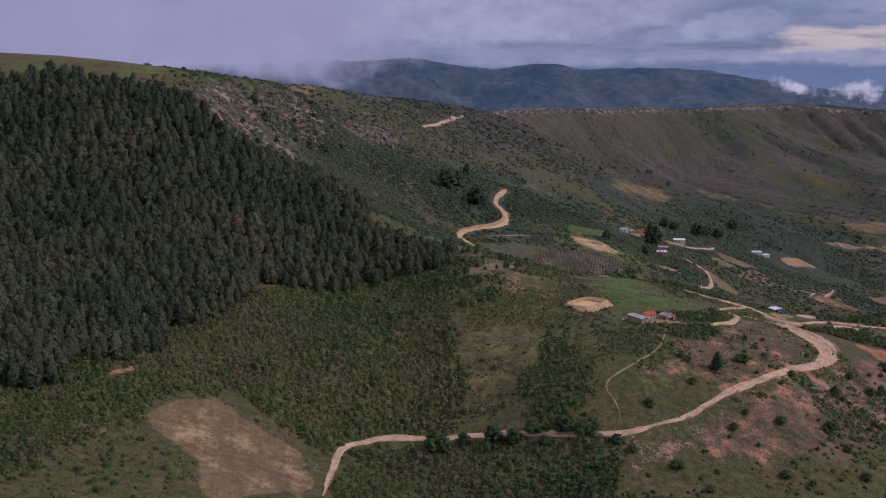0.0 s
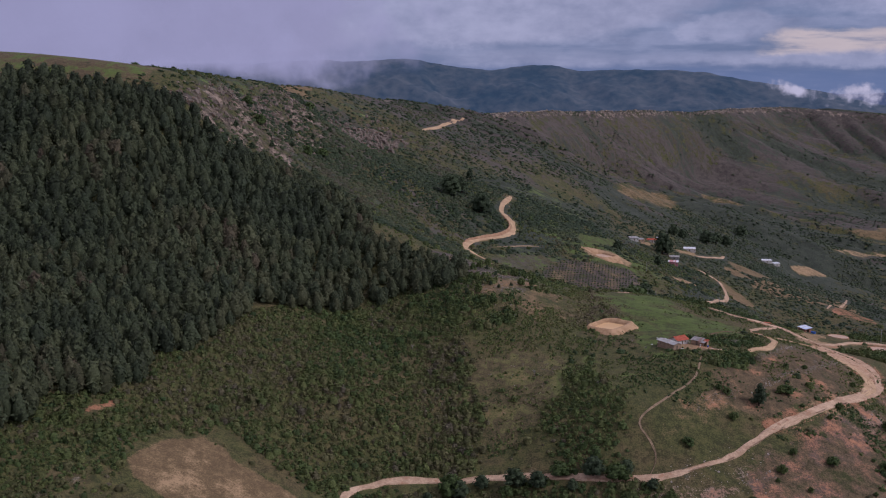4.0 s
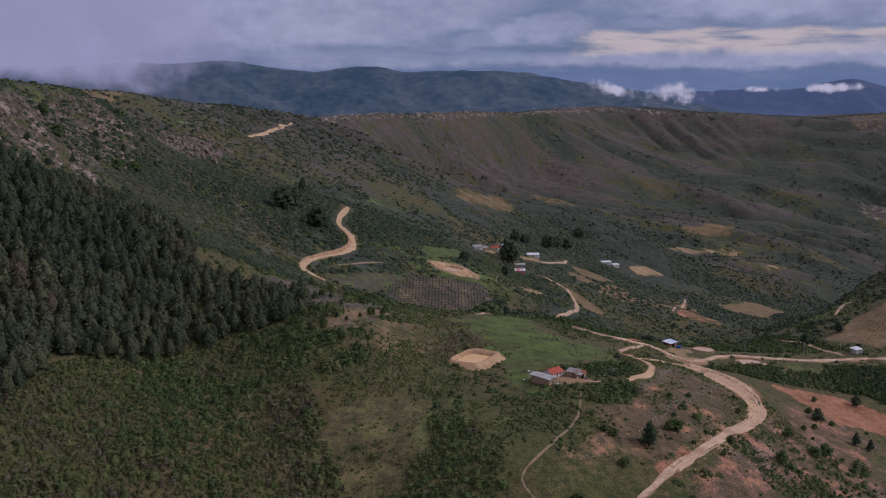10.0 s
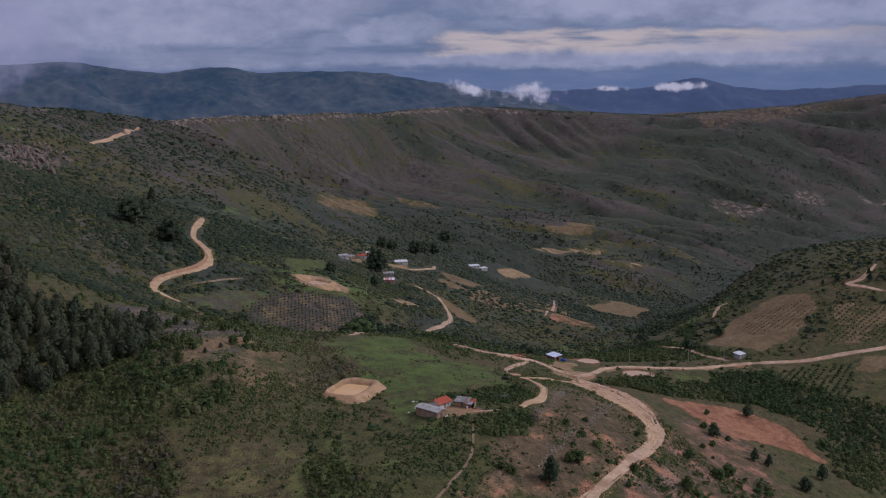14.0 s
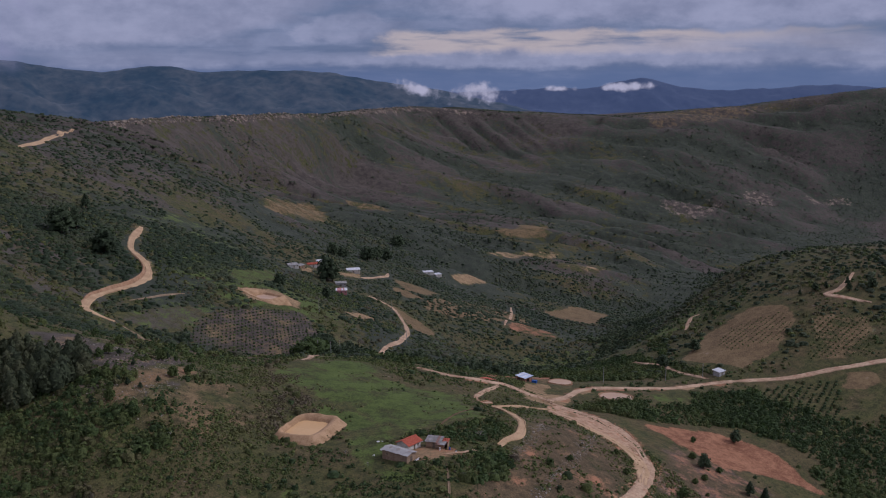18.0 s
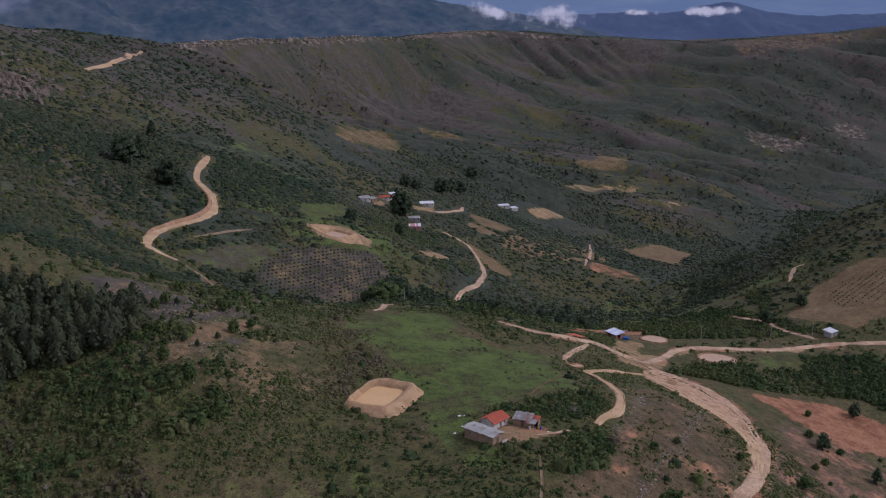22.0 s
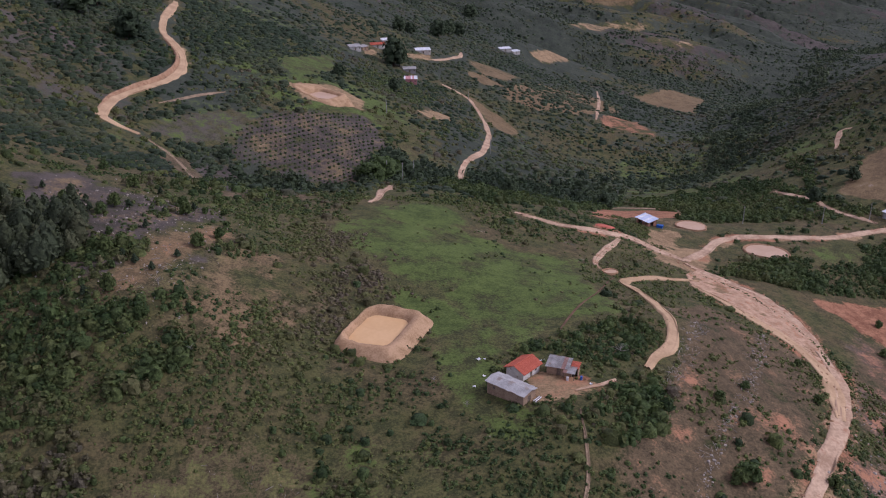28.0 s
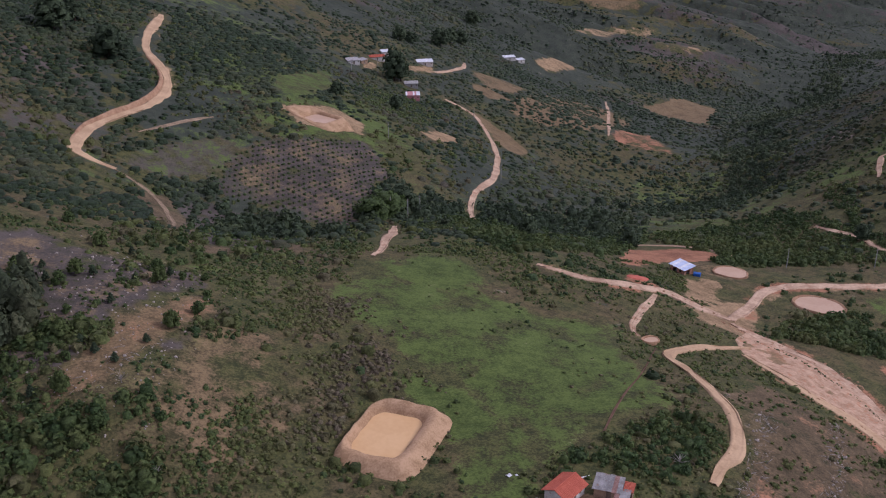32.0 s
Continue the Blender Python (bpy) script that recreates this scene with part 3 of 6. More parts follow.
# outline, kind of cover, amount, softness
COVER = [(MEADOW, 1, 0.6, 10), (MEADOW, 0, 0.45, 10), (MEADOW, 4, 0.41, 10), (PASTURE, 0, 0.52, 9), (DRYSLOPE, 1, 0.75, 6), (ORCHARD, 3, 0.75, 3), (ORCHARD, 4, 0.42, 3), (ORCH_GREEN, 0, 0.5, 3), (ORCH_LOW, 1, 0.8, 5), (VILL_GREEN, 0, 0.58, 3), (CLEARING, 4, 0.95, 4), (CLEARING, 2, 0.40, 6), (REDFIELD, 6, 0.95, 3), (REDSCAR, 6, 0.6, 4), (SCAR2, 6, 0.6, 3), (SCAR3, 6, 0.40, 3), (BROWNE, 4, 0.85, 3), (BROWNE, 0, 0.36, 6), (ROWSE, 4, 0.5, 3), (ROWSE, 0, 0.34, 3), (BROWNE2, 4, 0.95, 3), (GRASSE, 0, 0.5, 3), (FA, 4, 0.56, 6), (FD, 4, 0.9, 5)]
COVER += [(FE, 6, 0.52, 3), (FF, 2, 0.7, 3), (FG, 4, 0.5, 10), (FH, 4, 0.62, 4), (HAMLET_EARTH, 2, 0.75, 2), (HAMLET_YARD, 2, 0.7, 2), (TAN_PATCH, 2, 0.7, 3), (BROWN_A, 4, 0.8, 3), (BROWN_B, 4, 0.8, 4), (FOREST_SCAR, 6, 0.7, 2), (FI, 4, 0.7, 3), (YARD, 6, 0.9, 3), (SHEDYARD, 4, 0.42, 3), (RED_YARD, 6, 0.85, 2), (GOUGE, 2, 0.85, 3), (POND3, 2, 0.85, 3), (LEFTDRY, 1, 0.5, 9), (LEFTDRY, 0, 0.42, 9), (SCARPBROWN, 3, 0.62, 40), (FARROCK, 5, 0.4, 14), (FARROCK2, 5, 0.4, 12), (FARROCK3, 5, 0.4, 12), (FARPATCH, 4, 0.6, 8), (FARPATCH2, 2, 0.5, 4)]
COVER += [(FARPATCH3, 2, 0.5, 4), (EASTFIELD, 4, 0.45, 14), (ROADDRY, 1, 0.7, 8), (PASTURE, 0, 0.6, 9), (GREEN_CORE, 0, 0.95, 8), (FARM_GREEN, 0, 0.56, 4), (WEST_SLOPE, 3, 0.44, 10), (GREEN_NORTH, 0, 0.75, 5), (HILLTOP, 1, 0.8, 6), (HILLTOP, 0, 0.46, 6), (TABLE_FIELD, 4, 0.8, 6), (KNOLL_WEST, 4, 0.46, 6), (KNOLL_WEST, 1, 0.44, 6), (KNOLL_FOOT, 4, 0.46, 5), (KNOLL_FOOT, 6, 0.36, 5), (SCAR3, 5, 0.42, 4), (REDSCAR, 5, 0.42, 4), (RIM_SLOPE, 3, 0.6, 14), (RIM_BARE, 3, 0.6, 8), (RIM_BARE, 4, 0.44, 8), (RIM_BARE, 5, 0.36, 8), (ROADDRY, 6, 0.41, 6), (EAST_TOP, 4, 0.40, 20), (KNOLL_DRY, 1, 0.42, 9)]
COVER += [(KNOLL_DRY, 0, 0.42, 9), (LEFT_BROWN, 3, 0.7, 5), (LEFT_BROWN, 4, 0.42, 6), (ORCH_WEST, 3, 0.55, 5), (ORCH_WEST, 0, 0.42, 5), (ORCH_FOOT, 3, 0.7, 5), (BARE_WEST, 4, 0.62, 4), (BARE_WEST, 6, 0.36, 4), (HEATH_PATCH, 1, 0.3, 6), (DRYSLOPE, 6, 0.35, 6), (ROADDRY, 3, 0.42, 6), (DARK_ROWS, 7, 0.8, 4), (YARD, 2, 0.8, 1.5), (YARD, 6, 0.45, 1.5), (JUNCTION, 2, 0.8, 2), (FORECOURT, 2, 0.75, 2), (RED_HEAP, 6, 1.0, 0.8), (GOUGE, 2, 0.95, 2), (GOUGE, 6, 0.46, 3)]
CLEAR = [PASTURE, CLEARING, REDFIELD, ORCHARD, ORCH_GREEN, BROWNE, BROWNE2, ROWSE, GRASSE, FA, FB, FC, FC2, FD, FE, FF, FG, FI, YARD, SHEDYARD, VILL_GREEN, GOUGE, POND3, JUNCTION, FORECOURT, RED_HEAP, HILLTOP, RED_YARD, HAMLET_EARTH, HAMLET_YARD, TAN_PATCH, BROWN_A, FH, FOREST_SCAR]
THICKETS = [
    ([(-200, 330), (-165, 362), (-134, 411), (-125, 441), (-91, 515), (-30, 556), (6, 566), (4, 490), (4, 461), (12, 433), (4, 416), (-40, 408), (-52, 398), (-95, 407), (-122, 385), (-125, 360), (-150, 300)], 1.0),
    ([(-40, 400), (-12, 408), (44, 404), (56, 397), (78, 392), (60, 350), (20, 330), (-38, 330)], 1.0),
    ([(50, 487), (62, 470), (68, 432), (62, 405), (40, 405), (30, 432), (44, 455)], 1.0),
]
THICKETS += [
    ([(112, 508), (128, 514), (146, 520), (152, 508), (138, 494), (124, 498)], 1.0),
    ([(110, 479), (126, 488), (136, 490), (134, 478), (118, 464), (112, 466)], 0.9),
    ([(216, 580), (228, 592), (300, 592), (330, 600), (330, 575), (290, 560), (236, 566)], 0.8),
    ([(20, 580), (40, 610), (80, 640), (100, 640), (125, 680), (60, 690), (20, 640)], 0.12),
    ([(150, 640), (210, 660), (260, 735), (330, 790), (360, 720), (310, 640), (400, 830), (330, 830), (200, 760), (130, 700)], 0.9),
]
THICKETS.append(([(196, 470), (224, 474), (246, 452), (232, 420), (190, 400), (150, 392), (170, 420)], 0.13))
THICKETS.append(([(236, 650), (262, 644), (330, 632), (322, 665), (330, 720), (300, 760), (262, 735)], 0.8))
THICKETS += [
    ([(299, 521), (342, 540), (381, 549), (315, 479), (295, 479), (291, 493)], 0.9),
    ([(311, 580), (333, 579), (341, 567), (341, 549), (343, 527), (329, 513), (330, 545), (318, 561)], 0.9),
    ([(7, 537), (15, 542), (20, 539), (18, 527), (9, 529)], 0.9),
    ([(23, 542), (32, 543), (31, 533), (24, 533)], 0.9),
    ([(25, 529), (32, 525), (30, 516), (22, 514), (11, 511), (10, 515), (22, 518)], 0.9),
    ([(39, 568), (52, 579), (57, 571), (47, 563)], 0.9),
]
THICKETS.append(([(283, 601), (313, 603), (336, 575), (353, 552), (360, 525), (327, 491), (319, 499), (317, 515), (313, 530), (300, 551), (288, 567), (274, 582)], 0.95))
WEST_MEADOW = [(52.8, 603), (73.8, 584), (62.8, 523), (55.3, 501), (36.7, 508), (25.8, 522), (32, 553)]
SPARSE = [(WEST_MEADOW, 0.4), (JUNCTION_GRASS, 0.15), (KNOLL_WEST, 0.4), (LEFT_BROWN, 0.2), (ORCH_WEST, 0.35), (ORCH_FOOT, 0.5), (BARE_WEST, 0.25), (DRYSLOPE, 0.12), (MEADOW, 0.08), (LEFTBARE, 0.12), (LEFTDRY, 0.15), (ROADDRY, 0.25), (ORCH_LOW, 0.15), (REDSCAR, 0.2), (SCAR3, 0.3)]

ROADS = {
    "valley_road": (2.5, [(-45, 351), (-44, 380), (-43, 398), (-35, 407), (-16, 414), (16, 412), (42, 403), (59, 399), (78, 399), (101, 409), (119, 422), (139, 439), (152, 447)]),
    "upper_road": (3.9, [(130, 431), (143, 441), (163, 457), (186, 479), (202, 499), (210, 517), (217, 543), (216, 561), (210, 577), (207, 589)]),
    "lower_bend": (3.6, [(187, 480), (196, 494), (200, 507), (199, 523), (195, 537), (193, 562)]),
    "west_road": (4.0, [(209, 592), (201, 601), (194, 609), (175, 613), (163, 619), (155, 625)]),
    "east_road": (3.9, [(209, 592), (224, 603), (242, 617), (265, 617), (287, 613), (313, 616), (331, 614)]),
}
ROADS.update({
    "drive": (3.0, [(199, 568), (177, 565), (165, 559), (163, 540), (159, 519), (150, 504), (142, 498.5), (137, 494)]),
    "link": (2.0, [(189, 606), (167, 581), (166, 571)]),
    "loop": (3.9, [(62, 984), (49, 915), (56, 866), (45, 829), (22, 797), (12, 765), (17, 755), (27, 751)]),
    "loop_lower": (2.0, [(25, 752), (34, 743), (40, 732), (43, 716), (44, 694), (44, 672)]),
    "village_road": (2.7, [(251, 1007), (266, 981), (248, 900), (212, 810), (186, 771), (165, 713)]),
})
ROADS.update({
    "path": (0.6, [(111, 477), (103, 456), (90, 441), (78, 429), (72, 421), (75, 414), (76, 407), (72, 399)]),
    "scarp_road": (4.6, [(27, 1356), (22, 1342), (18, 1330), (14, 1300), (10, 1282), (4, 1262), (-2, 1238), (-8, 1206), (-13, 1183), (-19, 1164), (-24, 1143)]),
    "field_track": (3.0, [(102, 632), (109, 645), (128, 701)]),
    "bank_track": (1.9, [(38, 794), (54, 808), (73, 824)]),
    "gully_track": (2.6, [(488, 1215), (453, 1141), (376, 995)]),
})
ROADS.update({
    "hut_track": (2.6, [(317, 688), (319, 667), (317, 644), (322, 623)]),
    "ridge_track": (3.0, [(469, 675), (445, 661), (435, 660), (446, 636)]),
    "bend_track": (2.6, [(370, 712), (390, 734), (393, 729)]),
    "hamlet_road": (3.0, [(269, 1086), (290, 1110), (311, 1141), (323, 1169)]),
    "yard_rim": (1.6, [(211, 684), (234, 711), (257, 694), (259, 673), (260, 661)]),
})
ROADS.update({
    "furrow": (0.42, [(167, 567), (149, 544), (134, 528), (123, 515)]),
    "valley_lane": (2.6, [(325, 616), (354, 603), (378, 597), (402, 589), (430, 583)]),
    "yard_track": (2.0, [(113, 484), (117, 485), (121, 486), (126, 488)]),
})


def smooth_line(points, step):
    p = np.array(points, float)
    q = np.vstack([2 * p[0] - p[1], p, 2 * p[-1] - p[-2]])
    out = []
    for i in range(1, len(q) - 2):
        n = max(2, int(np.linalg.norm(q[i + 1] - q[i]) / step))
        t = np.linspace(0, 1, n, endpoint=False)[:, None]
        a, b, c, d = q[i - 1], q[i], q[i + 1], q[i + 2]
        out.append(0.5 * (2 * b + (c - a) * t + (2 * a - 5 * b + 4 * c - d) * t * t + (3 * b - a - 3 * c + d) * t ** 3))
    return np.vstack(out + [p[-1:]])


ROAD_LINES = {name: smooth_line(pts, 2.0 if pts[0][1] < 1100 else 6.0) for name, (width, pts) in ROADS.items()}


def road_gap(x, y, least=0.0):
    """Distance from the edge of the nearest road."""
    d = np.full(x.shape, 1e9)
    for name, line in ROAD_LINES.items():
        if ROADS[name][0] < least:
            continue
        lo, hi = line.min(0) - 40, line.max(0) + 40
        near = np.flatnonzero((x > lo[0]) & (x < hi[0]) & (y > lo[1]) & (y < hi[1]))
        for i in range(0, len(near), 4000):
            k = near[i:i + 4000]
            r = np.hypot(x[k, None] - line[None, ::2, 0], y[k, None] - line[None, ::2, 1]).min(1)
            d[k] = np.minimum(d[k], r - ROADS[name][0] / 2)
    return d


def mesh_from(name, verts, faces, mat, smooth=True):
    """A mesh from arrays of corners and of faces with one number of corners."""
    me = bpy.data.meshes.new(name)
    verts, faces = np.asarray(verts, np.float32), np.asarray(faces, np.int32)
    k = faces.shape[1]
    me.vertices.add(len(verts))
    me.vertices.foreach_set("co", verts.ravel())
    me.loops.add(faces.size)
    me.loops.foreach_set("vertex_index", faces.ravel())
    me.polygons.add(len(faces))
    me.polygons.foreach_set("loop_start", np.arange(0, faces.size, k, dtype=np.int32))
    me.polygons.foreach_set("use_smooth", np.full(len(faces), smooth))
    me.update(calc_edges=True)
    me.materials.append(mat)
    return me


def colour_layer(me, name, values):
    a = me.color_attributes.new(name, "FLOAT_COLOR", "POINT")
    a.data.foreach_set("color", np.asarray(values, np.float32).ravel())


def grid_faces(rows, cols, closed=False):
    i, j = np.meshgrid(np.arange(rows - 1), np.arange(cols if closed else cols - 1), indexing="ij")
    j2 = (j + 1) % cols
    return np.stack([i * cols + j, i * cols + j2, (i + 1) * cols + j2, (i + 1) * cols + j], -1).reshape(-1, 4)


# the ground: one sheet out to the horizon, finest where the land is seen near
azimuth = np.radians(np.concatenate([np.arange(-180, -36, 4.0), np.arange(-36, 56, 0.19), np.arange(56, 180, 4.0)]))
reach = np.concatenate([np.geomspace(6, 250, 24, endpoint=False), np.geomspace(250, 1100, 245, endpoint=False), np.geomspace(1100, 4900, 250)])
RR, AZ = np.meshgrid(reach, azimuth, indexing="ij")
gx, gy = (RR * np.sin(AZ)).ravel(), (RR * np.cos(AZ)).ravel()
gz = height(gx, gy)
me = mesh_from("ground", np.column_stack([gx, gy, gz]), grid_faces(*RR.shape, closed=True)[:, ::-1], GROUND)
dist = np.hypot(gx, gy)
up_z = np.empty(len(gx) * 3, np.float32)
me.vertices.foreach_get("normal", up_z)
steep = 1 - np.abs(up_z.reshape(-1, 3)[:, 2])
cover_a, cover_b = np.zeros((len(gx), 4)), np.zeros((len(gx), 4))
far = smoothstep(800, 1500, dist)
rib, away = spurs(gx, gy)
cover_a[:, 1] = far * (-0.15 + 0.6 * fbm(gx, gy, 200, 4, 41) + 0.4 * (rib - 0.5))
streak = fbm(0.8 * gx + 0.6 * gy + 0.3 * away, away * 0.25, 60, 3, 47)
runnel, before = flutes(gx, gy)
face = smoothstep(-5, 10, before) * smoothstep(1700, 1200, gx)
cover_a[:, 3] = far * (0.66 + 0.4 * face * smoothstep(420, 120, before) + 0.42 * smoothstep(1300, 2000, gx) + 0.8 * streak + 0.3 * (rib - 0.5) - 0.35 * runnel * face)
cover_a[:, 0] = smoothstep(660, 760, gy) * (1 - far) * (0.26 + 0.7 * fbm(gx, gy, 120, 4, 43)) + far * 0.4 * fbm(gx, gy, 150, 3, 49) * smoothstep(700, 300, away) * smoothstep(1900, 1200, gx)
cover_b[:, 1] = smoothstep(0.18, 0.4, steep) * (1 - far) * 0.9 + far * face * smoothstep(26, 8, before) * (0.5 + 0.5 * fbm(gx, gy, 60, 3, 48))
for polygon, layer, amount, soft in COVER:
    m = zone(gx, gy, polygon, soft, soft * 1.7) * amount
    target = (cover_a, cover_b)[layer // 4]
    if amount >= 0.5:
        for c in (cover_a, cover_b):
            c *= (1 - m)[:, None]
    target[:, layer % 4] = np.maximum(target[:, layer % 4], m)
verge = road_gap(gx, gy, 3.3)
worn = smoothstep(7.5, 0.5, verge) * smoothstep(400, 360, np.abs(gy - 760)) * (gx > 55)
cover_b[:, 2] = np.maximum(cover_b[:, 2], worn * (0.42 + 0.75 * fbm(gx, gy, 14, 3, 91)) * (gy < 640))
cover_a[:, 2] = np.maximum(cover_a[:, 2], worn * (0.36 + 0.8 * fbm(gx, gy, 12, 3, 92)))
colour_layer(me, "cover_a", cover_a)
mid = smoothstep(640, 780, gy) * (1 - far)
# Dark scrub cover; its far gully term also paints in shade between ribs.
cover_b[:, 3] = (mid * np.clip(0.42 + 1.2 * fbm(gx, gy, 70, 4, 46), 0, 1) * (1 - zone(gx, gy, ORCH_GREEN, 4, 6)) * (1 - zone(gx, gy, ORCH_LOW, 4, 6)) + far * np.clip(0.62 * (0.95 - rib) + 0.9 * fbm(gx, gy, 140, 5, 45) + 0.24 + 0.5 * smoothstep(80, 0, np.abs(away)) + 0.5 * runnel * face - 0.35 * face * smoothstep(330, 90, before), 0, 1)) * (1 - cover_b[:, :3].max(1)) * (1 - cover_a[:, 2])
colour_layer(me, "cover_b", cover_b)
tagged(new("ground", me), "green and brown scrubland hills with dry grass", "ground", kind="structure")


def drape(line, width, lift, seed, edge=0.5):
    """A road bed laid over the ground: worn lane between low earth shoulders."""
    t = np.gradient(line, axis=0)
    t /= np.linalg.norm(t, axis=1)[:, None]
    side = np.column_stack([-t[:, 1], t[:, 0]])
    s = np.arange(len(line))
    wide = width * (0.5 + 0.5 * smoothstep(0, 7, np.minimum(s, len(line) - 1 - s)))
    rows = []
    for k, (f, h) in enumerate(((-0.62, -0.5), (-0.5, 0.12), (-0.33, 0.0), (-0.17, -0.14), (0.0, 0.06), (0.17, -0.14), (0.33, 0.0), (0.5, 0.12), (0.62, -0.5))):
        wob = (fbm(s * 2.0 + (0 if f < 0 else 500), s * 0 + seed * 13.0, 22, 4, seed) + 0.5 * fbm(s * 2.0 + 90 * f, s * 0 + seed * 7.0, 5, 2, seed + 40)) * edge * min(width, 3.5) * (abs(f) > 0.4) * (1 if f > 0 else -1)
        p = line + side * (f * wide + wob)[:, None]
        c = line + side * (f * 0.6 * wide)[:, None]
        z = np.maximum(height(p[:, 0], p[:, 1]), 0.5 * height(p[:, 0], p[:, 1]) + 0.5 * height(c[:, 0], c[:, 1])) + lift + h
        rows.append(np.column_stack([p, z]))
    v = np.stack(rows)
    return v.reshape(-1, 3), grid_faces(len(rows), len(line))


for i, (name, line) in enumerate(ROAD_LINES.items()):
    width = ROADS[name][0]
    v, f = drape(line, width, (0.42 if name == "drive" else 0.26) if width > 2 else 0.12, i)
    f = f[:, ::-1]
    ob = new("path" if width < 2.5 else "road", mesh_from("road", v, f, FURROW if name == "furrow" else TRODDEN if name in ("path", "bank_track", "loop_lower") else ROAD_PALE if name in ("loop", "scarp_road", "drive", "lower_bend") else ROAD))
    tagged(ob, "narrow trodden earth footpath across the slope" if width < 2.5 else "unpaved pale orange dirt road along the hillside", "road", kind="structure")


# ---- plants ----
rng = np.random.default_rng(7)


def blob(radius_xy, radius_z, bumps, seed, lift=0.55):
    """A lumpy closed core for a shrub: an octahedron split once and pushed about."""
    r = np.random.default_rng(seed)
    bm = bmesh.new()
    bmesh.ops.create_icosphere(bm, subdivisions=1, radius=1)
    v = np.array([x.co[:] for x in bm.verts]) * r.uniform(1 - bumps, 1 + bumps, (len(bm.verts), 1))
    f = np.array([[x.index for x in y.verts] for y in bm.faces])
    bm.free()
    return v * (radius_xy, radius_xy, radius_z) + (0, 0, radius_z * lift), f


def leaf_tufts(r, centre, facing, size):
    """Small bent leaf sprays: two triangles each."""
    n = facing + r.normal(0, 0.45, facing.shape)
    n /= np.linalg.norm(n, axis=1)[:, None]
    a = np.cross(n, r.normal(0, 1, n.shape))
    a /= np.linalg.norm(a, axis=1)[:, None]
    b = np.cross(n, a)
    size = size * r.uniform(0.6, 1.35, (len(n), 1))
    bend = n * size * 0.35
    quad = np.stack([centre - a * size, centre + b * size * 0.7 + bend, centre + a * size, centre - b * size * 0.7 + bend], 1).reshape(-1, 3)
    k = 4 * np.arange(len(n))[:, None]
    return quad, np.vstack([k + (0, 1, 2), k + (0, 2, 3)])


def dome(r, sides, rings, profile, bumps):
    """A lumpy closed mound: rings of (height, radius) with every corner pushed about."""
    v = []
    for i, (h, out) in enumerate(profile):
        a = (np.arange(sides) + 0.5 * (i % 2)) * 2 * math.pi / sides + r.uniform(-0.25, 0.25, sides)
        o = out * r.uniform(1 - bumps, 1 + bumps, sides)
        v.append(np.column_stack([np.cos(a) * o, np.sin(a) * o, h + r.uniform(-0.5, 0.5, sides) * bumps * 0.5]))
    f = []
    for i in range(rings - 1):
        for k in range(sides):
            k2 = (k + 1) % sides
            a, b, c, d = i * sides + k, i * sides + k2, (i + 1) * sides + k2, (i + 1) * sides + k
            f += [(a, b, c), (a, c, d)]
    top = rings * sides
    f += [((rings - 1) * sides + k, (rings - 1) * sides + (k + 1) % sides, top) for k in range(sides)]
    v.append(np.array([(r.uniform(-0.1, 0.1), r.uniform(-0.1, 0.1), profile[-1][0] + 0.16 * r.uniform(0.6, 1.3))]))
    return np.vstack(v), np.array(f)


def leafy(cards, seed, tall=0.8, spread=1.0, core=0.86, card=0.3, sides=6, rings=2):
    """A shrub: one rounded lumpy mass of leaves with sprays standing out of it."""
    r = np.random.default_rng(seed)
    profile = ((0.0, 0.86), (0.42, 1.0), (0.80, 0.62)) if rings == 3 else ((0.05, 0.95), (0.66, 0.74))
    v, f = dome(r, sides, rings, profile, 0.24)
    v = v * (spread * core, spread * core, tall * 1.35)
    if not cards:
        return v, f
    az, u = r.uniform(0, 2 * math.pi, cards), r.uniform(0.0, 1, cards)
    d = np.column_stack([np.cos(az) * np.sqrt(1 - u * u), np.sin(az) * np.sqrt(1 - u * u), u])
    c = d * (spread, spread, tall) * r.uniform(0.8, 1.08, (cards, 1)) + (0, 0, tall * 0.42)
    q, t = leaf_tufts(r, c, d, card)
    return np.vstack([v, q]), np.vstack([f, t + len(v)])


def pine_crown(seed, tufts=44):
    """A rounded, lumpy cone of needles with boughs standing out; height 1, spread about 0.25."""
    r = np.random.default_rng(seed)
    v, f = dome(r, 7, 4, ((0.12, 0.18), (0.36, 0.215), (0.62, 0.165), (0.84, 0.09)), 0.24)
    h = 0.15 + 0.8 * (np.arange(tufts) + r.random(tufts)) / tufts
    az = np.arange(tufts) * 2.39996 + r.uniform(-0.4, 0.4, tufts)
    out = np.interp(h, (0.1, 0.36, 0.62, 0.84, 1.0), (0.22, 0.265, 0.205, 0.12, 0.02)) * r.uniform(0.9, 1.12, tufts)
    d = np.column_stack([np.cos(az), np.sin(az), np.full(tufts, 0.5)])
    q, t = leaf_tufts(r, d * out[:, None] * (1, 1, 0) + np.column_stack([np.zeros((tufts, 2)), h]), d, 0.066)
    return np.vstack([v, q]), np.vstack([f, t + len(v)])


def trunk(height_up, radius, sides=6, lean=0.0, rings=((0, 1.25), (0.15, 1.0), (0.6, 0.7), (1.0, 0.25))):
    a = np.arange(sides) * 2 * math.pi / sides
    v = np.array([(math.cos(t) * radius * k + lean * h * h, math.sin(t) * radius * k, h * height_up) for h, k in rings for t in a])
    return v, grid_faces(len(rings), sides, closed=True)


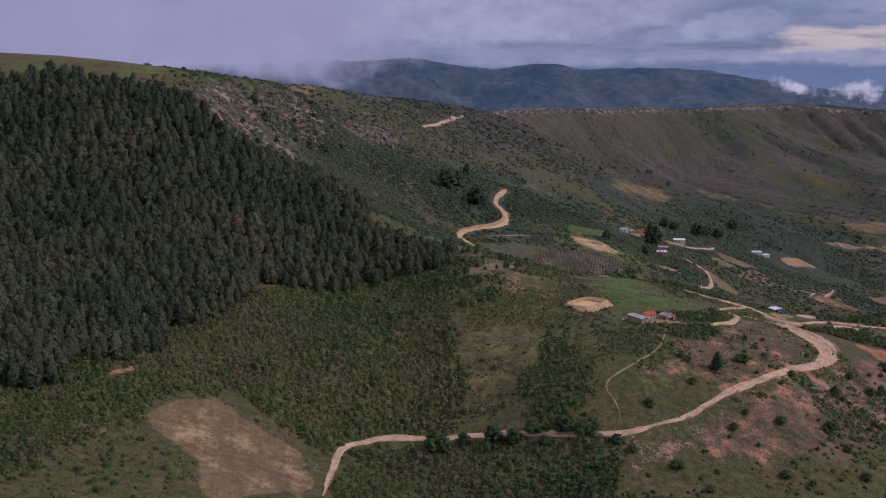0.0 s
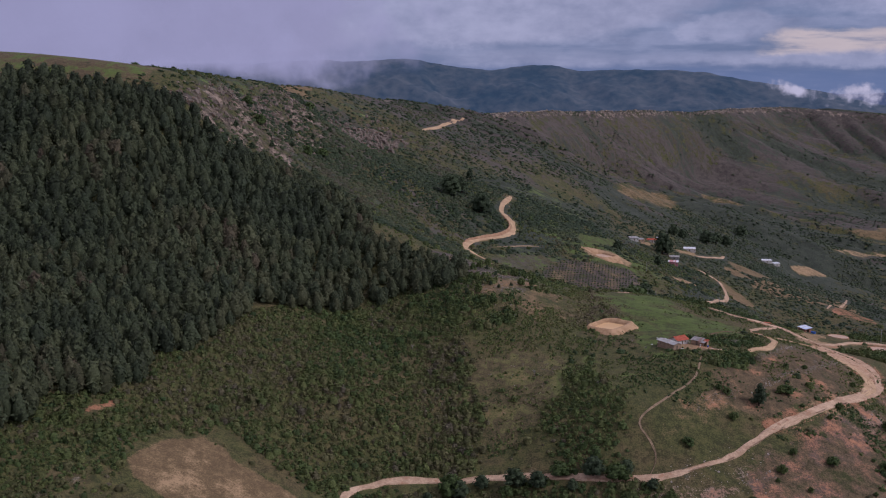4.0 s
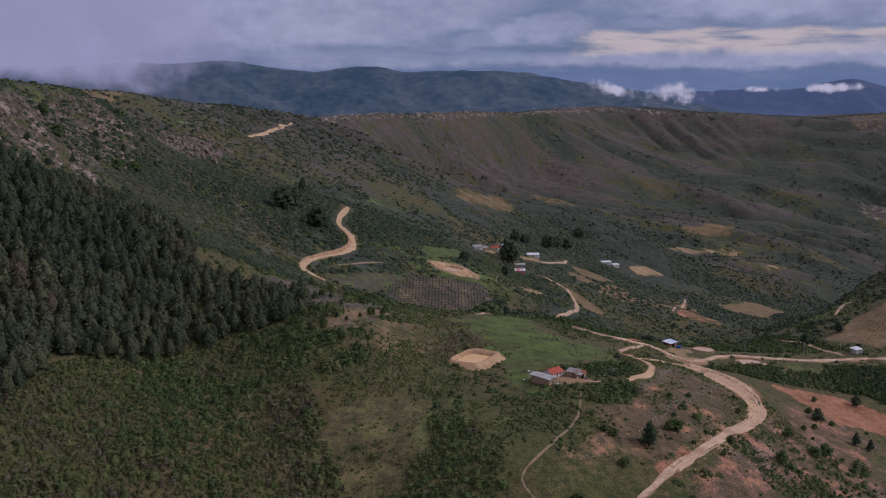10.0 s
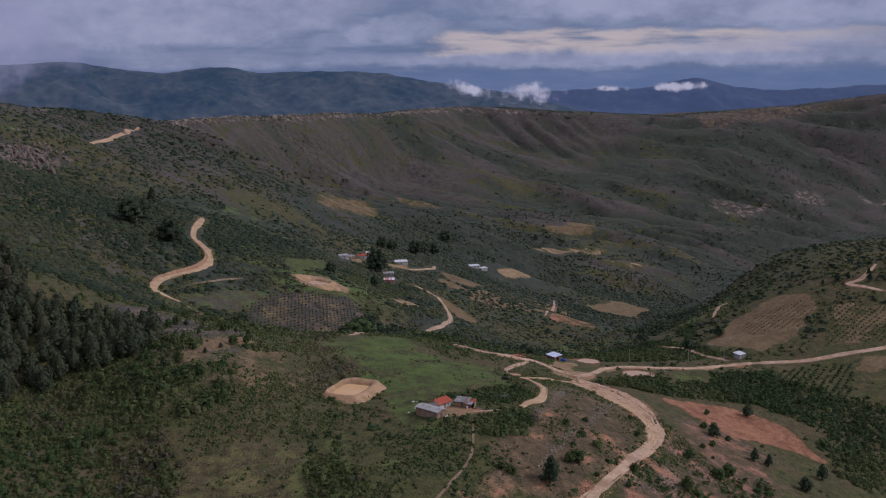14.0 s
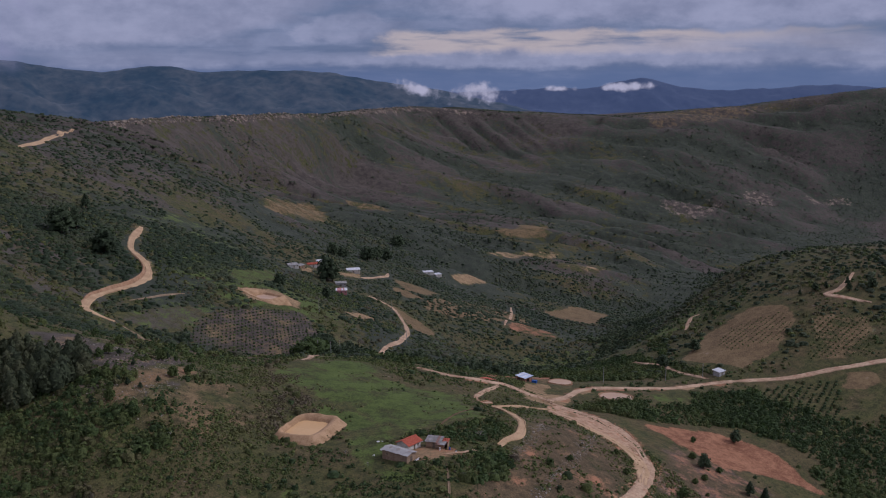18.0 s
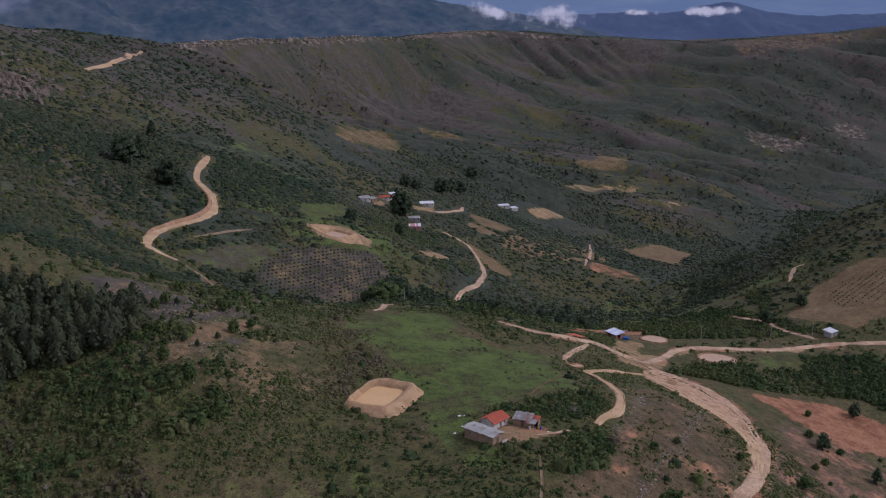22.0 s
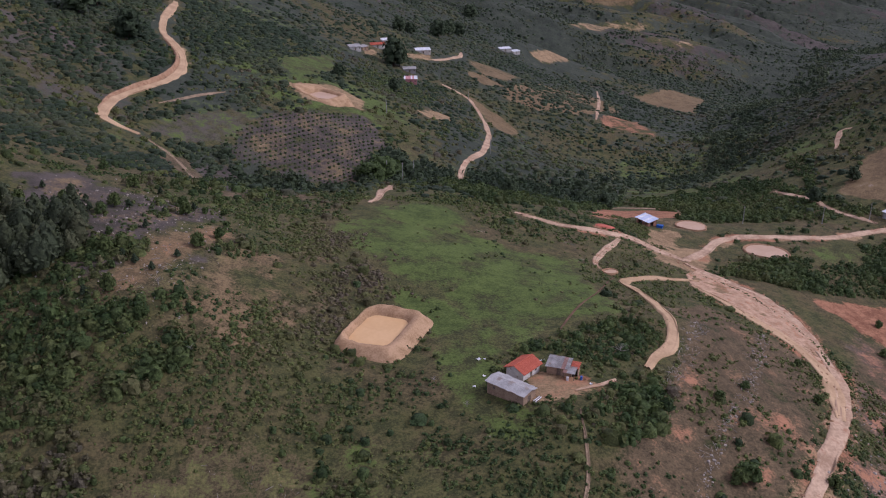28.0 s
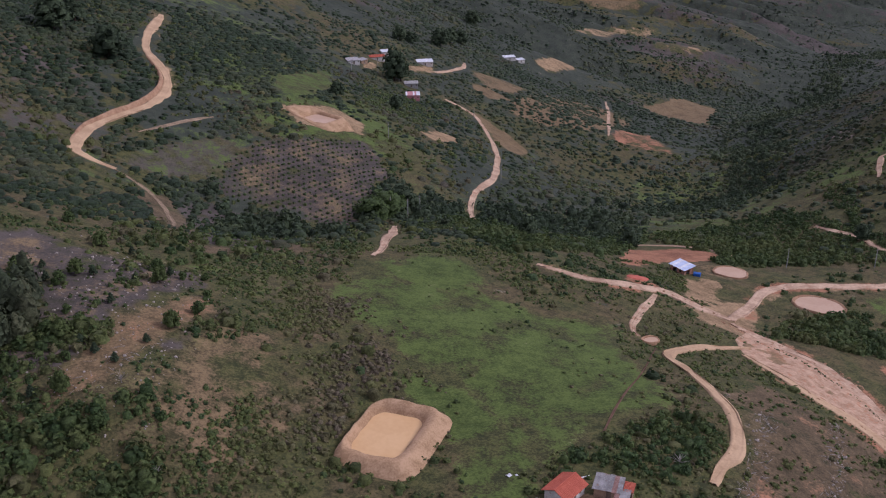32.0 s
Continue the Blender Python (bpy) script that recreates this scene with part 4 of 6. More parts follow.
def spread(name, shapes, at, sizes, mat, tint, sink=0.1):
    """Many plants in one mesh: copies of the shapes at the places, turned and scaled."""
    n = len(at)
    turn, which = rng.uniform(0, 2 * math.pi, n), rng.integers(0, len(shapes), n)
    vs, fs, ts, base = [], [], [], 0
    for k, (v, f) in enumerate(shapes):
        i = np.flatnonzero(which == k)
        if not len(i):
            continue
        c, s = np.cos(turn[i])[:, None], np.sin(turn[i])[:, None]
        w, h = sizes[i, :1], sizes[i, 1:2]
        p = np.stack([(v[:, 0] * c - v[:, 1] * s) * w + at[i, :1], (v[:, 0] * s + v[:, 1] * c) * w + at[i, 1:2], v[:, 2] * h + at[i, 2:3] - sink * h], -1)
        vs.append(p.reshape(-1, 3))
        fs.append((f[None] + (np.arange(len(i)) * len(v))[:, None, None] + base).reshape(-1, f.shape[1]))
        ts.append(np.repeat(tint[i], len(v), 0))
        base += len(i) * len(v)
    me = mesh_from(name, np.vstack(vs), np.vstack(fs), mat, smooth=True)
    t = np.vstack(ts)
    colour_layer(me, "tint", np.column_stack([t, np.zeros(len(t)), np.ones(len(t))]))
    return me


def scatter(count, x0, x1, y0, y1, keep):
    x, y = rng.uniform(x0, x1, count), rng.uniform(y0, y1, count)
    ok = rng.random(count) < keep(x, y)
    x, y = x[ok], y[ok]
    return np.column_stack([x, y, height(x, y)])


def thin(at, gap):
    """Drops places that crowd another one."""
    seen, out = set(), []
    for i, (x, y) in enumerate(at[:, :2] / gap):
        k = (int(x // 1), int(y // 1))
        if k not in seen:
            seen.add(k)
            out.append(i)
    return at[out]


def open_ground(x, y, verge=1.5):
    """1 where plants may grow: off the roads, pools, yards and fields."""
    ok = (road_gap(x, y) > verge).astype(float)
    for polygon in CLEAR:
        ok *= 1 - zone(x, y, polygon, 1.5, 3.0)
    for pool in POOLS:
        ok *= pool_radius(x, y, pool) > POOLS[pool][7] + 0.1
    return ok


# the pine plantation on the steep hill
def pine_keep(x, y):
    return (inside(x, y, FOREST) + fbm(x, y, 30, 3, 51) * 14 > 0).astype(float)


pines = scatter(60000, -430, 30, 330, 740, pine_keep)
pines = thin(pines[np.argsort(lattice(pines[:, 0] // 4.6, pines[:, 1] // 4.6, 2), kind="stable")], 4.6)
pines[:, :2] += rng.uniform(-0.9, 0.9, (len(pines), 2))
pines[:, 2] = height(pines[:, 0], pines[:, 1])
pine_shapes = []
for k in range(4):
    cv, cf = pine_crown(60 + k)
    pine_shapes.append((cv, cf))
tall = rng.normal(10.9, 1.9, len(pines)).clip(6.5, 15) * (0.9 + 0.25 * fbm(pines[:, 0], pines[:, 1], 60, 2, 8))
sizes = np.column_stack([tall * rng.uniform(1.05, 1.45, len(pines)), tall])
tint = np.column_stack([(0.36 + 0.8 * fbm(pines[:, 0], pines[:, 1], 50, 3, 9) + rng.normal(0, 0.17, len(pines))).clip(0, 1), rng.random(len(pines))])
front = np.zeros(len(pines), bool)
front[np.argsort(np.hypot(pines[:, 0] - 60, pines[:, 1] - 470))[:240]] = True
crowns = spread("pine_crowns", pine_shapes, pines[~front], sizes[~front], PINE, tint[~front], 0.02)
tagged(new("pine_forest", crowns), "dense dark green pine plantation on the steep hillside", "forest", kind="stuff")
stem = trunk(0.5, 0.016, 4, rings=((0, 1.2), (1.0, 0.5)))
stems = spread("pine_trunks", [stem], pines[~front], sizes[~front], BARK, tint[~front], 0.02)
tagged(new("pine_trunks", stems), "brown trunks of the pine plantation", "tree trunks", kind="stuff")

stem_mesh = mesh_from("trunk", *stem, BARK)
crown_meshes = []
for k, (cv, cf) in enumerate(pine_shapes):
    for shade in (0.2, 0.45, 0.7):
        cm = mesh_from("crown", cv, cf, PINE)
        colour_layer(cm, "tint", np.tile((shade, 0.3 + 0.15 * k, 0, 1), (len(cv), 1)))
        crown_meshes.append(cm)
for j, i in enumerate(np.flatnonzero(front)):
    root = new("pine_tree")
    root.matrix_basis = Matrix.LocRotScale(pines[i] - (0, 0, 0.2), Euler((0, 0, rng.uniform(0, 6.28))), (sizes[i, 0], sizes[i, 0], sizes[i, 1]))
    tagged(root, "dark green pine at the edge of the plantation", "pine tree", "pines at the forest edge")
    for label, data in (("trunk", stem_mesh), ("crown", crown_meshes[j % len(crown_meshes)])):
        new(label, data).parent = root


def tints(n, mean, wide, at, seed):
    return np.column_stack([(mean + 0.8 * fbm(at[:, 0], at[:, 1], 45, 3, seed) + rng.normal(0, wide, n)).clip(0, 1), rng.random(n)])


near_shapes = [leafy(11, 100 + k, 0.7 + 0.12 * (k % 3), core=0.8, card=0.3, sides=6, rings=2) for k in range(8)]
mid_shapes = [leafy(5, 120 + k, 0.7 + 0.1 * (k % 3), card=0.3) for k in range(7)]
far_shapes = [leafy(0, 140 + k, 0.7, sides=4, rings=2) for k in range(6)]

# the thicket below the plantation and the woods in the hollow
def thick_keep(x, y):
    k = np.zeros(x.shape)
    for i, (polygon, dense) in enumerate(THICKETS):
        k = np.maximum(k, zone(x, y, polygon, *((5, 13) if i < 3 else (2, 4))) * dense)
    deep = inside(x, y, FOREST)
    k = np.maximum(k, (deep > -12) * (y < 572) * (y > 340) * 0.9)
    return k * open_ground(x, y, 1.2) * (deep < 5)


bush = scatter(150000, -240, 400, 300, 730, thick_keep)
bush = thin(bush, 1.62)
w = (rng.lognormal(0.02, 0.36, len(bush)) * (1 + 0.7 * smoothstep(0.08, 0.3, fbm(bush[:, 0], bush[:, 1], 22, 3, 33)))).clip(0.5, 2.8)
bush_tint = tints(len(bush), 0.42, 0.18, bush, 12) * (1, 0.8)
for k in (5, 7, 9, 10, 11, len(THICKETS) - 1):
    lush = zone(bush[:, 0], bush[:, 1], THICKETS[k][0], 3, 6)
    bush_tint *= np.column_stack([1 - 0.5 * lush, 1 - 0.35 * lush])
gully = np.maximum.reduce([zone(bush[:, 0], bush[:, 1], THICKETS[k][0], 3, 6) for k in (2, 3, 4)])
bush_tint = bush_tint * np.column_stack([1 - 0.45 * gully, 1 + 0.3 * gully])
me = spread("thicket_shrubs", near_shapes, bush, np.column_stack([w, w * rng.uniform(0.75, 1.3, len(bush))]), THICKET, bush_tint, 0.15)
tagged(new("thicket", me), "dense mixed green and greyish scrub thicket below the pines", "shrubs", kind="stuff")


# low scrub over the nearer slopes
def scrub_keep(x, y):
    n = fbm(x, y, 38, 4, 61) + 0.55 * fbm(x, y, 9, 2, 62)
    k = smoothstep(-0.12, 0.34, n + 0.10)
    k = k * (1 - 0.75 * zone(x, y, RIM_SLOPE, 8, 12))
    for polygon, dense in SPARSE:
        k = k * (1 - zone(x, y, polygon, 4, 8) * (1 - dense))
    return k * open_ground(x, y) * (inside(x, y, FOREST) < 2)


low = scatter(54000, -330, 520, 60, 1000, lambda x, y: scrub_keep(x, y) * np.where(y < 300, 0.6, 1.0))
low = low[np.hypot(low[:, 0], low[:, 1]) < 1050]
w = rng.lognormal(0.0, 0.42, len(low)).clip(0.35, 2.6)
me = spread("hill_scrub", mid_shapes, low, np.column_stack([w, w * rng.uniform(0.7, 1.25, len(low))]), SCRUB, tints(len(low), 0.34, 0.18, low, 13), 0.15)
tagged(new("hill_scrub", me), "scattered low green and olive shrubs on the slopes", "shrubs", kind="stuff")


# low heath over the knoll
def heath_keep(x, y):
    n = fbm(x, y, 24, 3, 65) + 0.6 * fbm(x, y, 6, 2, 66)
    k = smoothstep(-0.25, 0.3, n)
    for polygon, dense in ((DRYSLOPE, 0.5), (LEFT_BROWN, 0.15), (KNOLL_WEST, 0.55), (JUNCTION_GRASS, 0.4), (GREEN_CORE, 0.05), (GREEN_NORTH, 0.3), (PASTURE, 0.1), (LEFTBARE, 0.15), (MEADOW, 0.25)):
        k = k * (1 - zone(x, y, polygon, 4, 8) * (1 - dense))
    off = (road_gap(x, y) > 0.8).astype(float)
    for pool in POOLS:
        off *= pool_radius(x, y, pool) > POOLS[pool][7] + 0.1
    return k * off * (1 - zone(x, y, YARD, 1, 2)) * (1 - zone(x, y, GOUGE, 1.5, 1)) * (1 - zone(x, y, JUNCTION, 1.5, 1)) * (1 - zone(x, y, FORECOURT, 1.5, 1)) * (inside(x, y, FOREST) < 0)


heath = scatter(42000, -10, 215, 425, 650, heath_keep)
carpet = scatter(17000, -10, 110, 480, 660, lambda x, y: zone(x, y, HEATH_PATCH, 4, 8) * smoothstep(-0.35, 0.15, fbm(x, y, 9, 3, 68)) * open_ground(x, y, 0.5))
heath = np.vstack([heath, carpet])
w = rng.lognormal(-0.65, 0.35, len(heath)).clip(0.22, 1.1)
w[-len(carpet):] *= 1.25
heath_tint = tints(len(heath), 0.36, 0.13, heath, 16)
heath_tint[-len(carpet):, 0] += 0.12
heath_tint[:, 1] += 0.3
me = spread("heath_shrubs", [leafy(3, 170 + k, 0.75, card=0.4, sides=5, rings=2) for k in range(6)], heath, np.column_stack([w, w * rng.uniform(0.7, 1.2, len(heath))]), SCRUB, heath_tint, 0.15)
tagged(new("heath", me), "low olive and yellow-green heath shrubs on the knoll", "shrubs", kind="stuff")


HOUSES = [(220, 986), (228, 1014), (189, 1025), (199, 1038), (217, 1067), (236, 1085), (266, 1104), (411, 1282), (424, 1284), (330, 625), (229, 1092)]


# denser trees in the basin beyond and along its gullies
def basin_keep(x, y):
    d = np.hypot(x, y)
    n = fbm(x, y, 120, 4, 71) + 0.5 * fbm(x, y, 26, 2, 72)
    k = smoothstep(-0.1, 0.3, n + 0.31 - 0.08 * smoothstep(1000, 1500, d))
    k *= smoothstep(640, 760, d) * np.where(base_height(x, y) < 90, 1.0, 0.4) * (1 - 0.3 * zone(x, y, RIM_BARE, 8, 12))
    for hx, hy in HOUSES:
        k *= np.hypot(x - hx, y - hy + 4) > 11
    return k * open_ground(x, y, 5) * (inside(x, y, FOREST) < 0)


basin = np.vstack([scatter(44000, -250, 760, 620, 1500, basin_keep), scatter(9000, 230, 950, 1000, 1700, lambda x, y: basin_keep(x, y) ** 0.5),
                   scatter(17000, -150, 150, 655, 1010, lambda x, y: basin_keep(x, y) ** 0.5 * (1 - 0.5 * zone(x, y, RIM_BARE, 8, 12)) * (1 - 0.65 * zone(x, y, ORCH_WEST, 4, 6)) * (1 - 0.85 * zone(x, y, ORCH_FOOT, 4, 6)))])
w = rng.lognormal(0.46, 0.42, len(basin)).clip(0.7, 3.8)
me = spread("basin_scrub", [leafy(0, 160 + k, 0.8, sides=6, rings=2) for k in range(6)], basin, np.column_stack([w, w * rng.uniform(0.5, 0.95, len(basin))]), BASIN_LEAF_HAZED, tints(len(basin), 0.20, 0.12, basin, 14) * (1, 0.4), 0.15)
tagged(new("basin_scrub", me), "green shrubs and small trees across the valley basin", "shrubs", kind="stuff")


stream_line = smooth_line([p[:2] for p in STREAM[:8]], 6.0)
k = np.minimum(len(stream_line) - 1, (rng.random(5200) ** 1.5 * len(stream_line)).astype(int))
woods = stream_line[k] + rng.normal(0, 1, (5200, 2)) * (7 + 14 * rng.random((5200, 1)))
woods = woods[(open_ground(woods[:, 0], woods[:, 1], 3) > 0.5) & (rng.random(5200) < 0.35 + 1.3 * (fbm(woods[:, 0], woods[:, 1], 60, 3, 77) + 0.3))]
woods = np.column_stack([woods, height(woods[:, 0], woods[:, 1])])
w = rng.lognormal(0.85, 0.32, len(woods)).clip(1.2, 4.5)
me = spread("stream_woods", near_shapes, woods, np.column_stack([w, w * rng.uniform(0.8, 1.3, len(woods))]), DARK_TREE, tints(len(woods), 0.4, 0.2, woods, 18), 0.15)
tagged(new("stream_woods", me), "dark green trees crowding the stream in the valley bottom", "trees", kind="stuff")


def slope_keep(x, y):
    rib, away = spurs(x, y)
    k = smoothstep(0.56, 0.28, rib) * 0.8 * smoothstep(900, 600, away) * smoothstep(200, 420, rim_place(x, y)[1]) + smoothstep(0.02, 0.30, fbm(x, y, 160, 5, 81)) + smoothstep(90, 10, np.abs(away)) * 0.7 + 0.16
    return k * smoothstep(1150, 1500, np.hypot(x, y)) * open_ground(x, y, 5)


slopes = scatter(122000, -250, 2600, 1100, 3000, slope_keep)
seen = np.degrees(np.arctan2(slopes[:, 0], slopes[:, 1] - 100))
slopes = slopes[(seen > -12) & (seen < 50)]
w = rng.lognormal(0.68, 0.42, len(slopes)).clip(0.9, 5.0)
me = spread("slope_scrub", far_shapes, slopes, np.column_stack([w, w * rng.uniform(0.45, 0.8, len(slopes))]), DARK_TREE, tints(len(slopes), 0.3, 0.14, slopes, 15), 0.2)
tagged(new("slope_scrub", me), "dark scrub and tree clumps on the far valley side", "shrubs", kind="stuff")


# ---- buildings, pools and small things ----
TIN = mottled("galvanised_tin", (0.27, 0.262, 0.25), (0.44, 0.425, 0.405), 0.35, 3.0, 0.5, 0.01, (0.27, 0.225, 0.19))
TIN_OLD = mottled("weathered_tin", (0.15, 0.142, 0.135), (0.33, 0.315, 0.30), 0.5, 3.0, 0.55, 0.01, (0.22, 0.15, 0.11))
TIN_BLUE = mottled("pale_blue_tin", (0.42, 0.48, 0.62), (0.60, 0.66, 0.78), 0.4, 3.0, 0.4, 0.01)
TIN_WHITE = mottled("white_tin", (0.55, 0.56, 0.58), (0.75, 0.76, 0.78), 0.4, 3.0, 0.45, 0.01)
TIN_ROSE = mottled("faded_red_tin", (0.42, 0.17, 0.17), (0.55, 0.27, 0.26), 0.4, 3.0, 0.5, 0.01)
TIN_RUST = mottled("rusty_tin", (0.16, 0.075, 0.055), (0.32, 0.20, 0.17), 0.6, 3.5, 0.6, 0.02)
TILE = mottled("red_clay_tile", (0.36, 0.085, 0.050), (0.47, 0.125, 0.075), 0.5, 4.0, 0.8, 0.03)
ADOBE = mottled("brown_adobe", (0.24, 0.16, 0.105), (0.38, 0.27, 0.18), 0.6, 5.0, 0.95, 0.02)
PLASTER = mottled("white_plaster", (0.52, 0.48, 0.43), (0.70, 0.67, 0.62), 0.5, 5.0, 0.9, 0.01, (0.38, 0.32, 0.26))
PINK_WALL = mottled("pink_plaster", (0.50, 0.20, 0.20), (0.62, 0.30, 0.29), 0.5, 5.0, 0.9, 0.01)
BRICK_WALL = mottled("bare_brick", (0.30, 0.14, 0.095), (0.42, 0.22, 0.15), 0.8, 6.0, 0.95, 0.02)
TIMBER = mottled("weathered_timber", (0.10, 0.075, 0.055), (0.22, 0.17, 0.13), 1.2, 9.0, 0.9, 0.01)
BLUE_PLASTIC = mottled("blue_plastic", (0.02, 0.09, 0.35), (0.03, 0.13, 0.45), 1.0, 6.0, 0.5, 0.005)
WHITE_CLOTH = mottled("white_plastic", (0.6, 0.6, 0.6), (0.8, 0.8, 0.8), 1.0, 6.0, 0.6, 0.005)
CONCRETE = mottled("concrete", (0.28, 0.27, 0.26), (0.42, 0.41, 0.39), 0.8, 6.0, 0.9, 0.01)
STONE = mottled("pale_stone", (0.21, 0.18, 0.15), (0.40, 0.35, 0.295), 0.8, 4.0, 0.95, 0.05)


def glassy_water(name, dark, light):
    m = mottled(name, dark, light, 0.12, 0.8, 0.35, 0.01)
    m.node_tree.nodes["Principled BSDF"].inputs["Specular IOR Level"].default_value = 0.15
    return m


MUD_WATER = glassy_water("tan_muddy_water", (0.575, 0.355, 0.165), (0.63, 0.405, 0.20))
RED_WATER = glassy_water("pinkish_muddy_water", (0.45, 0.295, 0.19), (0.51, 0.35, 0.235))
SCAR = mottled("eroded_pink_earth", (0.30, 0.18, 0.105), (0.52, 0.35, 0.23), 0.35, 1.6, 0.95, 0.25, (0.40, 0.20, 0.11))
BANK = mottled("dug_earth_bank", (0.27, 0.165, 0.085), (0.47, 0.305, 0.175), 0.25, 2.2, 0.95, 0.08)


def part(name, bm, mat, parent, label=""):
    me = bpy.data.meshes.new(name)
    bm.to_mesh(me)
    bm.free()
    me.materials.append(mat)
    ob = new(name, me)
    ob.parent = parent
    if label:
        tagged(ob, label)
    return ob


def box(bm, x0, x1, y0, y1, z0, z1):
    v = [bm.verts.new(p) for p in ((x0, y0, z0), (x1, y0, z0), (x1, y1, z0), (x0, y1, z0), (x0, y0, z1), (x1, y0, z1), (x1, y1, z1), (x0, y1, z1))]
    for f in ((0, 3, 2, 1), (4, 5, 6, 7), (0, 1, 5, 4), (1, 2, 6, 5), (2, 3, 7, 6), (3, 0, 4, 7)):
        bm.faces.new([v[i] for i in f])


def boxed(*sides):
    bm = bmesh.new()
    for s in sides:
        box(bm, *s)
    return bm


def root_at(name, x, y, turn, label, category, group="", z=None):
    ob = new(name)
    ob.matrix_basis = pose(x, y, float(height(np.array([x]), np.array([y]))[0]) if z is None else z, 0, 0, turn)
    return tagged(ob, label, category, group)


def wall(parent, mat, x0, x1, y0, y1, z1, openings=(), sink=1.2):
    """One wall of a building along x (or y where it is deeper than wide) with openings cut through: (from, to, low, high)."""
    bm = bmesh.new()
    along_x = x1 - x0 > y1 - y0
    lo, hi = (x0, x1) if along_x else (y0, y1)

    def piece(a, b, c, d):
        if b - a > 0.01 and d - c > 0.01:
            box(bm, *((a, b, y0, y1) if along_x else (x0, x1, a, b)), c, d)

    at = lo
    for a, b, c, d in sorted(openings):
        piece(at, a, -sink, z1)
        piece(a, b, -sink, c)
        piece(a, b, d, z1)
        at = b
    piece(at, hi, -sink, z1)
    return part("wall", bm, mat, parent)


def leaf(parent, name, mat, x0, x1, y0, y1, c, d, label=""):
    panel = part(name, boxed((x0, x1, y0, y1, c, d)), mat, parent, label)
    if name == "window":
        part("sill", boxed((x0 - 0.06, x1 + 0.06, y0 - 0.08, y1 + 0.02, c - 0.09, c - 0.01)), CONCRETE, panel, "plain grey sill")
    elif name == "door":
        part("threshold", boxed((x0 - 0.05, x1 + 0.05, y0 - 0.12, y1 + 0.02, -0.35, -0.005)), CONCRETE, panel, "worn grey threshold")
    return panel


def tin_sheets(parent, mats, x0, x1, y0, y1, z_low, z_high, count, seed):
    """Overlapping corrugated sheets that slope from y0 up to y1."""
    r = random.Random(seed)
    step = (x1 - x0) / count
    for i in range(count):
        bm = bmesh.new()
        cols, lift = 13, 0.012 * (i % 2) + r.uniform(0, 0.03)
        a, b = x0 + i * step - 0.05, x0 + (i + 1) * step + 0.05
        e0, e1 = y0 + r.uniform(-0.12, 0.12), y1 + r.uniform(-0.12, 0.12)
        grid = []
        for y, z in ((e0, z_low), (0.5 * (e0 + e1), 0.5 * (z_low + z_high) - 0.03), (e1, z_high)):
            grid.append([bm.verts.new((a + (b - a) * k / (cols - 1), y, z + lift + 0.025 * (k % 2))) for k in range(cols)])
            grid.append([bm.verts.new((a + (b - a) * k / (cols - 1), y, z + lift + 0.025 * (k % 2) - 0.02)) for k in range(cols)])
        for p, q in ((0, 2), (2, 4)):
            for k in range(cols - 1):
                bm.faces.new((grid[p][k], grid[p][k + 1], grid[q][k + 1], grid[q][k]))
                bm.faces.new((grid[q + 1][k], grid[q + 1][k + 1], grid[p + 1][k + 1], grid[p + 1][k]))
        for k in range(cols - 1):
            bm.faces.new((grid[1][k], grid[1][k + 1], grid[0][k + 1], grid[0][k]))
            bm.faces.new((grid[4][k], grid[4][k + 1], grid[5][k + 1], grid[5][k]))
        part("roof_sheet", bm, mats[r.randrange(len(mats))], parent)


def tile_slope(parent, x0, x1, y0, y1, z0, z1, mat=None, courses=11):
    """A slope of barrel tiles: ribs down the slope, stepped course by course."""
    bm = bmesh.new()
    n = int((x1 - x0) / 0.13)
    rows = []
    for i in range(courses):
        for e, lift in ((0.0, 0.05), (0.98, 0.0)):
            f = (i + e) / courses
            rows.append([bm.verts.new((x0 + (x1 - x0) * k / n, y0 + (y1 - y0) * f, z0 + (z1 - z0) * f + lift + 0.04 * (k % 2))) for k in range(n + 1)])
    for p, q in zip(rows, rows[1:]):
        for k in range(n):
            bm.faces.new((p[k], p[k + 1], q[k + 1], q[k]))
    under = [bm.verts.new(p) for p in ((x0, y0, z0 - 0.06), (x1, y0, z0 - 0.06), (x1, y1, z1 - 0.06), (x0, y1, z1 - 0.06))]
    bm.faces.new(under[::-1])
    for k in range(n):
        bm.faces.new((rows[0][k + 1], rows[0][k], under[0]) if k < n / 2 else (rows[0][k + 1], rows[0][k], under[1]))
    return part("roof_slope", bm, mat or TILE, parent, "red clay tiles" if mat is None else "")


def gable(parent, mat, x, thick, y0, y1, z0, z1):
    bm = bmesh.new()
    ym = (y0 + y1) / 2
    v = [[bm.verts.new((x + t, y, z)) for y, z in ((y0, z0), (y1, z0), (ym, z1))] for t in (0, thick)]
    bm.faces.new(v[0][::-1])
    bm.faces.new(v[1])
    for i in range(3):
        bm.faces.new((v[0][i], v[0][(i + 1) % 3], v[1][(i + 1) % 3], v[1][i]))
    part("gable", bm, mat, parent)


def four_walls(parent, mat, a, b, h, front=(), back=(), left=(), right=(), t=0.25):
    wall(parent, mat, -a, a, -b, -b + t, h, front)
    wall(parent, mat, -a, a, b - t, b, h, back)
    wall(parent, mat, -a, -a + t, -b + t, b - t, h, left)
    wall(parent, mat, a - t, a, -b + t, b - t, h, right)
    part("floor", boxed((-a + t, a - t, -b + t, b - t, -0.4, 0.05)), CONCRETE, parent)


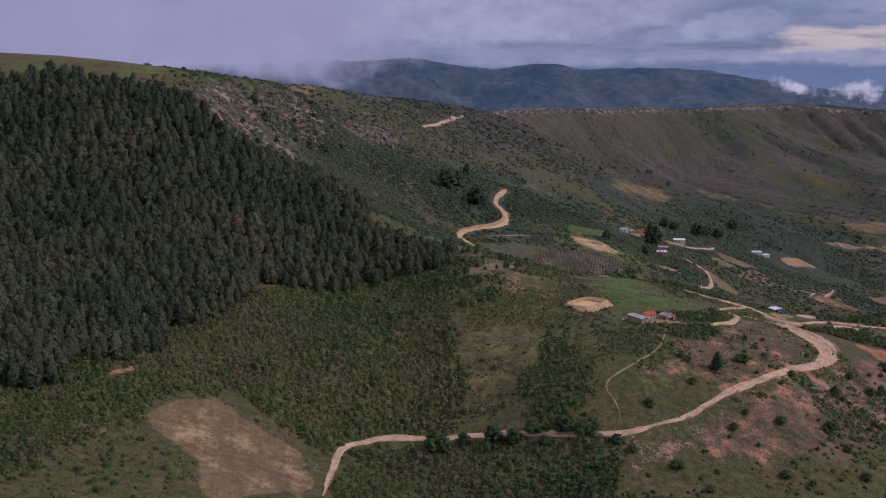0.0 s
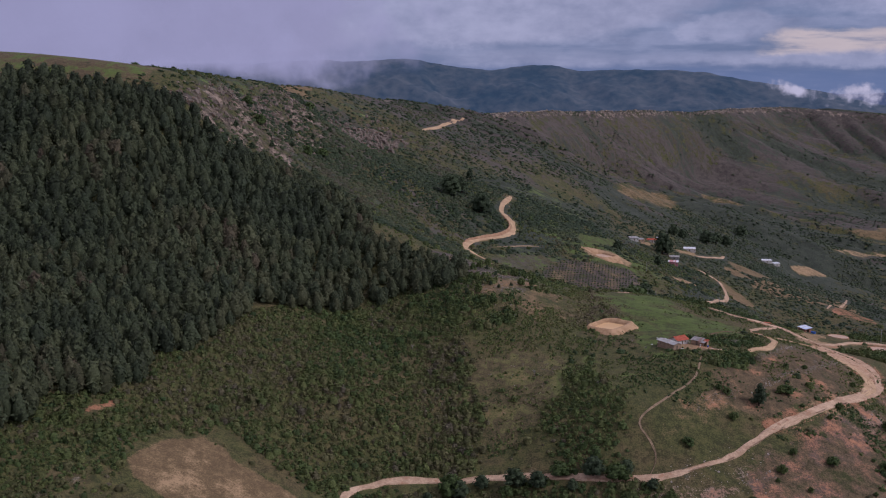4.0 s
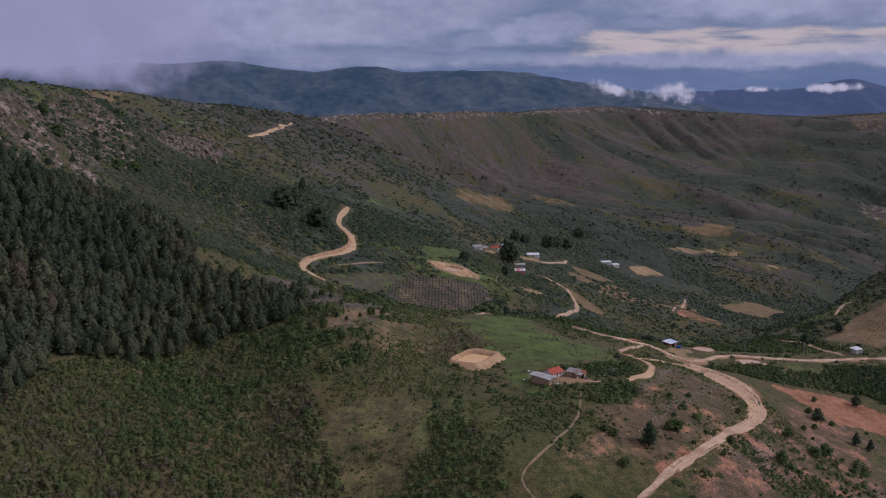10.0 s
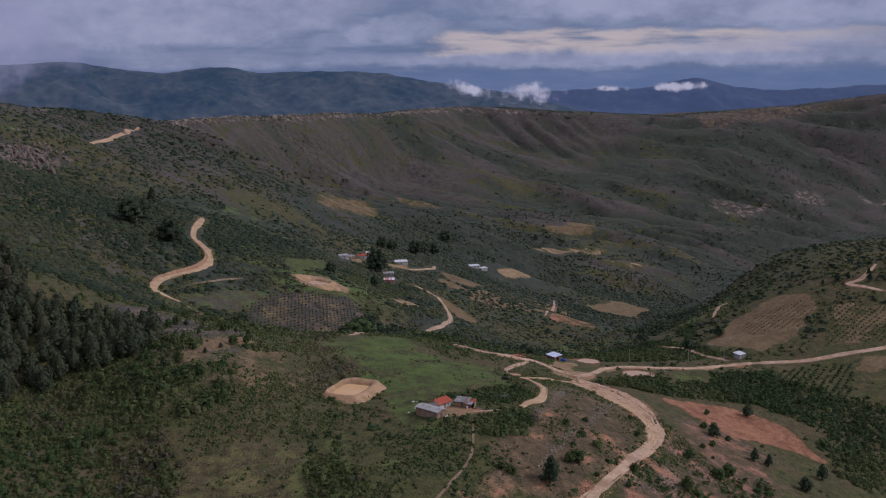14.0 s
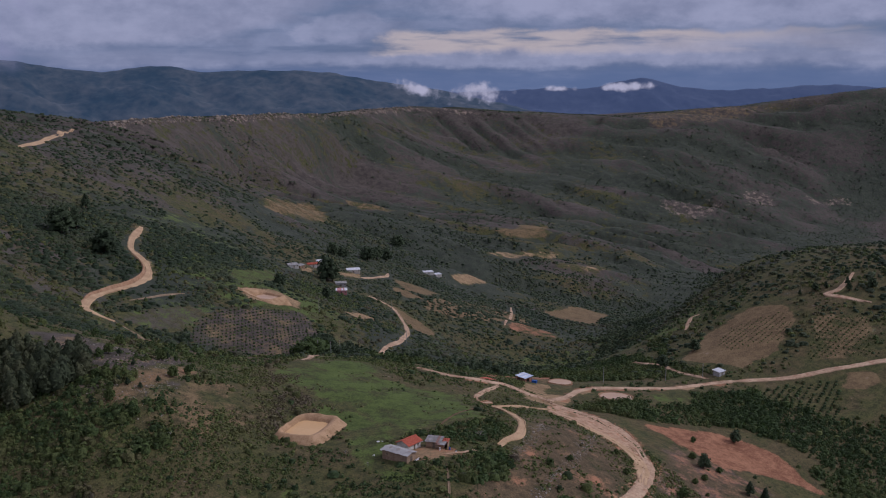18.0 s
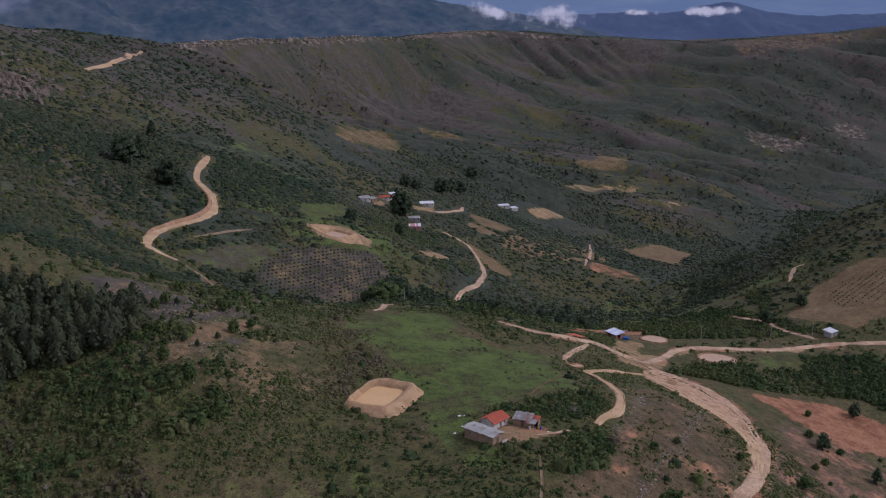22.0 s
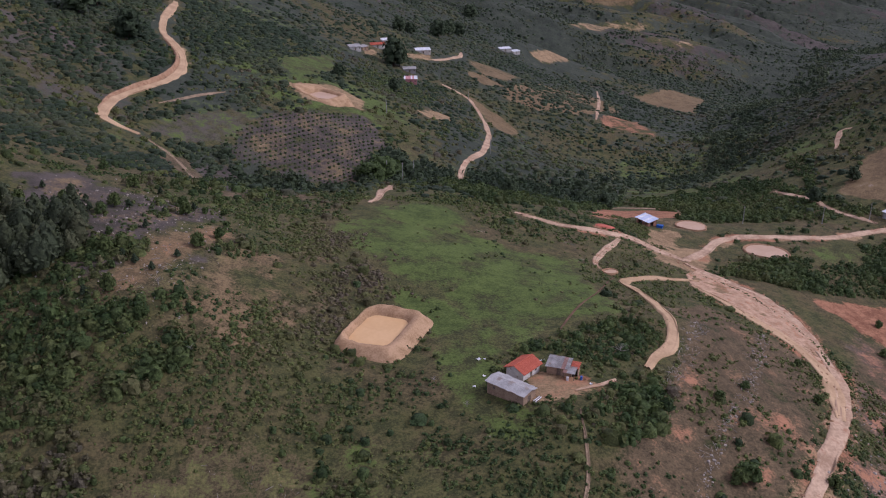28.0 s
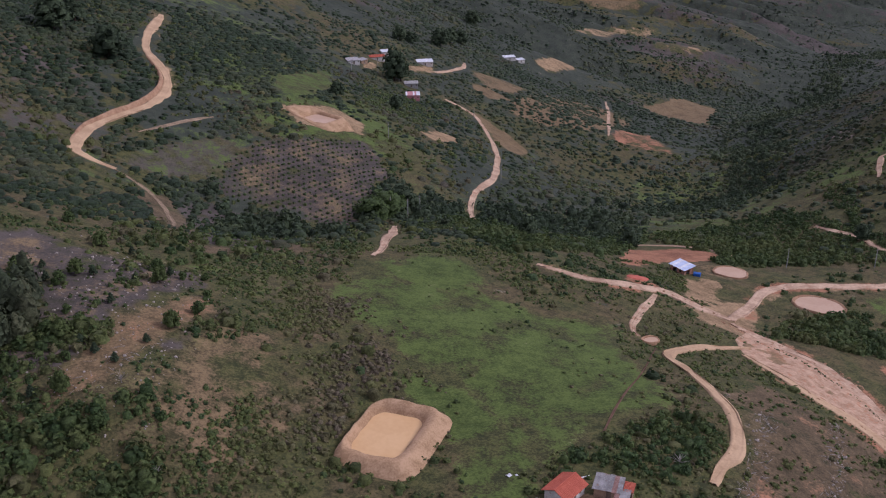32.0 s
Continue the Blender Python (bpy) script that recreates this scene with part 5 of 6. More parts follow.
# the long shed beside the farmhouse
shed = root_at("shed", 98.7, 488.0, -59, "long brown adobe shed with a grey corrugated tin roof", "shed")
four_walls(shed, ADOBE, 5.2, 2.3, 2.7, front=[(-3.6, -2.9, 1.3, 2.0)], right=[(-0.7, 0.5, 0.0, 2.05)])
leaf(shed, "door", TIMBER, 5.03, 5.1, -0.7, 0.5, 0.0, 2.05, "weathered plank door")
leaf(shed, "shutter", TIMBER, -3.6, -2.9, -2.22, -2.16, 1.3, 2.0, "small wooden shutter")
tin_sheets(shed, [TIN], -5.6, 5.6, -2.75, 0.05, 2.85, 3.45, 11, 3)
tin_sheets(shed, [TIN], -5.6, 5.6, 2.75, -0.05, 2.85, 3.45, 11, 4)
for x in (-5.2, 4.95):
    gable(shed, ADOBE, x, 0.25, -2.3, 2.3, 2.7, 3.33)

# the farmhouse
house = root_at("farmhouse", 105.2, 496.6, 31, "small farmhouse with white plaster walls and a red tile roof", "house")
four_walls(house, PLASTER, 3.3, 2.5, 2.5, front=[(-0.5, 0.4, 0.0, 2.0), (1.4, 2.2, 1.0, 1.8)], right=[(-0.4, 0.5, 1.0, 1.9)])
leaf(house, "door", TIMBER, -0.5, 0.4, -2.42, -2.36, 0.0, 2.0, "dark wooden door")
leaf(house, "window", TIMBER, 1.4, 2.2, -2.42, -2.36, 1.0, 1.8, "closed wooden shutters")
leaf(house, "window", TIMBER, 3.12, 3.18, -0.4, 0.5, 1.0, 1.9, "closed wooden shutters")
tile_slope(house, -3.75, 3.75, -3.1, 0.0, 2.35, 3.75)
tile_slope(house, -3.75, 3.75, 3.1, 0.0, 2.35, 3.75)
part("roof_ridge", boxed((-3.75, 3.75, -0.14, 0.14, 3.72, 3.86)), TILE, house)
for x in (-3.3, 3.05):
    gable(house, PLASTER, x, 0.25, -2.5, 2.5, 2.5, 3.6)

# the patched outbuilding with its open lean-to
barn = root_at("outbuilding", 114.0, 494.2, -38, "ramshackle outbuilding roofed with patched grey and rusty tin", "outbuilding")
four_walls(barn, ADOBE, 3.0, 1.9, 2.2, front=[(-0.6, 0.4, 0.0, 1.95)])
leaf(barn, "door", TIMBER, -0.6, 0.4, -1.82, -1.76, 0.0, 1.95, "plank door")
tin_sheets(barn, [TIN_OLD, TIN, TIN_OLD, TIN_OLD, TIN_RUST], -3.3, 2.4, -2.4, 2.3, 2.3, 3.0, 6, 9)
tin_sheets(barn, [TIN_RUST, TIN, TIN_OLD], 1.2, 4.1, -3.6, -0.6, 2.05, 2.42, 3, 12)
for x in (1.4, 3.9):
    part("post", boxed((x - 0.06, x + 0.06, -3.45, -3.33, -1.0, 2.1)), TIMBER, barn)
tile_slope(barn, 2.5, 4.6, -1.2, 1.5, 2.3, 2.75, courses=8)
wall(barn, ADOBE, 3.0, 4.3, 1.2, 1.4, 2.6)
wall(barn, ADOBE, 4.2, 4.4, -1.0, 1.2, 2.4)

# the blue-roofed shelter at the road junction
kiosk = root_at("roadside_shelter", 218.3, 637.3, -75, "brick roadside shelter with a pale blue tin roof", "shelter")
four_walls(kiosk, BRICK_WALL, 3.4, 2.3, 2.4, front=[(-2.2, -0.2, 0.0, 2.1), (0.8, 2.0, 0.9, 1.9)], right=[(-1.2, 0.6, 0.0, 2.1)])
tin_sheets(kiosk, [TIN_BLUE, TIN_BLUE, TIN_WHITE], -4.0, 4.0, -2.9, 2.9, 2.55, 3.2, 7, 21)
wall(kiosk, BRICK_WALL, -3.4, 3.4, 2.05, 2.3, 3.05)
for x in (-3.6, 3.6):
    part("post", boxed((x - 0.07, x + 0.07, -2.75, -2.61, -1.0, 2.6)), TIMBER, kiosk)
tarp = root_at("blue_tarpaulin", 221.6, 632.2, -40, "blue plastic tarpaulin draped over stacked goods", "tarpaulin")
bm = bmesh.new()
box(bm, -1.3, 1.3, -0.8, 0.8, -0.4, 1.1)
bmesh.ops.subdivide_edges(bm, edges=bm.edges[:], cuts=3, use_grid_fill=True)
for v in bm.verts:
    v.co += Vector((0.2 * noise.noise(v.co * 1.1), 0.2 * noise.noise(v.co * 1.3 + Vector((5, 0, 0))), 0.25 * noise.noise(v.co * 0.9 + Vector((0, 7, 0))) * (v.co.z > 0)))
part("sheet", bm, BLUE_PLASTIC, tarp)


def cottage(x, y, turn, a, b, h, wall_mat, roof_mats, label, pitched=False):
    c = root_at("cottage", x, y, turn, label, "house", "cottages of the hamlet")
    four_walls(c, wall_mat, a, b, h, front=[(-0.5, 0.5, 0.0, 2.0), (a - 1.6, a - 0.7, 1.0, 1.9)], t=0.3)
    leaf(c, "door", TIMBER, -0.5, 0.5, -b + 0.1, -b + 0.16, 0.0, 2.0)
    leaf(c, "window", TIMBER, a - 1.6, a - 0.7, -b + 0.1, -b + 0.16, 1.0, 1.9)
    if pitched:
        tile_slope(c, -a - 0.4, a + 0.4, -b - 0.5, 0, h - 0.1, h + 1.2)
        tile_slope(c, -a - 0.4, a + 0.4, b + 0.5, 0, h - 0.1, h + 1.2)
        for s in (-a, a - 0.3):
            gable(c, wall_mat, s, 0.3, -b, b, h, h + 1.0)
    else:
        tin_sheets(c, roof_mats, -a - 0.4, a + 0.4, -b - 0.5, b + 0.5, h + 0.12, h + 0.75, 8, int(x))
        wall(c, wall_mat, -a, a, b - 0.3, b, h + 0.6)
    return c


cottage(330.5, 625.5, 20, 2.7, 2.0, 2.2, CONCRETE, [TIN_WHITE], "grey hut with a white tin roof below the fields")
cottage(219, 980, -15, 4.4, 3.4, 3.0, PINK_WALL, [TIN_WHITE, TIN_ROSE], "pink plastered cottage with a white tin roof")
cottage(228, 1014, -10, 4.6, 2.6, 2.6, CONCRETE, [TIN], "grey cottage with a tin roof among trees")
cottage(189, 1025, 5, 4.2, 3.2, 2.6, PLASTER, [TIN], "white cottage with a grey tin roof")
cottage(199, 1038, 30, 3.0, 2.4, 2.4, ADOBE, [TIN], "low adobe cottage with a tin roof")
cottage(217, 1067, 0, 5.6, 3.0, 2.7, PLASTER, [TIN], "whitewashed cottage with a red tile roof", True)
cottage(231, 1092, 5, 3.6, 2.8, 3.0, PLASTER, [TIN_WHITE], "tall white cottage beside a dark tree")
cottage(266, 1104, -8, 6.2, 3.6, 2.8, PLASTER, [TIN_WHITE], "long cottage with a white tin roof")
cottage(411, 1282, 0, 6.0, 3.2, 2.8, PLASTER, [TIN_WHITE], "distant white cottage among the trees")
cottage(424, 1284, 12, 4.0, 3.0, 2.6, PLASTER, [TIN_WHITE], "distant white cottage among the trees")


# pools
def pool(key, name, water_mat, bank_mat, label):
    px, py, turn, a, b, level, bank, reach_out = POOLS[key]
    n = 5.0 if key in ("farm", "hill") else 2.2
    root = new(name)
    root.matrix_basis = pose(px, py, level)
    tagged(root, label, "pool")
    seg = 64
    ang = np.arange(seg) * 2 * math.pi / seg
    unit = (np.abs(np.cos(ang)) ** n + np.abs(np.sin(ang)) ** n) ** (-1 / n)
    cu, su = np.cos(ang) * unit * a, np.sin(ang) * unit * b
    c, s = math.cos(radians(turn)), math.sin(radians(turn))
    ox, oy = cu * c - su * s, cu * s + su * c
    wob = 1 + 0.05 * fbm(ox * 3 + px, oy * 3 + py, 9, 3, 91)
    rows = []
    for r, kind in ((0.8, "bed"), (0.97, "foot"), (1.05, "side"), (1.16, "side2"), (1.30, "crest"), (1.38, "top"), (0.5 * (1.38 + reach_out), "fall"), (reach_out + 0.12, "toe"), (reach_out + 0.2, "under")):
        k = r if key in ("farm", "hill") else 1 + (r - 1) * (reach_out - 0.85)
        lean = max(0.0, k - 1.1) * (1.0 if key == "farm" else 0.0)
        x, y = ox * k * wob + 2.2 * lean, oy * k * wob - 2.4 * lean
        g = base_height(x + px, y + py) - level
        flatland = smoothstep(2.4, 0.4, g)
        crest = (bank + 0.4 * fbm(x + px, y + py, 6, 3, 92)) * flatland + 0.85 * g * (1 - flatland)
        z = {"bed": -1.0 + 0 * g, "foot": -0.35 + 0 * g, "side": 0.35 * crest, "side2": 0.8 * crest, "crest": crest, "top": np.maximum(crest, g * 0.9) - 0.05,
             "fall": 0.5 * (crest + g) + 0.3, "toe": g + 0.12, "under": g - 0.9}[kind]
        rows.append(np.column_stack([x, y, z + 0.18 * fbm(x + px, y + py, 2.4, 2, 93) * (r > 1)]))
    v = np.vstack(rows)
    ob = new("bank", mesh_from("bank", v, grid_faces(len(rows), seg, closed=True)[:, ::-1][:, ::-1], bank_mat))
    ob.parent = root
    ring = np.column_stack([ox * 1.1 * wob, oy * 1.1 * wob, 0 * ox])
    bm = bmesh.new()
    bm.faces.new([bm.verts.new(p) for p in ring])
    part("water", bm, water_mat, root, "still opaque muddy water")
    return root


pool("farm", "farm_pond", MUD_WATER, BANK, "rectangular dug pond of tan muddy water with earth banks")
pool("hill", "hillside_pond", RED_WATER, BANK, "dug pond of tan water with orange earth banks")
pool("round", "roadside_pond", RED_WATER, CUT, "round pond of pinkish muddy water by the road")
pool("small", "shelter_pond", RED_WATER, CUT, "small round pond of pinkish muddy water")
pool("tiny", "puddle", RED_WATER, CUT, "small muddy pool beside the farm track")


# power poles
def power_pole(x, y, tall, turn):
    p = root_at("power_pole", x, y, turn, "plain grey power pole with a short crossarm", "power pole", "power poles")
    bm = bmesh.new()
    bmesh.ops.create_cone(bm, segments=8, radius1=0.17, radius2=0.10, depth=tall + 0.8, cap_ends=True)
    bmesh.ops.translate(bm, verts=bm.verts[:], vec=(0, 0, tall / 2 - 0.4))
    part("pole", bm, CONCRETE, p)
    part("crossarm", boxed((-0.75, 0.75, -0.06, 0.06, tall - 0.7, tall - 0.58)), TIMBER, p)
    for s in (-0.65, 0.0, 0.65):
        bm = bmesh.new()
        bmesh.ops.create_cone(bm, segments=6, radius1=0.06, radius2=0.04, depth=0.2, cap_ends=True)
        bmesh.ops.translate(bm, verts=bm.verts[:], vec=(s, 0, tall - 0.48))
        part("insulator", bm, CONCRETE, p)


for i, (x, y) in enumerate(((181, 995), (206, 1021), (222, 1021), (161, 830), (145, 723), (138, 717), (132, 722), (268, 642), (300, 631), (321, 627), (214, 805), (263, 980))):
    power_pole(x, y, 8.0 if y < 700 else 8.6, 30 * (i % 4))


# trees that stand apart
def tree_mesh(seed, clumps, cards, tall, wide, conical):
    r = random.Random(seed)
    vs, fs, n = [], [], 0
    for k in range(clumps):
        f = (k + 0.5) / clumps
        z = tall * (0.22 + 0.72 * f)
        out = wide * ((1 - f) ** 0.8 if conical else math.sin(math.pi * (0.25 + 0.7 * f))) * 0.62
        a = k * 2.4 + r.uniform(-0.4, 0.4)
        v, t = leafy(cards // 2, seed * 50 + k, 0.85, 1.0, 0.78, 0.3, 6, 2)
        size = wide * ((0.52 - 0.30 * f) if conical else (0.50 - 0.08 * f)) * r.uniform(0.75, 1.2)
        v = v * size + (math.cos(a) * out, math.sin(a) * out, z - 0.4 * size)
        vs.append(v)
        fs.append(t + n)
        n += len(v)
    return np.vstack(vs), np.vstack(fs)


def limbs(seed, tall, wide):
    r = random.Random(seed)
    v, f = trunk(tall * 0.8, 0.035 * tall, 7, 0.25)
    vs, fs, n = [v], [f], len(v)
    for k in range(6):
        a, h = k * 2.4 + r.uniform(-0.5, 0.5), tall * (0.22 + 0.08 * k)
        tv, tf = trunk(1.0, 0.05, 5)
        m = pose(0.1 * h / tall, 0, h, 0, 50, math.degrees(a)) @ Matrix.Diagonal((tall * 0.2, tall * 0.2, wide * 0.8, 1))
        vs.append(np.array([(m @ Vector(p))[:] for p in tv]))
        fs.append(tf + n)
        n += len(tv)
    return np.vstack(vs), np.vstack(fs)


TREE_KINDS = {}
for kind, (seed, clumps, cards, conical) in {"round": (301, 17, 30, False), "cone": (302, 26, 30, True), "low": (303, 11, 36, False), "round2": (304, 18, 30, False), "cone2": (305, 24, 30, True), "low2": (306, 12, 36, False)}.items():
    v, f = tree_mesh(seed, clumps, cards, 1.0, 0.34 if conical else (0.62 if "low" in kind else 0.46), conical)
    crown = mesh_from("crown", v, f, DARK_TREE if "low" not in kind else THICKET)
    shade = {"round": 0.3, "round2": 0.5, "cone": 0.2, "cone2": 0.4, "low": 0.15, "low2": 0.32}[kind]
    colour_layer(crown, "tint", np.tile((shade, 0.65, 0, 1), (len(v), 1)))
    TREE_KINDS[kind] = (crown, mesh_from("trunk", *limbs(seed, 1.0, 0.3), BARK))


def lone_tree(x, y, tall, kind, label, group="", wide=1.0):
    root = root_at("shrub" if "low" in kind else "tree", x, y, (x * 77 + y * 31) % 360, label, "shrub" if "low" in kind else "tree", group)
    root.scale = (tall * wide, tall * wide, tall)
    root.location.z -= 0.04 * tall
    crown, stem = TREE_KINDS[kind]
    new("trunk", stem).parent = root
    new("crown", crown).parent = root
    return root


for x, y, tall, kind in ((127, 444, 10.5, "cone"), (140, 456, 3.4, "low2"), (246, 494, 6.5, "cone2"), (252, 492, 6.0, "cone"), (276, 487, 8.0, "cone2"), (257, 474, 6.0, "round"),
                         (238, 513, 6.0, "round2"), (279, 545, 6.0, "round2"), (253, 541, 2.4, "low"), (203, 478, 4.0, "low"), (216, 470, 5.0, "low"), (186, 452, 4.5, "low2"), (452, 662, 6, "cone"), (447, 655, 6, "cone2"), (441, 668, 5, "cone"), (436, 672, 5, "round"), (428, 676, 4, "cone2"), (460, 650, 6, "round2")):
    lone_tree(x, y, tall, kind, "dark green tree standing alone on the dry slope" if "low" not in kind else "round dark green shrub on the dry slope", "" if "low" not in kind else "slope shrubs")
for x, y, tall, kind, wide in ((30, 883, 17, "round", 1.1), (4, 906, 18, "round2", 1.2), (14, 930, 16, "cone2", 1.3), (132, 727, 9, "low", 1.7), (140, 735, 10, "round", 1.4), (125, 722, 8, "low", 1.6),
                               (216, 1014, 22, "round", 0.85), (222, 1019, 17, "round2", 0.8), (192, 925, 8, "round", 1.2), (262, 1162, 12, "round2", 1.2), (275, 1170, 10, "round", 1.3), (312, 1205, 15, "round", 1.2), (333, 1236, 14, "round2", 1.3), (322, 1222, 12, "round", 1.2), (352, 1262, 13, "round", 1.4), (409, 1386, 15, "round2", 1.4),
                               (24, 1010, 13, "cone", 1.0), (150, 900, 9, "round", 1.0), (318, 660, 7, "round", 1.1), (345, 668, 7, "round2", 1.1), (232, 700, 8, "round", 1.2), (180, 690, 8, "round2", 1.1)):
    lone_tree(x, y, tall, kind, "large dark broadleaf tree in the basin", "basin trees", wide)
slope_shrubs = [(2, 603), (8, 604), (16, 600), (20, 600), (8, 588), (12, 594), (30, 597), (36, 598), (39, 604), (42, 602), (44, 579), (31, 562), (37, 570), (24, 582), (14, 578), (17, 570), (17, 563), (13, 567), (20, 558), (14, 557), (10, 569), (5, 580), (22, 625), (30, 620), (48, 603), (13, 649), (24, 554),
                (13, 546), (7, 547), (15, 537), (20, 533), (11, 570), (2, 598), (9, 596), (47, 590), (36, 608), (-4, 612), (-10, 600)]
for i, (x, y) in enumerate(slope_shrubs):
    lone_tree(x, y, (3.4, 2.6, 4.2, 3.0, 2.2)[i % 5], ("low", "cone2", "low2", "cone", "low")[i % 5], "rounded dark green bush on the stony slope", "stony slope bushes", 1.25 if i % 5 in (1, 3) else 0.9)


for i in range(13):
    lone_tree(-12 + 7.0 * i + (0, 2, -1.5)[i % 3], 405.0 - 0.85 * max(0, i - 3) + (-4, 1.5, -1, 2.5)[i % 4], 4.2 + 1.1 * ((i * 7) % 4), ("round", "low", "round2")[i % 3], "broad green tree hiding the valley road", "roadside trees", 1.25)
dotted = scatter(900, 95, 262, 388, 545, lambda x, y: (zone(x, y, ROADDRY, 3, 5) + 0.5 * zone(x, y, DRYSLOPE, 3, 5)).clip(0, 1) * open_ground(x, y, 1.5))
dotted = thin(dotted, 11.0)[:24]
for i, (x, y, z) in enumerate(dotted):
    lone_tree(float(x), float(y), 1.3 + 1.3 * ((i * 37) % 10) / 10, ("low2", "low")[i % 2], "round green shrub on the bare pinkish slope", "slope shrubs", 1.1)
for i, (x, y) in enumerate([(62, 381), (166, 456), (95, 381), (78, 389), (139, 381), (149, 377), (172, 420), (174, 405), (148, 416), (239, 522), (209, 466), (113, 432), (90, 414), (114, 447), (143, 457), (125, 407), (174, 386), (106, 370)]):
    lone_tree(x, y, (3.4, 2.6, 4.0, 3.0)[i % 4], ("low", "low2")[i % 2], "spreading green shrub on the bare pinkish slope", "slope shrubs", 1.25)
for i in range(11):
    lone_tree(-400 + 19 * i + (0, 5, -4)[i % 3], 905 - 1.4 * i, (3, 5, 2.5, 6)[i % 4], ("round", "low", "cone2")[i % 3], "dim tree in the hedge at the edge of the hilltop field", "hilltop hedge", 1.2)
for i, (x, y) in enumerate(((-128, 690), (-120, 720), (-132, 745), (-112, 760), (-118, 800), (-104, 780), (-125, 840), (-108, 850), (-98, 820), (-115, 890), (-140, 700), (-145, 770), (-100, 900), (-88, 860), (-122, 940))):
    lone_tree(x, y, 4.0 + 1.5 * (i % 3), ("round", "cone2", "low")[i % 3], "dark green bush clinging to the rocky rim slope", "rim bushes", 1.2)


# orchard rows
def orchard(name, polygon, gap_x, gap_y, turn, size, mat, tone, label, seed):
    p = np.array(polygon, float)
    c = p.mean(0)
    span = np.hypot(*(p.max(0) - p.min(0))) / 2
    u, v = np.meshgrid(np.arange(-span, span, gap_x), np.arange(-span, span, gap_y))
    u, v = u.ravel() + rng.normal(0, 0.18, u.size), v.ravel() + rng.normal(0, 0.18, u.size)
    a = radians(turn)
    x, y = c[0] + u * math.cos(a) - v * math.sin(a), c[1] + u * math.sin(a) + v * math.cos(a)
    ok = (inside(x, y, polygon) > 1) & (rng.random(len(x)) < 0.93)
    at = np.column_stack([x[ok], y[ok], height(x[ok], y[ok])])
    w = size * rng.uniform(0.7, 1.25, len(at))
    me = spread(name, mid_shapes, at, np.column_stack([w, w]), mat, np.column_stack([np.full(len(at), tone) + rng.normal(0, 0.08, len(at)), rng.random(len(at))]), 0.1)
    tagged(new(name, me), label, "orchard", kind="stuff")


orchard("orchard_bushes", ORCHARD, 2.9, 3.6, 28, 0.85, SCRUB, 0.12, "rows of young dark green orchard bushes on bare soil", 1)
orchard("field_rows", ROWSE, 3.0, 3.2, 20, 0.8, SCRUB, 0.3, "rows of green crop bushes", 2)
orchard("crop_rows", [(379, 679), (409, 668), (398, 643), (385, 637), (356, 647), (356, 664)], 2.4, 3.6, 20, 0.55, SCRUB, 0.3, "faint rows of young crops on the brown field", 5)
orchard("field_bushes", DARK_ROWS, 3.0, 3.6, 35, 1.1, SCRUB, 0.08, "rows of dark crop bushes below the road", 3)
orchard("coffee_rows", [(165, 905), (205, 900), (232, 950), (215, 975), (180, 965)], 2.6, 3.0, 10, 1.1, THICKET, 0.25, "rows of green crop bushes below the hamlet", 4)

# stones: cliffs of the rim, and loose pale stones
stone_shapes = [blob(1.0, 1.0, 0.35, 400 + k, 0.3) for k in range(5)]


def stones(name, at, sizes, mat, label, category="rocks"):
    me = spread(name, stone_shapes, at, sizes, mat, np.zeros((len(at), 2)), 0.25)
    for poly in me.polygons:
        poly.use_smooth = False
    tagged(new(name, me), label, category, kind="stuff")


def band(points, count, wide, seed):
    line = smooth_line(points, 2.0)
    i = rng.integers(0, len(line), count)
    x, y = line[i, 0] + rng.normal(0, wide, count), line[i, 1] + rng.normal(0, wide, count)
    return np.column_stack([x, y, height(x, y)])


cliff = np.vstack([band([(-182, 664), (-166, 672), (-152, 740), (-146, 830), (-136, 925)], 520, 7, 1), band([(-128, 700), (-135, 800), (-125, 900)], 120, 14, 2),
                   band([(-110, 965), (-84, 1003), (-64, 1050)], 300, 8, 3), band([(-95, 985), (-70, 1030), (-50, 1075)], 260, 12, 13)])
w = rng.lognormal(0.05, 0.45, len(cliff)).clip(0.5, 2.8) * np.where(cliff[:, 1] > 955, 1.35, 1.0)
stones("cliff_rocks", cliff, np.column_stack([w, w * rng.uniform(0.6, 1.3, len(cliff))]), ROCK, "broken grey and tan cliff rocks along the rim")
rim = band([(47, 1599), (159, 1809), (281, 2032), (449, 2239), (619, 2448), (809, 2704), (1003, 2965)], 2600, 9, 4)
rim = rim[(rim_cap(rim[:, 0], rim[:, 1]) - rim[:, 2] < 7)]
w = rng.lognormal(0.45, 0.45, len(rim)).clip(0.8, 3.4)
stones("rim_rocks", rim, np.column_stack([w, w * 0.7]), RIM_ROCK, "pale rock outcrops along the far escarpment rim")
loose = np.vstack([band([(0, 551), (12, 575), (30, 590), (42, 585)], 260, 9, 5), band([(20, 530), (25, 545), (35, 570)], 110, 6, 6), band([(-5, 615), (20, 610), (40, 600)], 120, 7, 7),
                   band([(168, 520), (151, 500), (139, 485)], 80, 0.9, 8), band([(190, 519), (173, 498), (160, 482)], 90, 0.9, 9), band([(154, 479), (139, 464), (128, 452)], 100, 1.0, 10),
                   band([(170, 455), (190, 465), (205, 490)], 160, 5, 11), band([(75, 395), (100, 400), (118, 412)], 160, 6, 12)])
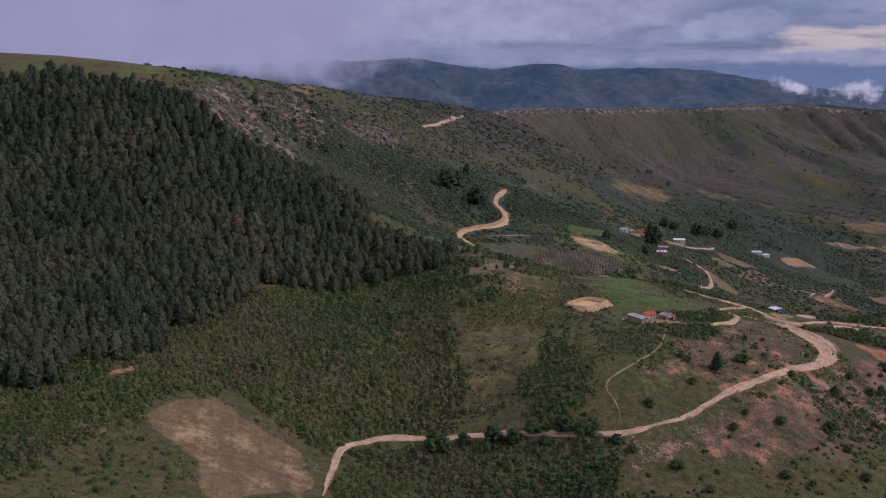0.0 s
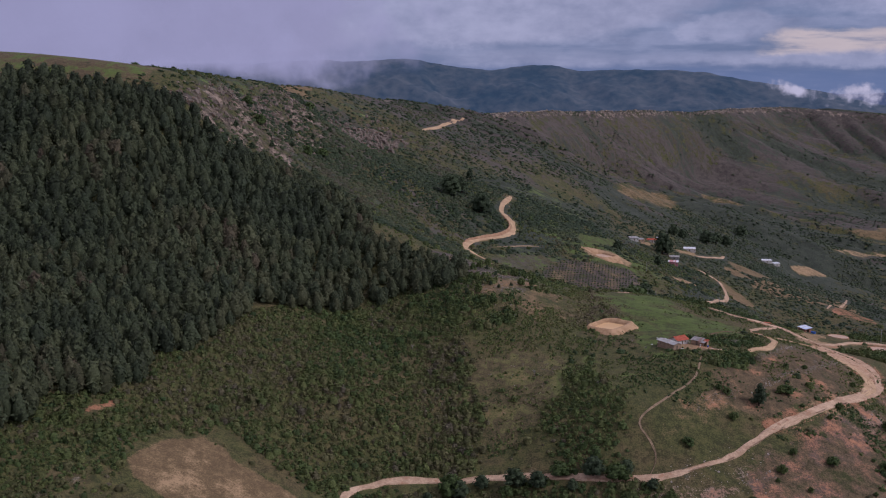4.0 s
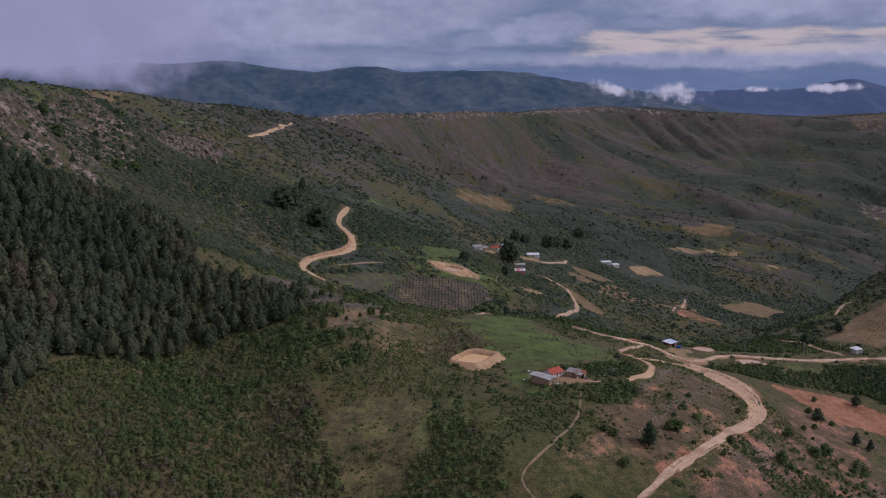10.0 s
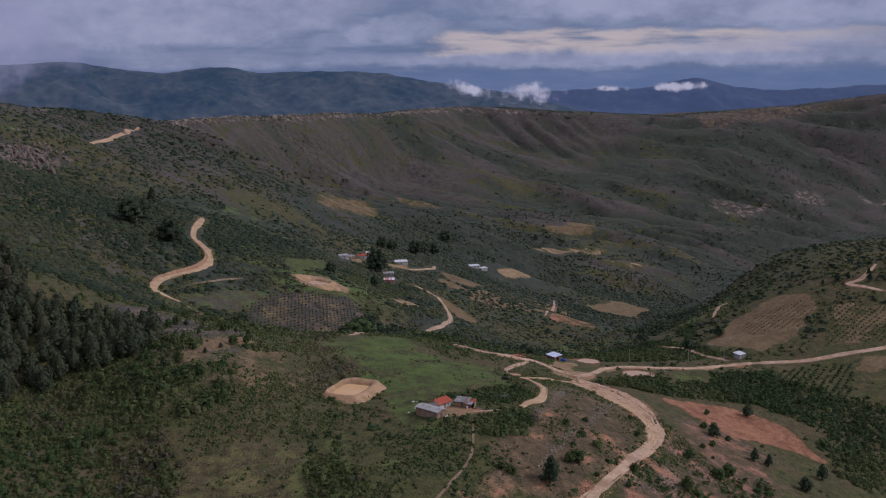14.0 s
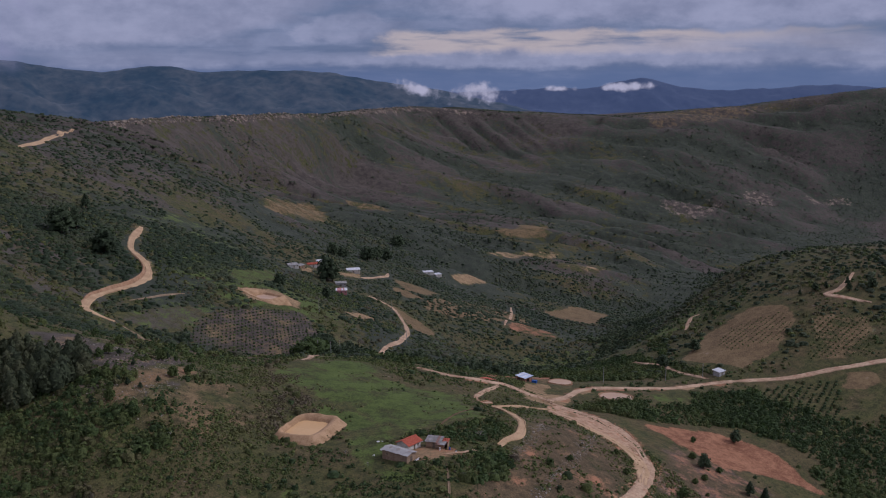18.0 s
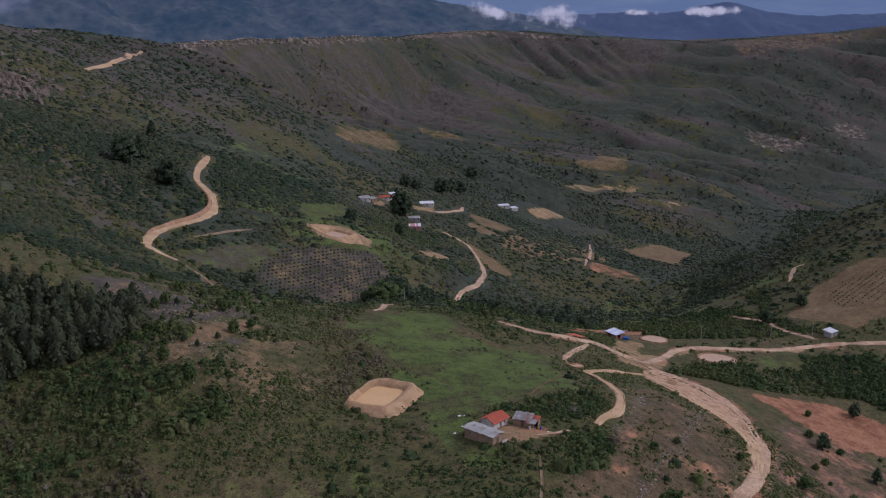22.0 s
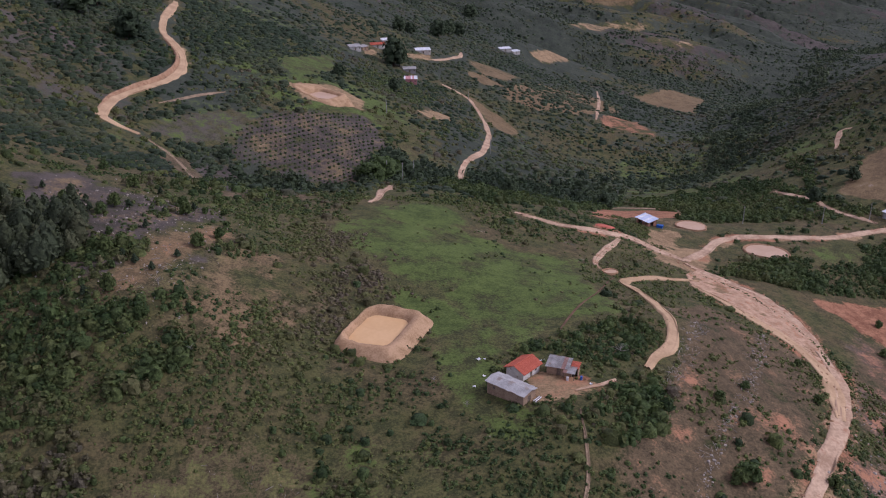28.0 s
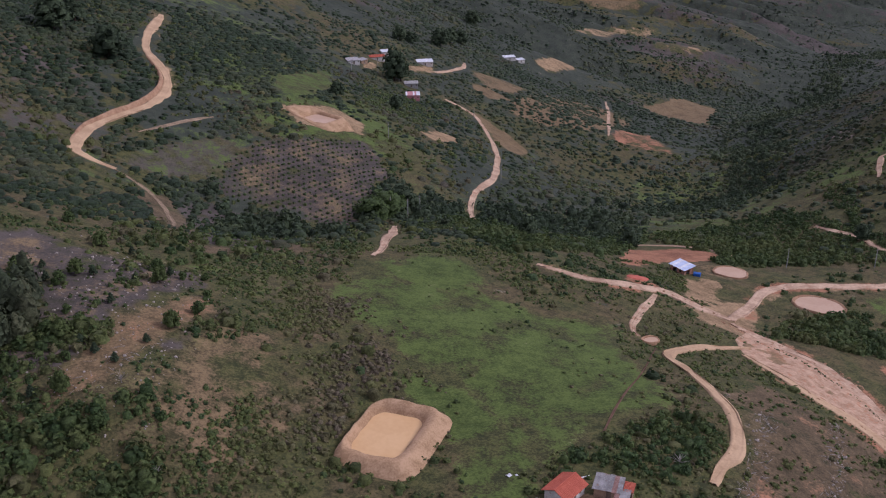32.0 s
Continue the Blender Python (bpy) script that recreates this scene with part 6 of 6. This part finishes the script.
clods = np.vstack([band(ROAD_LINES[name] + side, count, 1.1, 40 + k) for k, (name, side, count) in enumerate((("upper_road", (2.4, -2.0), 320), ("upper_road", (-2.4, 2.0), 320), ("lower_bend", (1.6, 0), 120), ("west_road", (0, 1.9), 90)))])
w2 = rng.lognormal(-1.2, 0.4, len(clods)).clip(0.12, 0.7)
stones("earth_clods", clods, np.column_stack([w2, w2 * 0.6]), CUT, "crumbled orange earth clods along the road edge")
w = rng.lognormal(-1.6, 0.4, len(loose)).clip(0.08, 0.5)
stones("loose_stones", loose, np.column_stack([w, w * 0.8]), STONE, "scattered pale stones on bare soil")


# dead branches fallen in lines across the dry slope
def sticks(seed):
    r = np.random.default_rng(seed)
    d = r.normal(0, 1, 3) * (1, 1, 0.35)
    d /= np.linalg.norm(d)
    a = np.cross(d, (0, 0, 1))
    a /= np.linalg.norm(a)
    b = np.cross(d, a)
    ring = [a * 0.045, (-0.5 * a + 0.87 * b) * 0.045, (-0.5 * a - 0.87 * b) * 0.045]
    v = np.array([p - d * 0.6 for p in ring] + [p * 0.4 + d * 0.6 for p in ring]) + (0, 0, 0.3)
    return v, np.array([(0, 1, 4), (0, 4, 3), (1, 2, 5), (1, 5, 4), (2, 0, 3), (2, 3, 5), (0, 2, 1), (3, 4, 5)])


fallen = np.vstack([band([(169, 518), (155, 502), (138, 485)], 130, 1.1, 21), band([(188, 516), (159, 484), (141, 468), (132, 460)], 190, 1.2, 22), band([(118, 451), (108, 442), (97, 434)], 110, 2.2, 23),
                    band([(30, 480), (45, 470), (20, 465), (40, 455)], 90, 6.0, 24), band([(22, 548), (32, 560), (8, 543)], 60, 4.0, 25)])
w = rng.lognormal(0.0, 0.4, len(fallen)).clip(0.5, 2.2)
tagged(new("fallen_branches", spread("fallen_branches", [sticks(500 + k) for k in range(14)], fallen, np.column_stack([w, w]), DEAD, np.zeros((len(fallen), 2)), 0.0)), "bleached dead branches fallen on the dry slope", "branches", kind="stuff")


# bits about the farmyard
def plank_pile(x, y, turn, n, label):
    p = root_at("plank_pile", x, y, turn, label, "planks")
    for i in range(n):
        part("plank", boxed((-1.6 + 0.1 * i, 1.5 + 0.05 * i, -0.5 + 0.24 * i, -0.3 + 0.24 * i, 0.02 + 0.03 * (i % 2), 0.09 + 0.03 * (i % 2))), WHITE_CLOTH if i % 2 else TIMBER, p)


plank_pile(107.5, 502.2, 20, 4, "pale boards lying in the grass by the farmhouse")
plank_pile(103.2, 483.2, 35, 5, "boards stacked by the shed door")
plank_pile(111.5, 501.5, 5, 2, "pale poles lying in the grass")
for x, y, s in ((97.5, 506.5, 0.7), (99.0, 506.0, 0.4), (92.2, 494.8, 0.5), (96.0, 498.5, 0.5), (118.2, 486.5, 0.5)):
    sack = root_at("plastic_sheet", x, y, x * 40 % 360, "crumpled white plastic sheet lying in the grass", "plastic sheet", "plastic litter")
    bm = bmesh.new()
    bmesh.ops.create_grid(bm, x_segments=7, y_segments=6, size=0.7 * s)
    for v in bm.verts:
        v.co.z = 0.18 + 0.35 * noise.noise(v.co * 2.3 + Vector((x, y, 0)))
        v.co.x += 0.25 * noise.noise(v.co * 1.7 + Vector((y, x, 0)))
    ex = bmesh.ops.extrude_face_region(bm, geom=bm.faces[:])
    bmesh.ops.translate(bm, verts=[g for g in ex["geom"] if isinstance(g, bmesh.types.BMVert)], vec=(0, 0, 0.03))
    part("sheet", bm, WHITE_CLOTH, sack)
for x, y in ((113.6, 489.6), (117.0, 489.2)):
    drum = root_at("drum", x, y, 0, "upright drum beside the outbuilding", "drum", "yard drums")
    bm = bmesh.new()
    bmesh.ops.create_cone(bm, segments=14, radius1=0.3, radius2=0.3, depth=1.0, cap_ends=True)
    bmesh.ops.translate(bm, verts=bm.verts[:], vec=(0, 0, 0.45))
    part("body", bm, BLUE_PLASTIC if x > 115 else WHITE_CLOTH, drum)
    for z in (0.3, 0.65):
        bm = bmesh.new()
        bmesh.ops.create_cone(bm, segments=14, radius1=0.315, radius2=0.315, depth=0.05, cap_ends=False)
        bmesh.ops.translate(bm, verts=bm.verts[:], vec=(0, 0, z))
        part("hoop", bm, TIN, drum)


# bare bleached shrubs
def dead_shrub(x, y, tall, seed):
    r = random.Random(seed)
    root = root_at("dead_tree", x, y, seed * 50, "bare bleached dead shrub with pale branches", "dead tree", "dead shrubs")
    stem_v, stem_f = trunk(1.0, 0.03, 5)
    me = mesh_from("trunk", stem_v * (tall, tall, tall * 0.5), stem_f, DEAD)
    new("trunk", me).parent = root
    for k in range(14):
        m = pose(0, 0, tall * r.uniform(0.15, 0.45), 0, r.uniform(20, 70), k * 137.5) @ Matrix.Diagonal((tall * 0.45, tall * 0.45, tall * r.uniform(0.35, 0.6), 1))
        v = np.array([(m @ Vector(p))[:] for p in stem_v])
        new("branch", mesh_from("branch", v, stem_f, DEAD)).parent = root


for i, (x, y, tall) in enumerate(((133, 500, 4.5), (-20, 500, 3.5), (-60, 470, 3.5), (-95, 440, 3.5), (35, 470, 3.0), (84, 500, 2.2), (88, 488, 2.2), (25, 545, 3.5), (30, 520, 2.8), (-40, 500, 3.2), (-110, 430, 3.0), (60, 450, 3.0))):
    dead_shrub(x, y, tall, i)


# raw earth slope between the two lanes of the bend
upper = smooth_line([(211, 515), (216, 541), (215, 561), (208, 582)], 1.0)
lower = smooth_line([(202, 505), (200, 523), (196, 538), (193, 560), (198, 574)], 1.0)
n = 60
iu, il = np.linspace(0, len(upper) - 1, n).astype(int), np.linspace(0, len(lower) - 1, n).astype(int)
rows = []
for k in range(17):
    f = k / 16
    p = upper[iu] * (1 - f) + lower[il] * f
    relief = 0.9 * fbm(p[:, 0], p[:, 1], 5, 4, 97) - 0.5 * np.abs(fbm(p[:, 0] + p[:, 1], p[:, 1], 3, 2, 98))
    z = height(p[:, 0], p[:, 1]) + 0.3 + relief * math.sin(math.pi * f) - 0.4 * (f in (0, 1))
    rows.append(np.column_stack([p, z]))
tagged(new("earth_slope", mesh_from("earth_slope", np.vstack(rows), grid_faces(17, n), SCAR)), "bare eroded pinkish earth slope between road lanes", "bank", kind="structure")

def soil_patch(x, y, a, b, turn, mat, label):
    ang = np.arange(28) * 2 * math.pi / 28
    rows = []
    for r, lift in ((0.0, 0.75), (0.35, 0.65), (0.65, 0.4), (0.9, 0.2), (1.0, -0.3)):
        u, v = a * r * np.cos(ang), b * r * np.sin(ang)
        c, s = math.cos(radians(turn)), math.sin(radians(turn))
        px, py = x + u * c - v * s, y + u * s + v * c
        rows.append(np.column_stack([px, py, height(px, py) + lift + 0.25 * fbm(px, py, 2, 2, 99)]))
    tagged(new("soil_heap", mesh_from("soil_heap", np.vstack(rows), grid_faces(5, 28, closed=True), mat)), label, "soil heap")


RED_EARTH = mottled("bright_red_earth", (0.36, 0.09, 0.06), (0.50, 0.15, 0.10), 0.5, 3.0, 0.95, 0.05)
soil_patch(191.2, 621.8, 4.9, 3.3, 20, RED_EARTH, "spread heap of bright red earth by the road")

# low growth in the ditch along the bend
ditch = smooth_line([(206, 509), (211, 520), (212.5, 541), (211.5, 560), (206, 575)], 0.5)
edge_in = smooth_line([(197, 508), (196, 523), (191.5, 538), (189, 560)], 0.8)
verge_at = np.vstack([ditch + rng.normal(0, 0.45, ditch.shape), edge_in + rng.normal(0, 0.8, edge_in.shape)])
verge_at = np.column_stack([verge_at, height(verge_at[:, 0], verge_at[:, 1]) + 0.25])
w = rng.lognormal(-1.3, 0.35, len(verge_at)).clip(0.15, 0.6)
tagged(new("verge_shrubs", spread("verge_shrubs", mid_shapes, verge_at, np.column_stack([w, w * 0.8]), SCRUB, tints(len(verge_at), 0.4, 0.15, verge_at, 19), 0.1)), "dark weeds growing in the roadside ditch", "weeds", kind="stuff")

# cut bank above the loop road
loop_line = ROAD_LINES["loop"][::-1]
bank_line = loop_line[(loop_line[:, 1] > 772) & (loop_line[:, 1] < 900)]
t = np.gradient(bank_line, axis=0)
t /= np.linalg.norm(t, axis=1)[:, None]
out = np.column_stack([-t[:, 1], t[:, 0]])
rows = []
taper = np.sin(np.linspace(0, math.pi, len(bank_line))) ** 0.5
for d, lift in ((2.0, -0.3), (2.4, 0.6), (2.9, 1.6), (3.4, 2.2), (4.0, 1.9), (4.8, -0.6)):
    p = bank_line + out * d * (0.6 + 0.4 * taper[:, None])
    z = height(p[:, 0], p[:, 1]) + lift * taper + 0.5 * fbm(p[:, 0], p[:, 1], 4, 3, 95)
    rows.append(np.column_stack([p, z]))
tagged(new("cut_bank", mesh_from("cut_bank", np.vstack(rows), grid_faces(len(rows), len(bank_line))[:, ::-1], CUT)), "orange earth bank cut above the dirt road", "bank", kind="structure")


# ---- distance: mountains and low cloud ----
# Mountain surface plus even blue emission that stands in for distance haze.
def hazed_backdrop(name, dark, light, glow):
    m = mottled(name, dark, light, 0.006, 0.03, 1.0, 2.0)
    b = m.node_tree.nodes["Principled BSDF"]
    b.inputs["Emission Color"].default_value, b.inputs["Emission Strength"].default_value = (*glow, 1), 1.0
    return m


# Last colour is the painted haze, stronger on the farthest range.
MOUNTAIN = hazed_backdrop("hazed_far_mountain", (0.006, 0.014, 0.018), (0.066, 0.064, 0.058), (0.018, 0.037, 0.068))
MOUNTAIN_HAZED = hazed_backdrop("hazed_farthest_mountain", (0.014, 0.020, 0.035), (0.030, 0.038, 0.055), (0.040, 0.058, 0.115))


def mountain(name, profile, reach_at, deep, mat, seed, label):
    """A range whose crest follows (bearing, height angle) as seen from the hill."""
    b = np.arange(profile[0][0], profile[-1][0], 0.12)
    p = np.array(profile)
    el = np.interp(b, p[:, 0], p[:, 1])
    el = np.convolve(np.pad(el, 6, "edge"), np.ones(13) / 13, "valid") + 0.10 * fbm(b, b * 0, 1.6, 4, seed) + 0.07 * fbm(b, b * 0 + 5, 0.7, 3, seed + 1)
    rows = []
    steps = 34
    for k in range(steps):
        f = k / (steps - 1)
        r = reach_at - deep * (1 - f)
        x, y = np.sin(np.radians(b)) * r, np.cos(np.radians(b)) * r
        top = 125 + reach_at * np.tan(np.radians(el))
        spur = fbm(b * 42 + 90 * f, np.full(len(b), f * 260.0), 80, 5, seed + 3)
        z = -140 + (top + 140) * np.clip(f + 0.24 * spur * f * (1 - f) * 3, 0, 1) ** 0.8
        z = np.where(f == 1, top, np.minimum(z, top - 2))
        rows.append(np.column_stack([x, y, z]))
    rows.append(rows[-1] + (0, 60, -120))
    tagged(new(name, mesh_from(name, np.vstack(rows), grid_faces(len(rows), len(b))[:, ::-1], mat)), label, "mountain", kind="structure")


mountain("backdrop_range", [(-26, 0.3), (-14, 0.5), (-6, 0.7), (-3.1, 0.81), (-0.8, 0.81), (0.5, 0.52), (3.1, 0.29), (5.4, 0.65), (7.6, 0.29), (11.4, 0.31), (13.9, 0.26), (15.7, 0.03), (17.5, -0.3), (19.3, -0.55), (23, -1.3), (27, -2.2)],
         4350, 520, MOUNTAIN, 5, "distant mountain range under cloud, its blue haze painted as glow")
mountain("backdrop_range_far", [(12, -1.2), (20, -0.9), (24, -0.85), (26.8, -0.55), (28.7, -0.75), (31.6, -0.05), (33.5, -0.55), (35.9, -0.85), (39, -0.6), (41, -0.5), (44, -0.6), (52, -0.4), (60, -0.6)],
         4800, 300, MOUNTAIN_HAZED, 9, "mountains on the horizon, pale with painted blue haze")


# Cloud sheets emit their colour in place of sky light scattered in them.
def cloud_material(name, colour, scale, low, high, oval=False):
    m = bpy.data.materials.new(name)
    m.use_nodes = True
    t = m.node_tree
    t.nodes.clear()
    co = node(t, "ShaderNodeTexCoord")
    s = node(t, "ShaderNodeSeparateXYZ")
    t.links.new(co.outputs["UV"], s.inputs[0])
    n = noise_tex(t, co.outputs["Object"], scale, 6, 0.55)
    big = noise_tex(t, co.outputs["Object"], scale * 0.35, 4, 0.5)
    u, v = s.outputs[0], s.outputs[1]
    edge = math_node(t, "MULTIPLY", math_node(t, "MULTIPLY", ramp(t, u, 0.0, 0.25), ramp(t, u, 1.0, 0.62)), math_node(t, "MULTIPLY", ramp(t, v, 0.0, 0.32), ramp(t, v, 1.0, 0.6)))
    if oval:
        du, dv = math_node(t, "MULTIPLY_ADD", u, 2.0, -1.0), math_node(t, "MULTIPLY_ADD", v, 2.0, -1.0)
        edge = math_node(t, "SUBTRACT", 1.0, math_node(t, "SQRT", math_node(t, "ADD", math_node(t, "MULTIPLY", du, du), math_node(t, "MULTIPLY", dv, dv))), clamp=True)
    f = math_node(t, "ADD", math_node(t, "MULTIPLY", edge, 1.0), math_node(t, "ADD", math_node(t, "MULTIPLY", math_node(t, "SUBTRACT", n, 0.5), 1.7), math_node(t, "MULTIPLY", math_node(t, "SUBTRACT", big, 0.5), 1.2)))
    f = math_node(t, "MULTIPLY", f, ramp(t, edge, 0.0, 0.12))
    a = ramp(t, f, low, high)
    e = node(t, "ShaderNodeEmission", Strength=1.0)
    t.links.new(mix_col(t, ramp(t, n, 0.3, 0.7), tuple(c * 0.86 for c in colour), colour), e.inputs[0])
    mix = node(t, "ShaderNodeMixShader")
    t.links.new(a, mix.inputs[0])
    t.links.new(node(t, "ShaderNodeBsdfTransparent").outputs[0], mix.inputs[1])
    t.links.new(e.outputs[0], mix.inputs[2])
    t.links.new(mix.outputs[0], node(t, "ShaderNodeOutputMaterial").inputs[0])
    return m


MIST = cloud_material("hill_mist", (0.315, 0.312, 0.44), 0.006, 0.15, 1.1)
WHITE_MIST = cloud_material("white_cloud", (0.47, 0.455, 0.54), 0.022, 0.25, 0.95, True)


def mist(x0, x1, y0, y1, z0, z1, mat, label, name="low_cloud", fall=0.0):
    """A soft bank of cloud resting on the hills."""
    n, k = 24, 12
    rows, uv = [], []
    for j in range(k):
        f = j / (k - 1)
        u = np.linspace(0, 1, n)
        x, y = x0 + (x1 - x0) * u, y0 + (y1 - y0) * u
        bulge = 60 * math.sin(math.pi * f)
        rows.append(np.column_stack([x, y - bulge * (0.6 + fbm(x, y, 300, 2, 3)), z0 + (z1 - z0) * f - fall * u]))
        uv.append(np.column_stack([u, f + 0 * u]))
    faces = grid_faces(k, n)
    me = mesh_from(name, np.vstack(rows), faces, mat)
    layer = me.uv_layers.new(name="spread")
    layer.data.foreach_set("uv", np.vstack(uv)[faces.ravel()].astype(np.float32).ravel())
    tagged(new(name, me), label, "cloud", kind="structure")


mist(-1500, -40, 1250, 1500, 86, 420, MIST, "grey mist lying over the hilltop")
mist(-1300, 90, 1900, 2050, 70, 480, MIST, "grey mist lying over the tableland")
mist(-1600, 120, 3000, 3300, 40, 620, MIST, "grey cloud lying against the mountains")
mist(-760, -130, 810, 900, 124, 240, MIST, "thin mist drifting over the hilltop field")
mist(-900, -190, 900, 1010, 112, 260, MIST, "thin mist drifting over the hilltop")


def far_cloud(b0, b1, e0, e1, r, fall=0.0):
    x0, y0, x1, y1 = math.sin(radians(b0)) * r, math.cos(radians(b0)) * r, math.sin(radians(b1)) * r, math.cos(radians(b1)) * r
    mist(x0, x1, y0, y1, 125 + r * math.tan(radians(e0)), 125 + r * math.tan(radians(e1)), WHITE_MIST, "white cloud wisp against the mountains", "cloud_wisp", r * math.tan(radians(fall)))


far_cloud(16.9, 21.2, -0.65, 0.35, 3850, 1.0)
far_cloud(19.2, 24.8, -1.75, -0.15, 3800)
far_cloud(20.6, 23.8, -1.35, -0.05, 3790)
far_cloud(28.9, 33.0, -0.95, -0.25, 4350)
far_cloud(25.6, 28.6, -0.85, -0.35, 4350, 0.2)
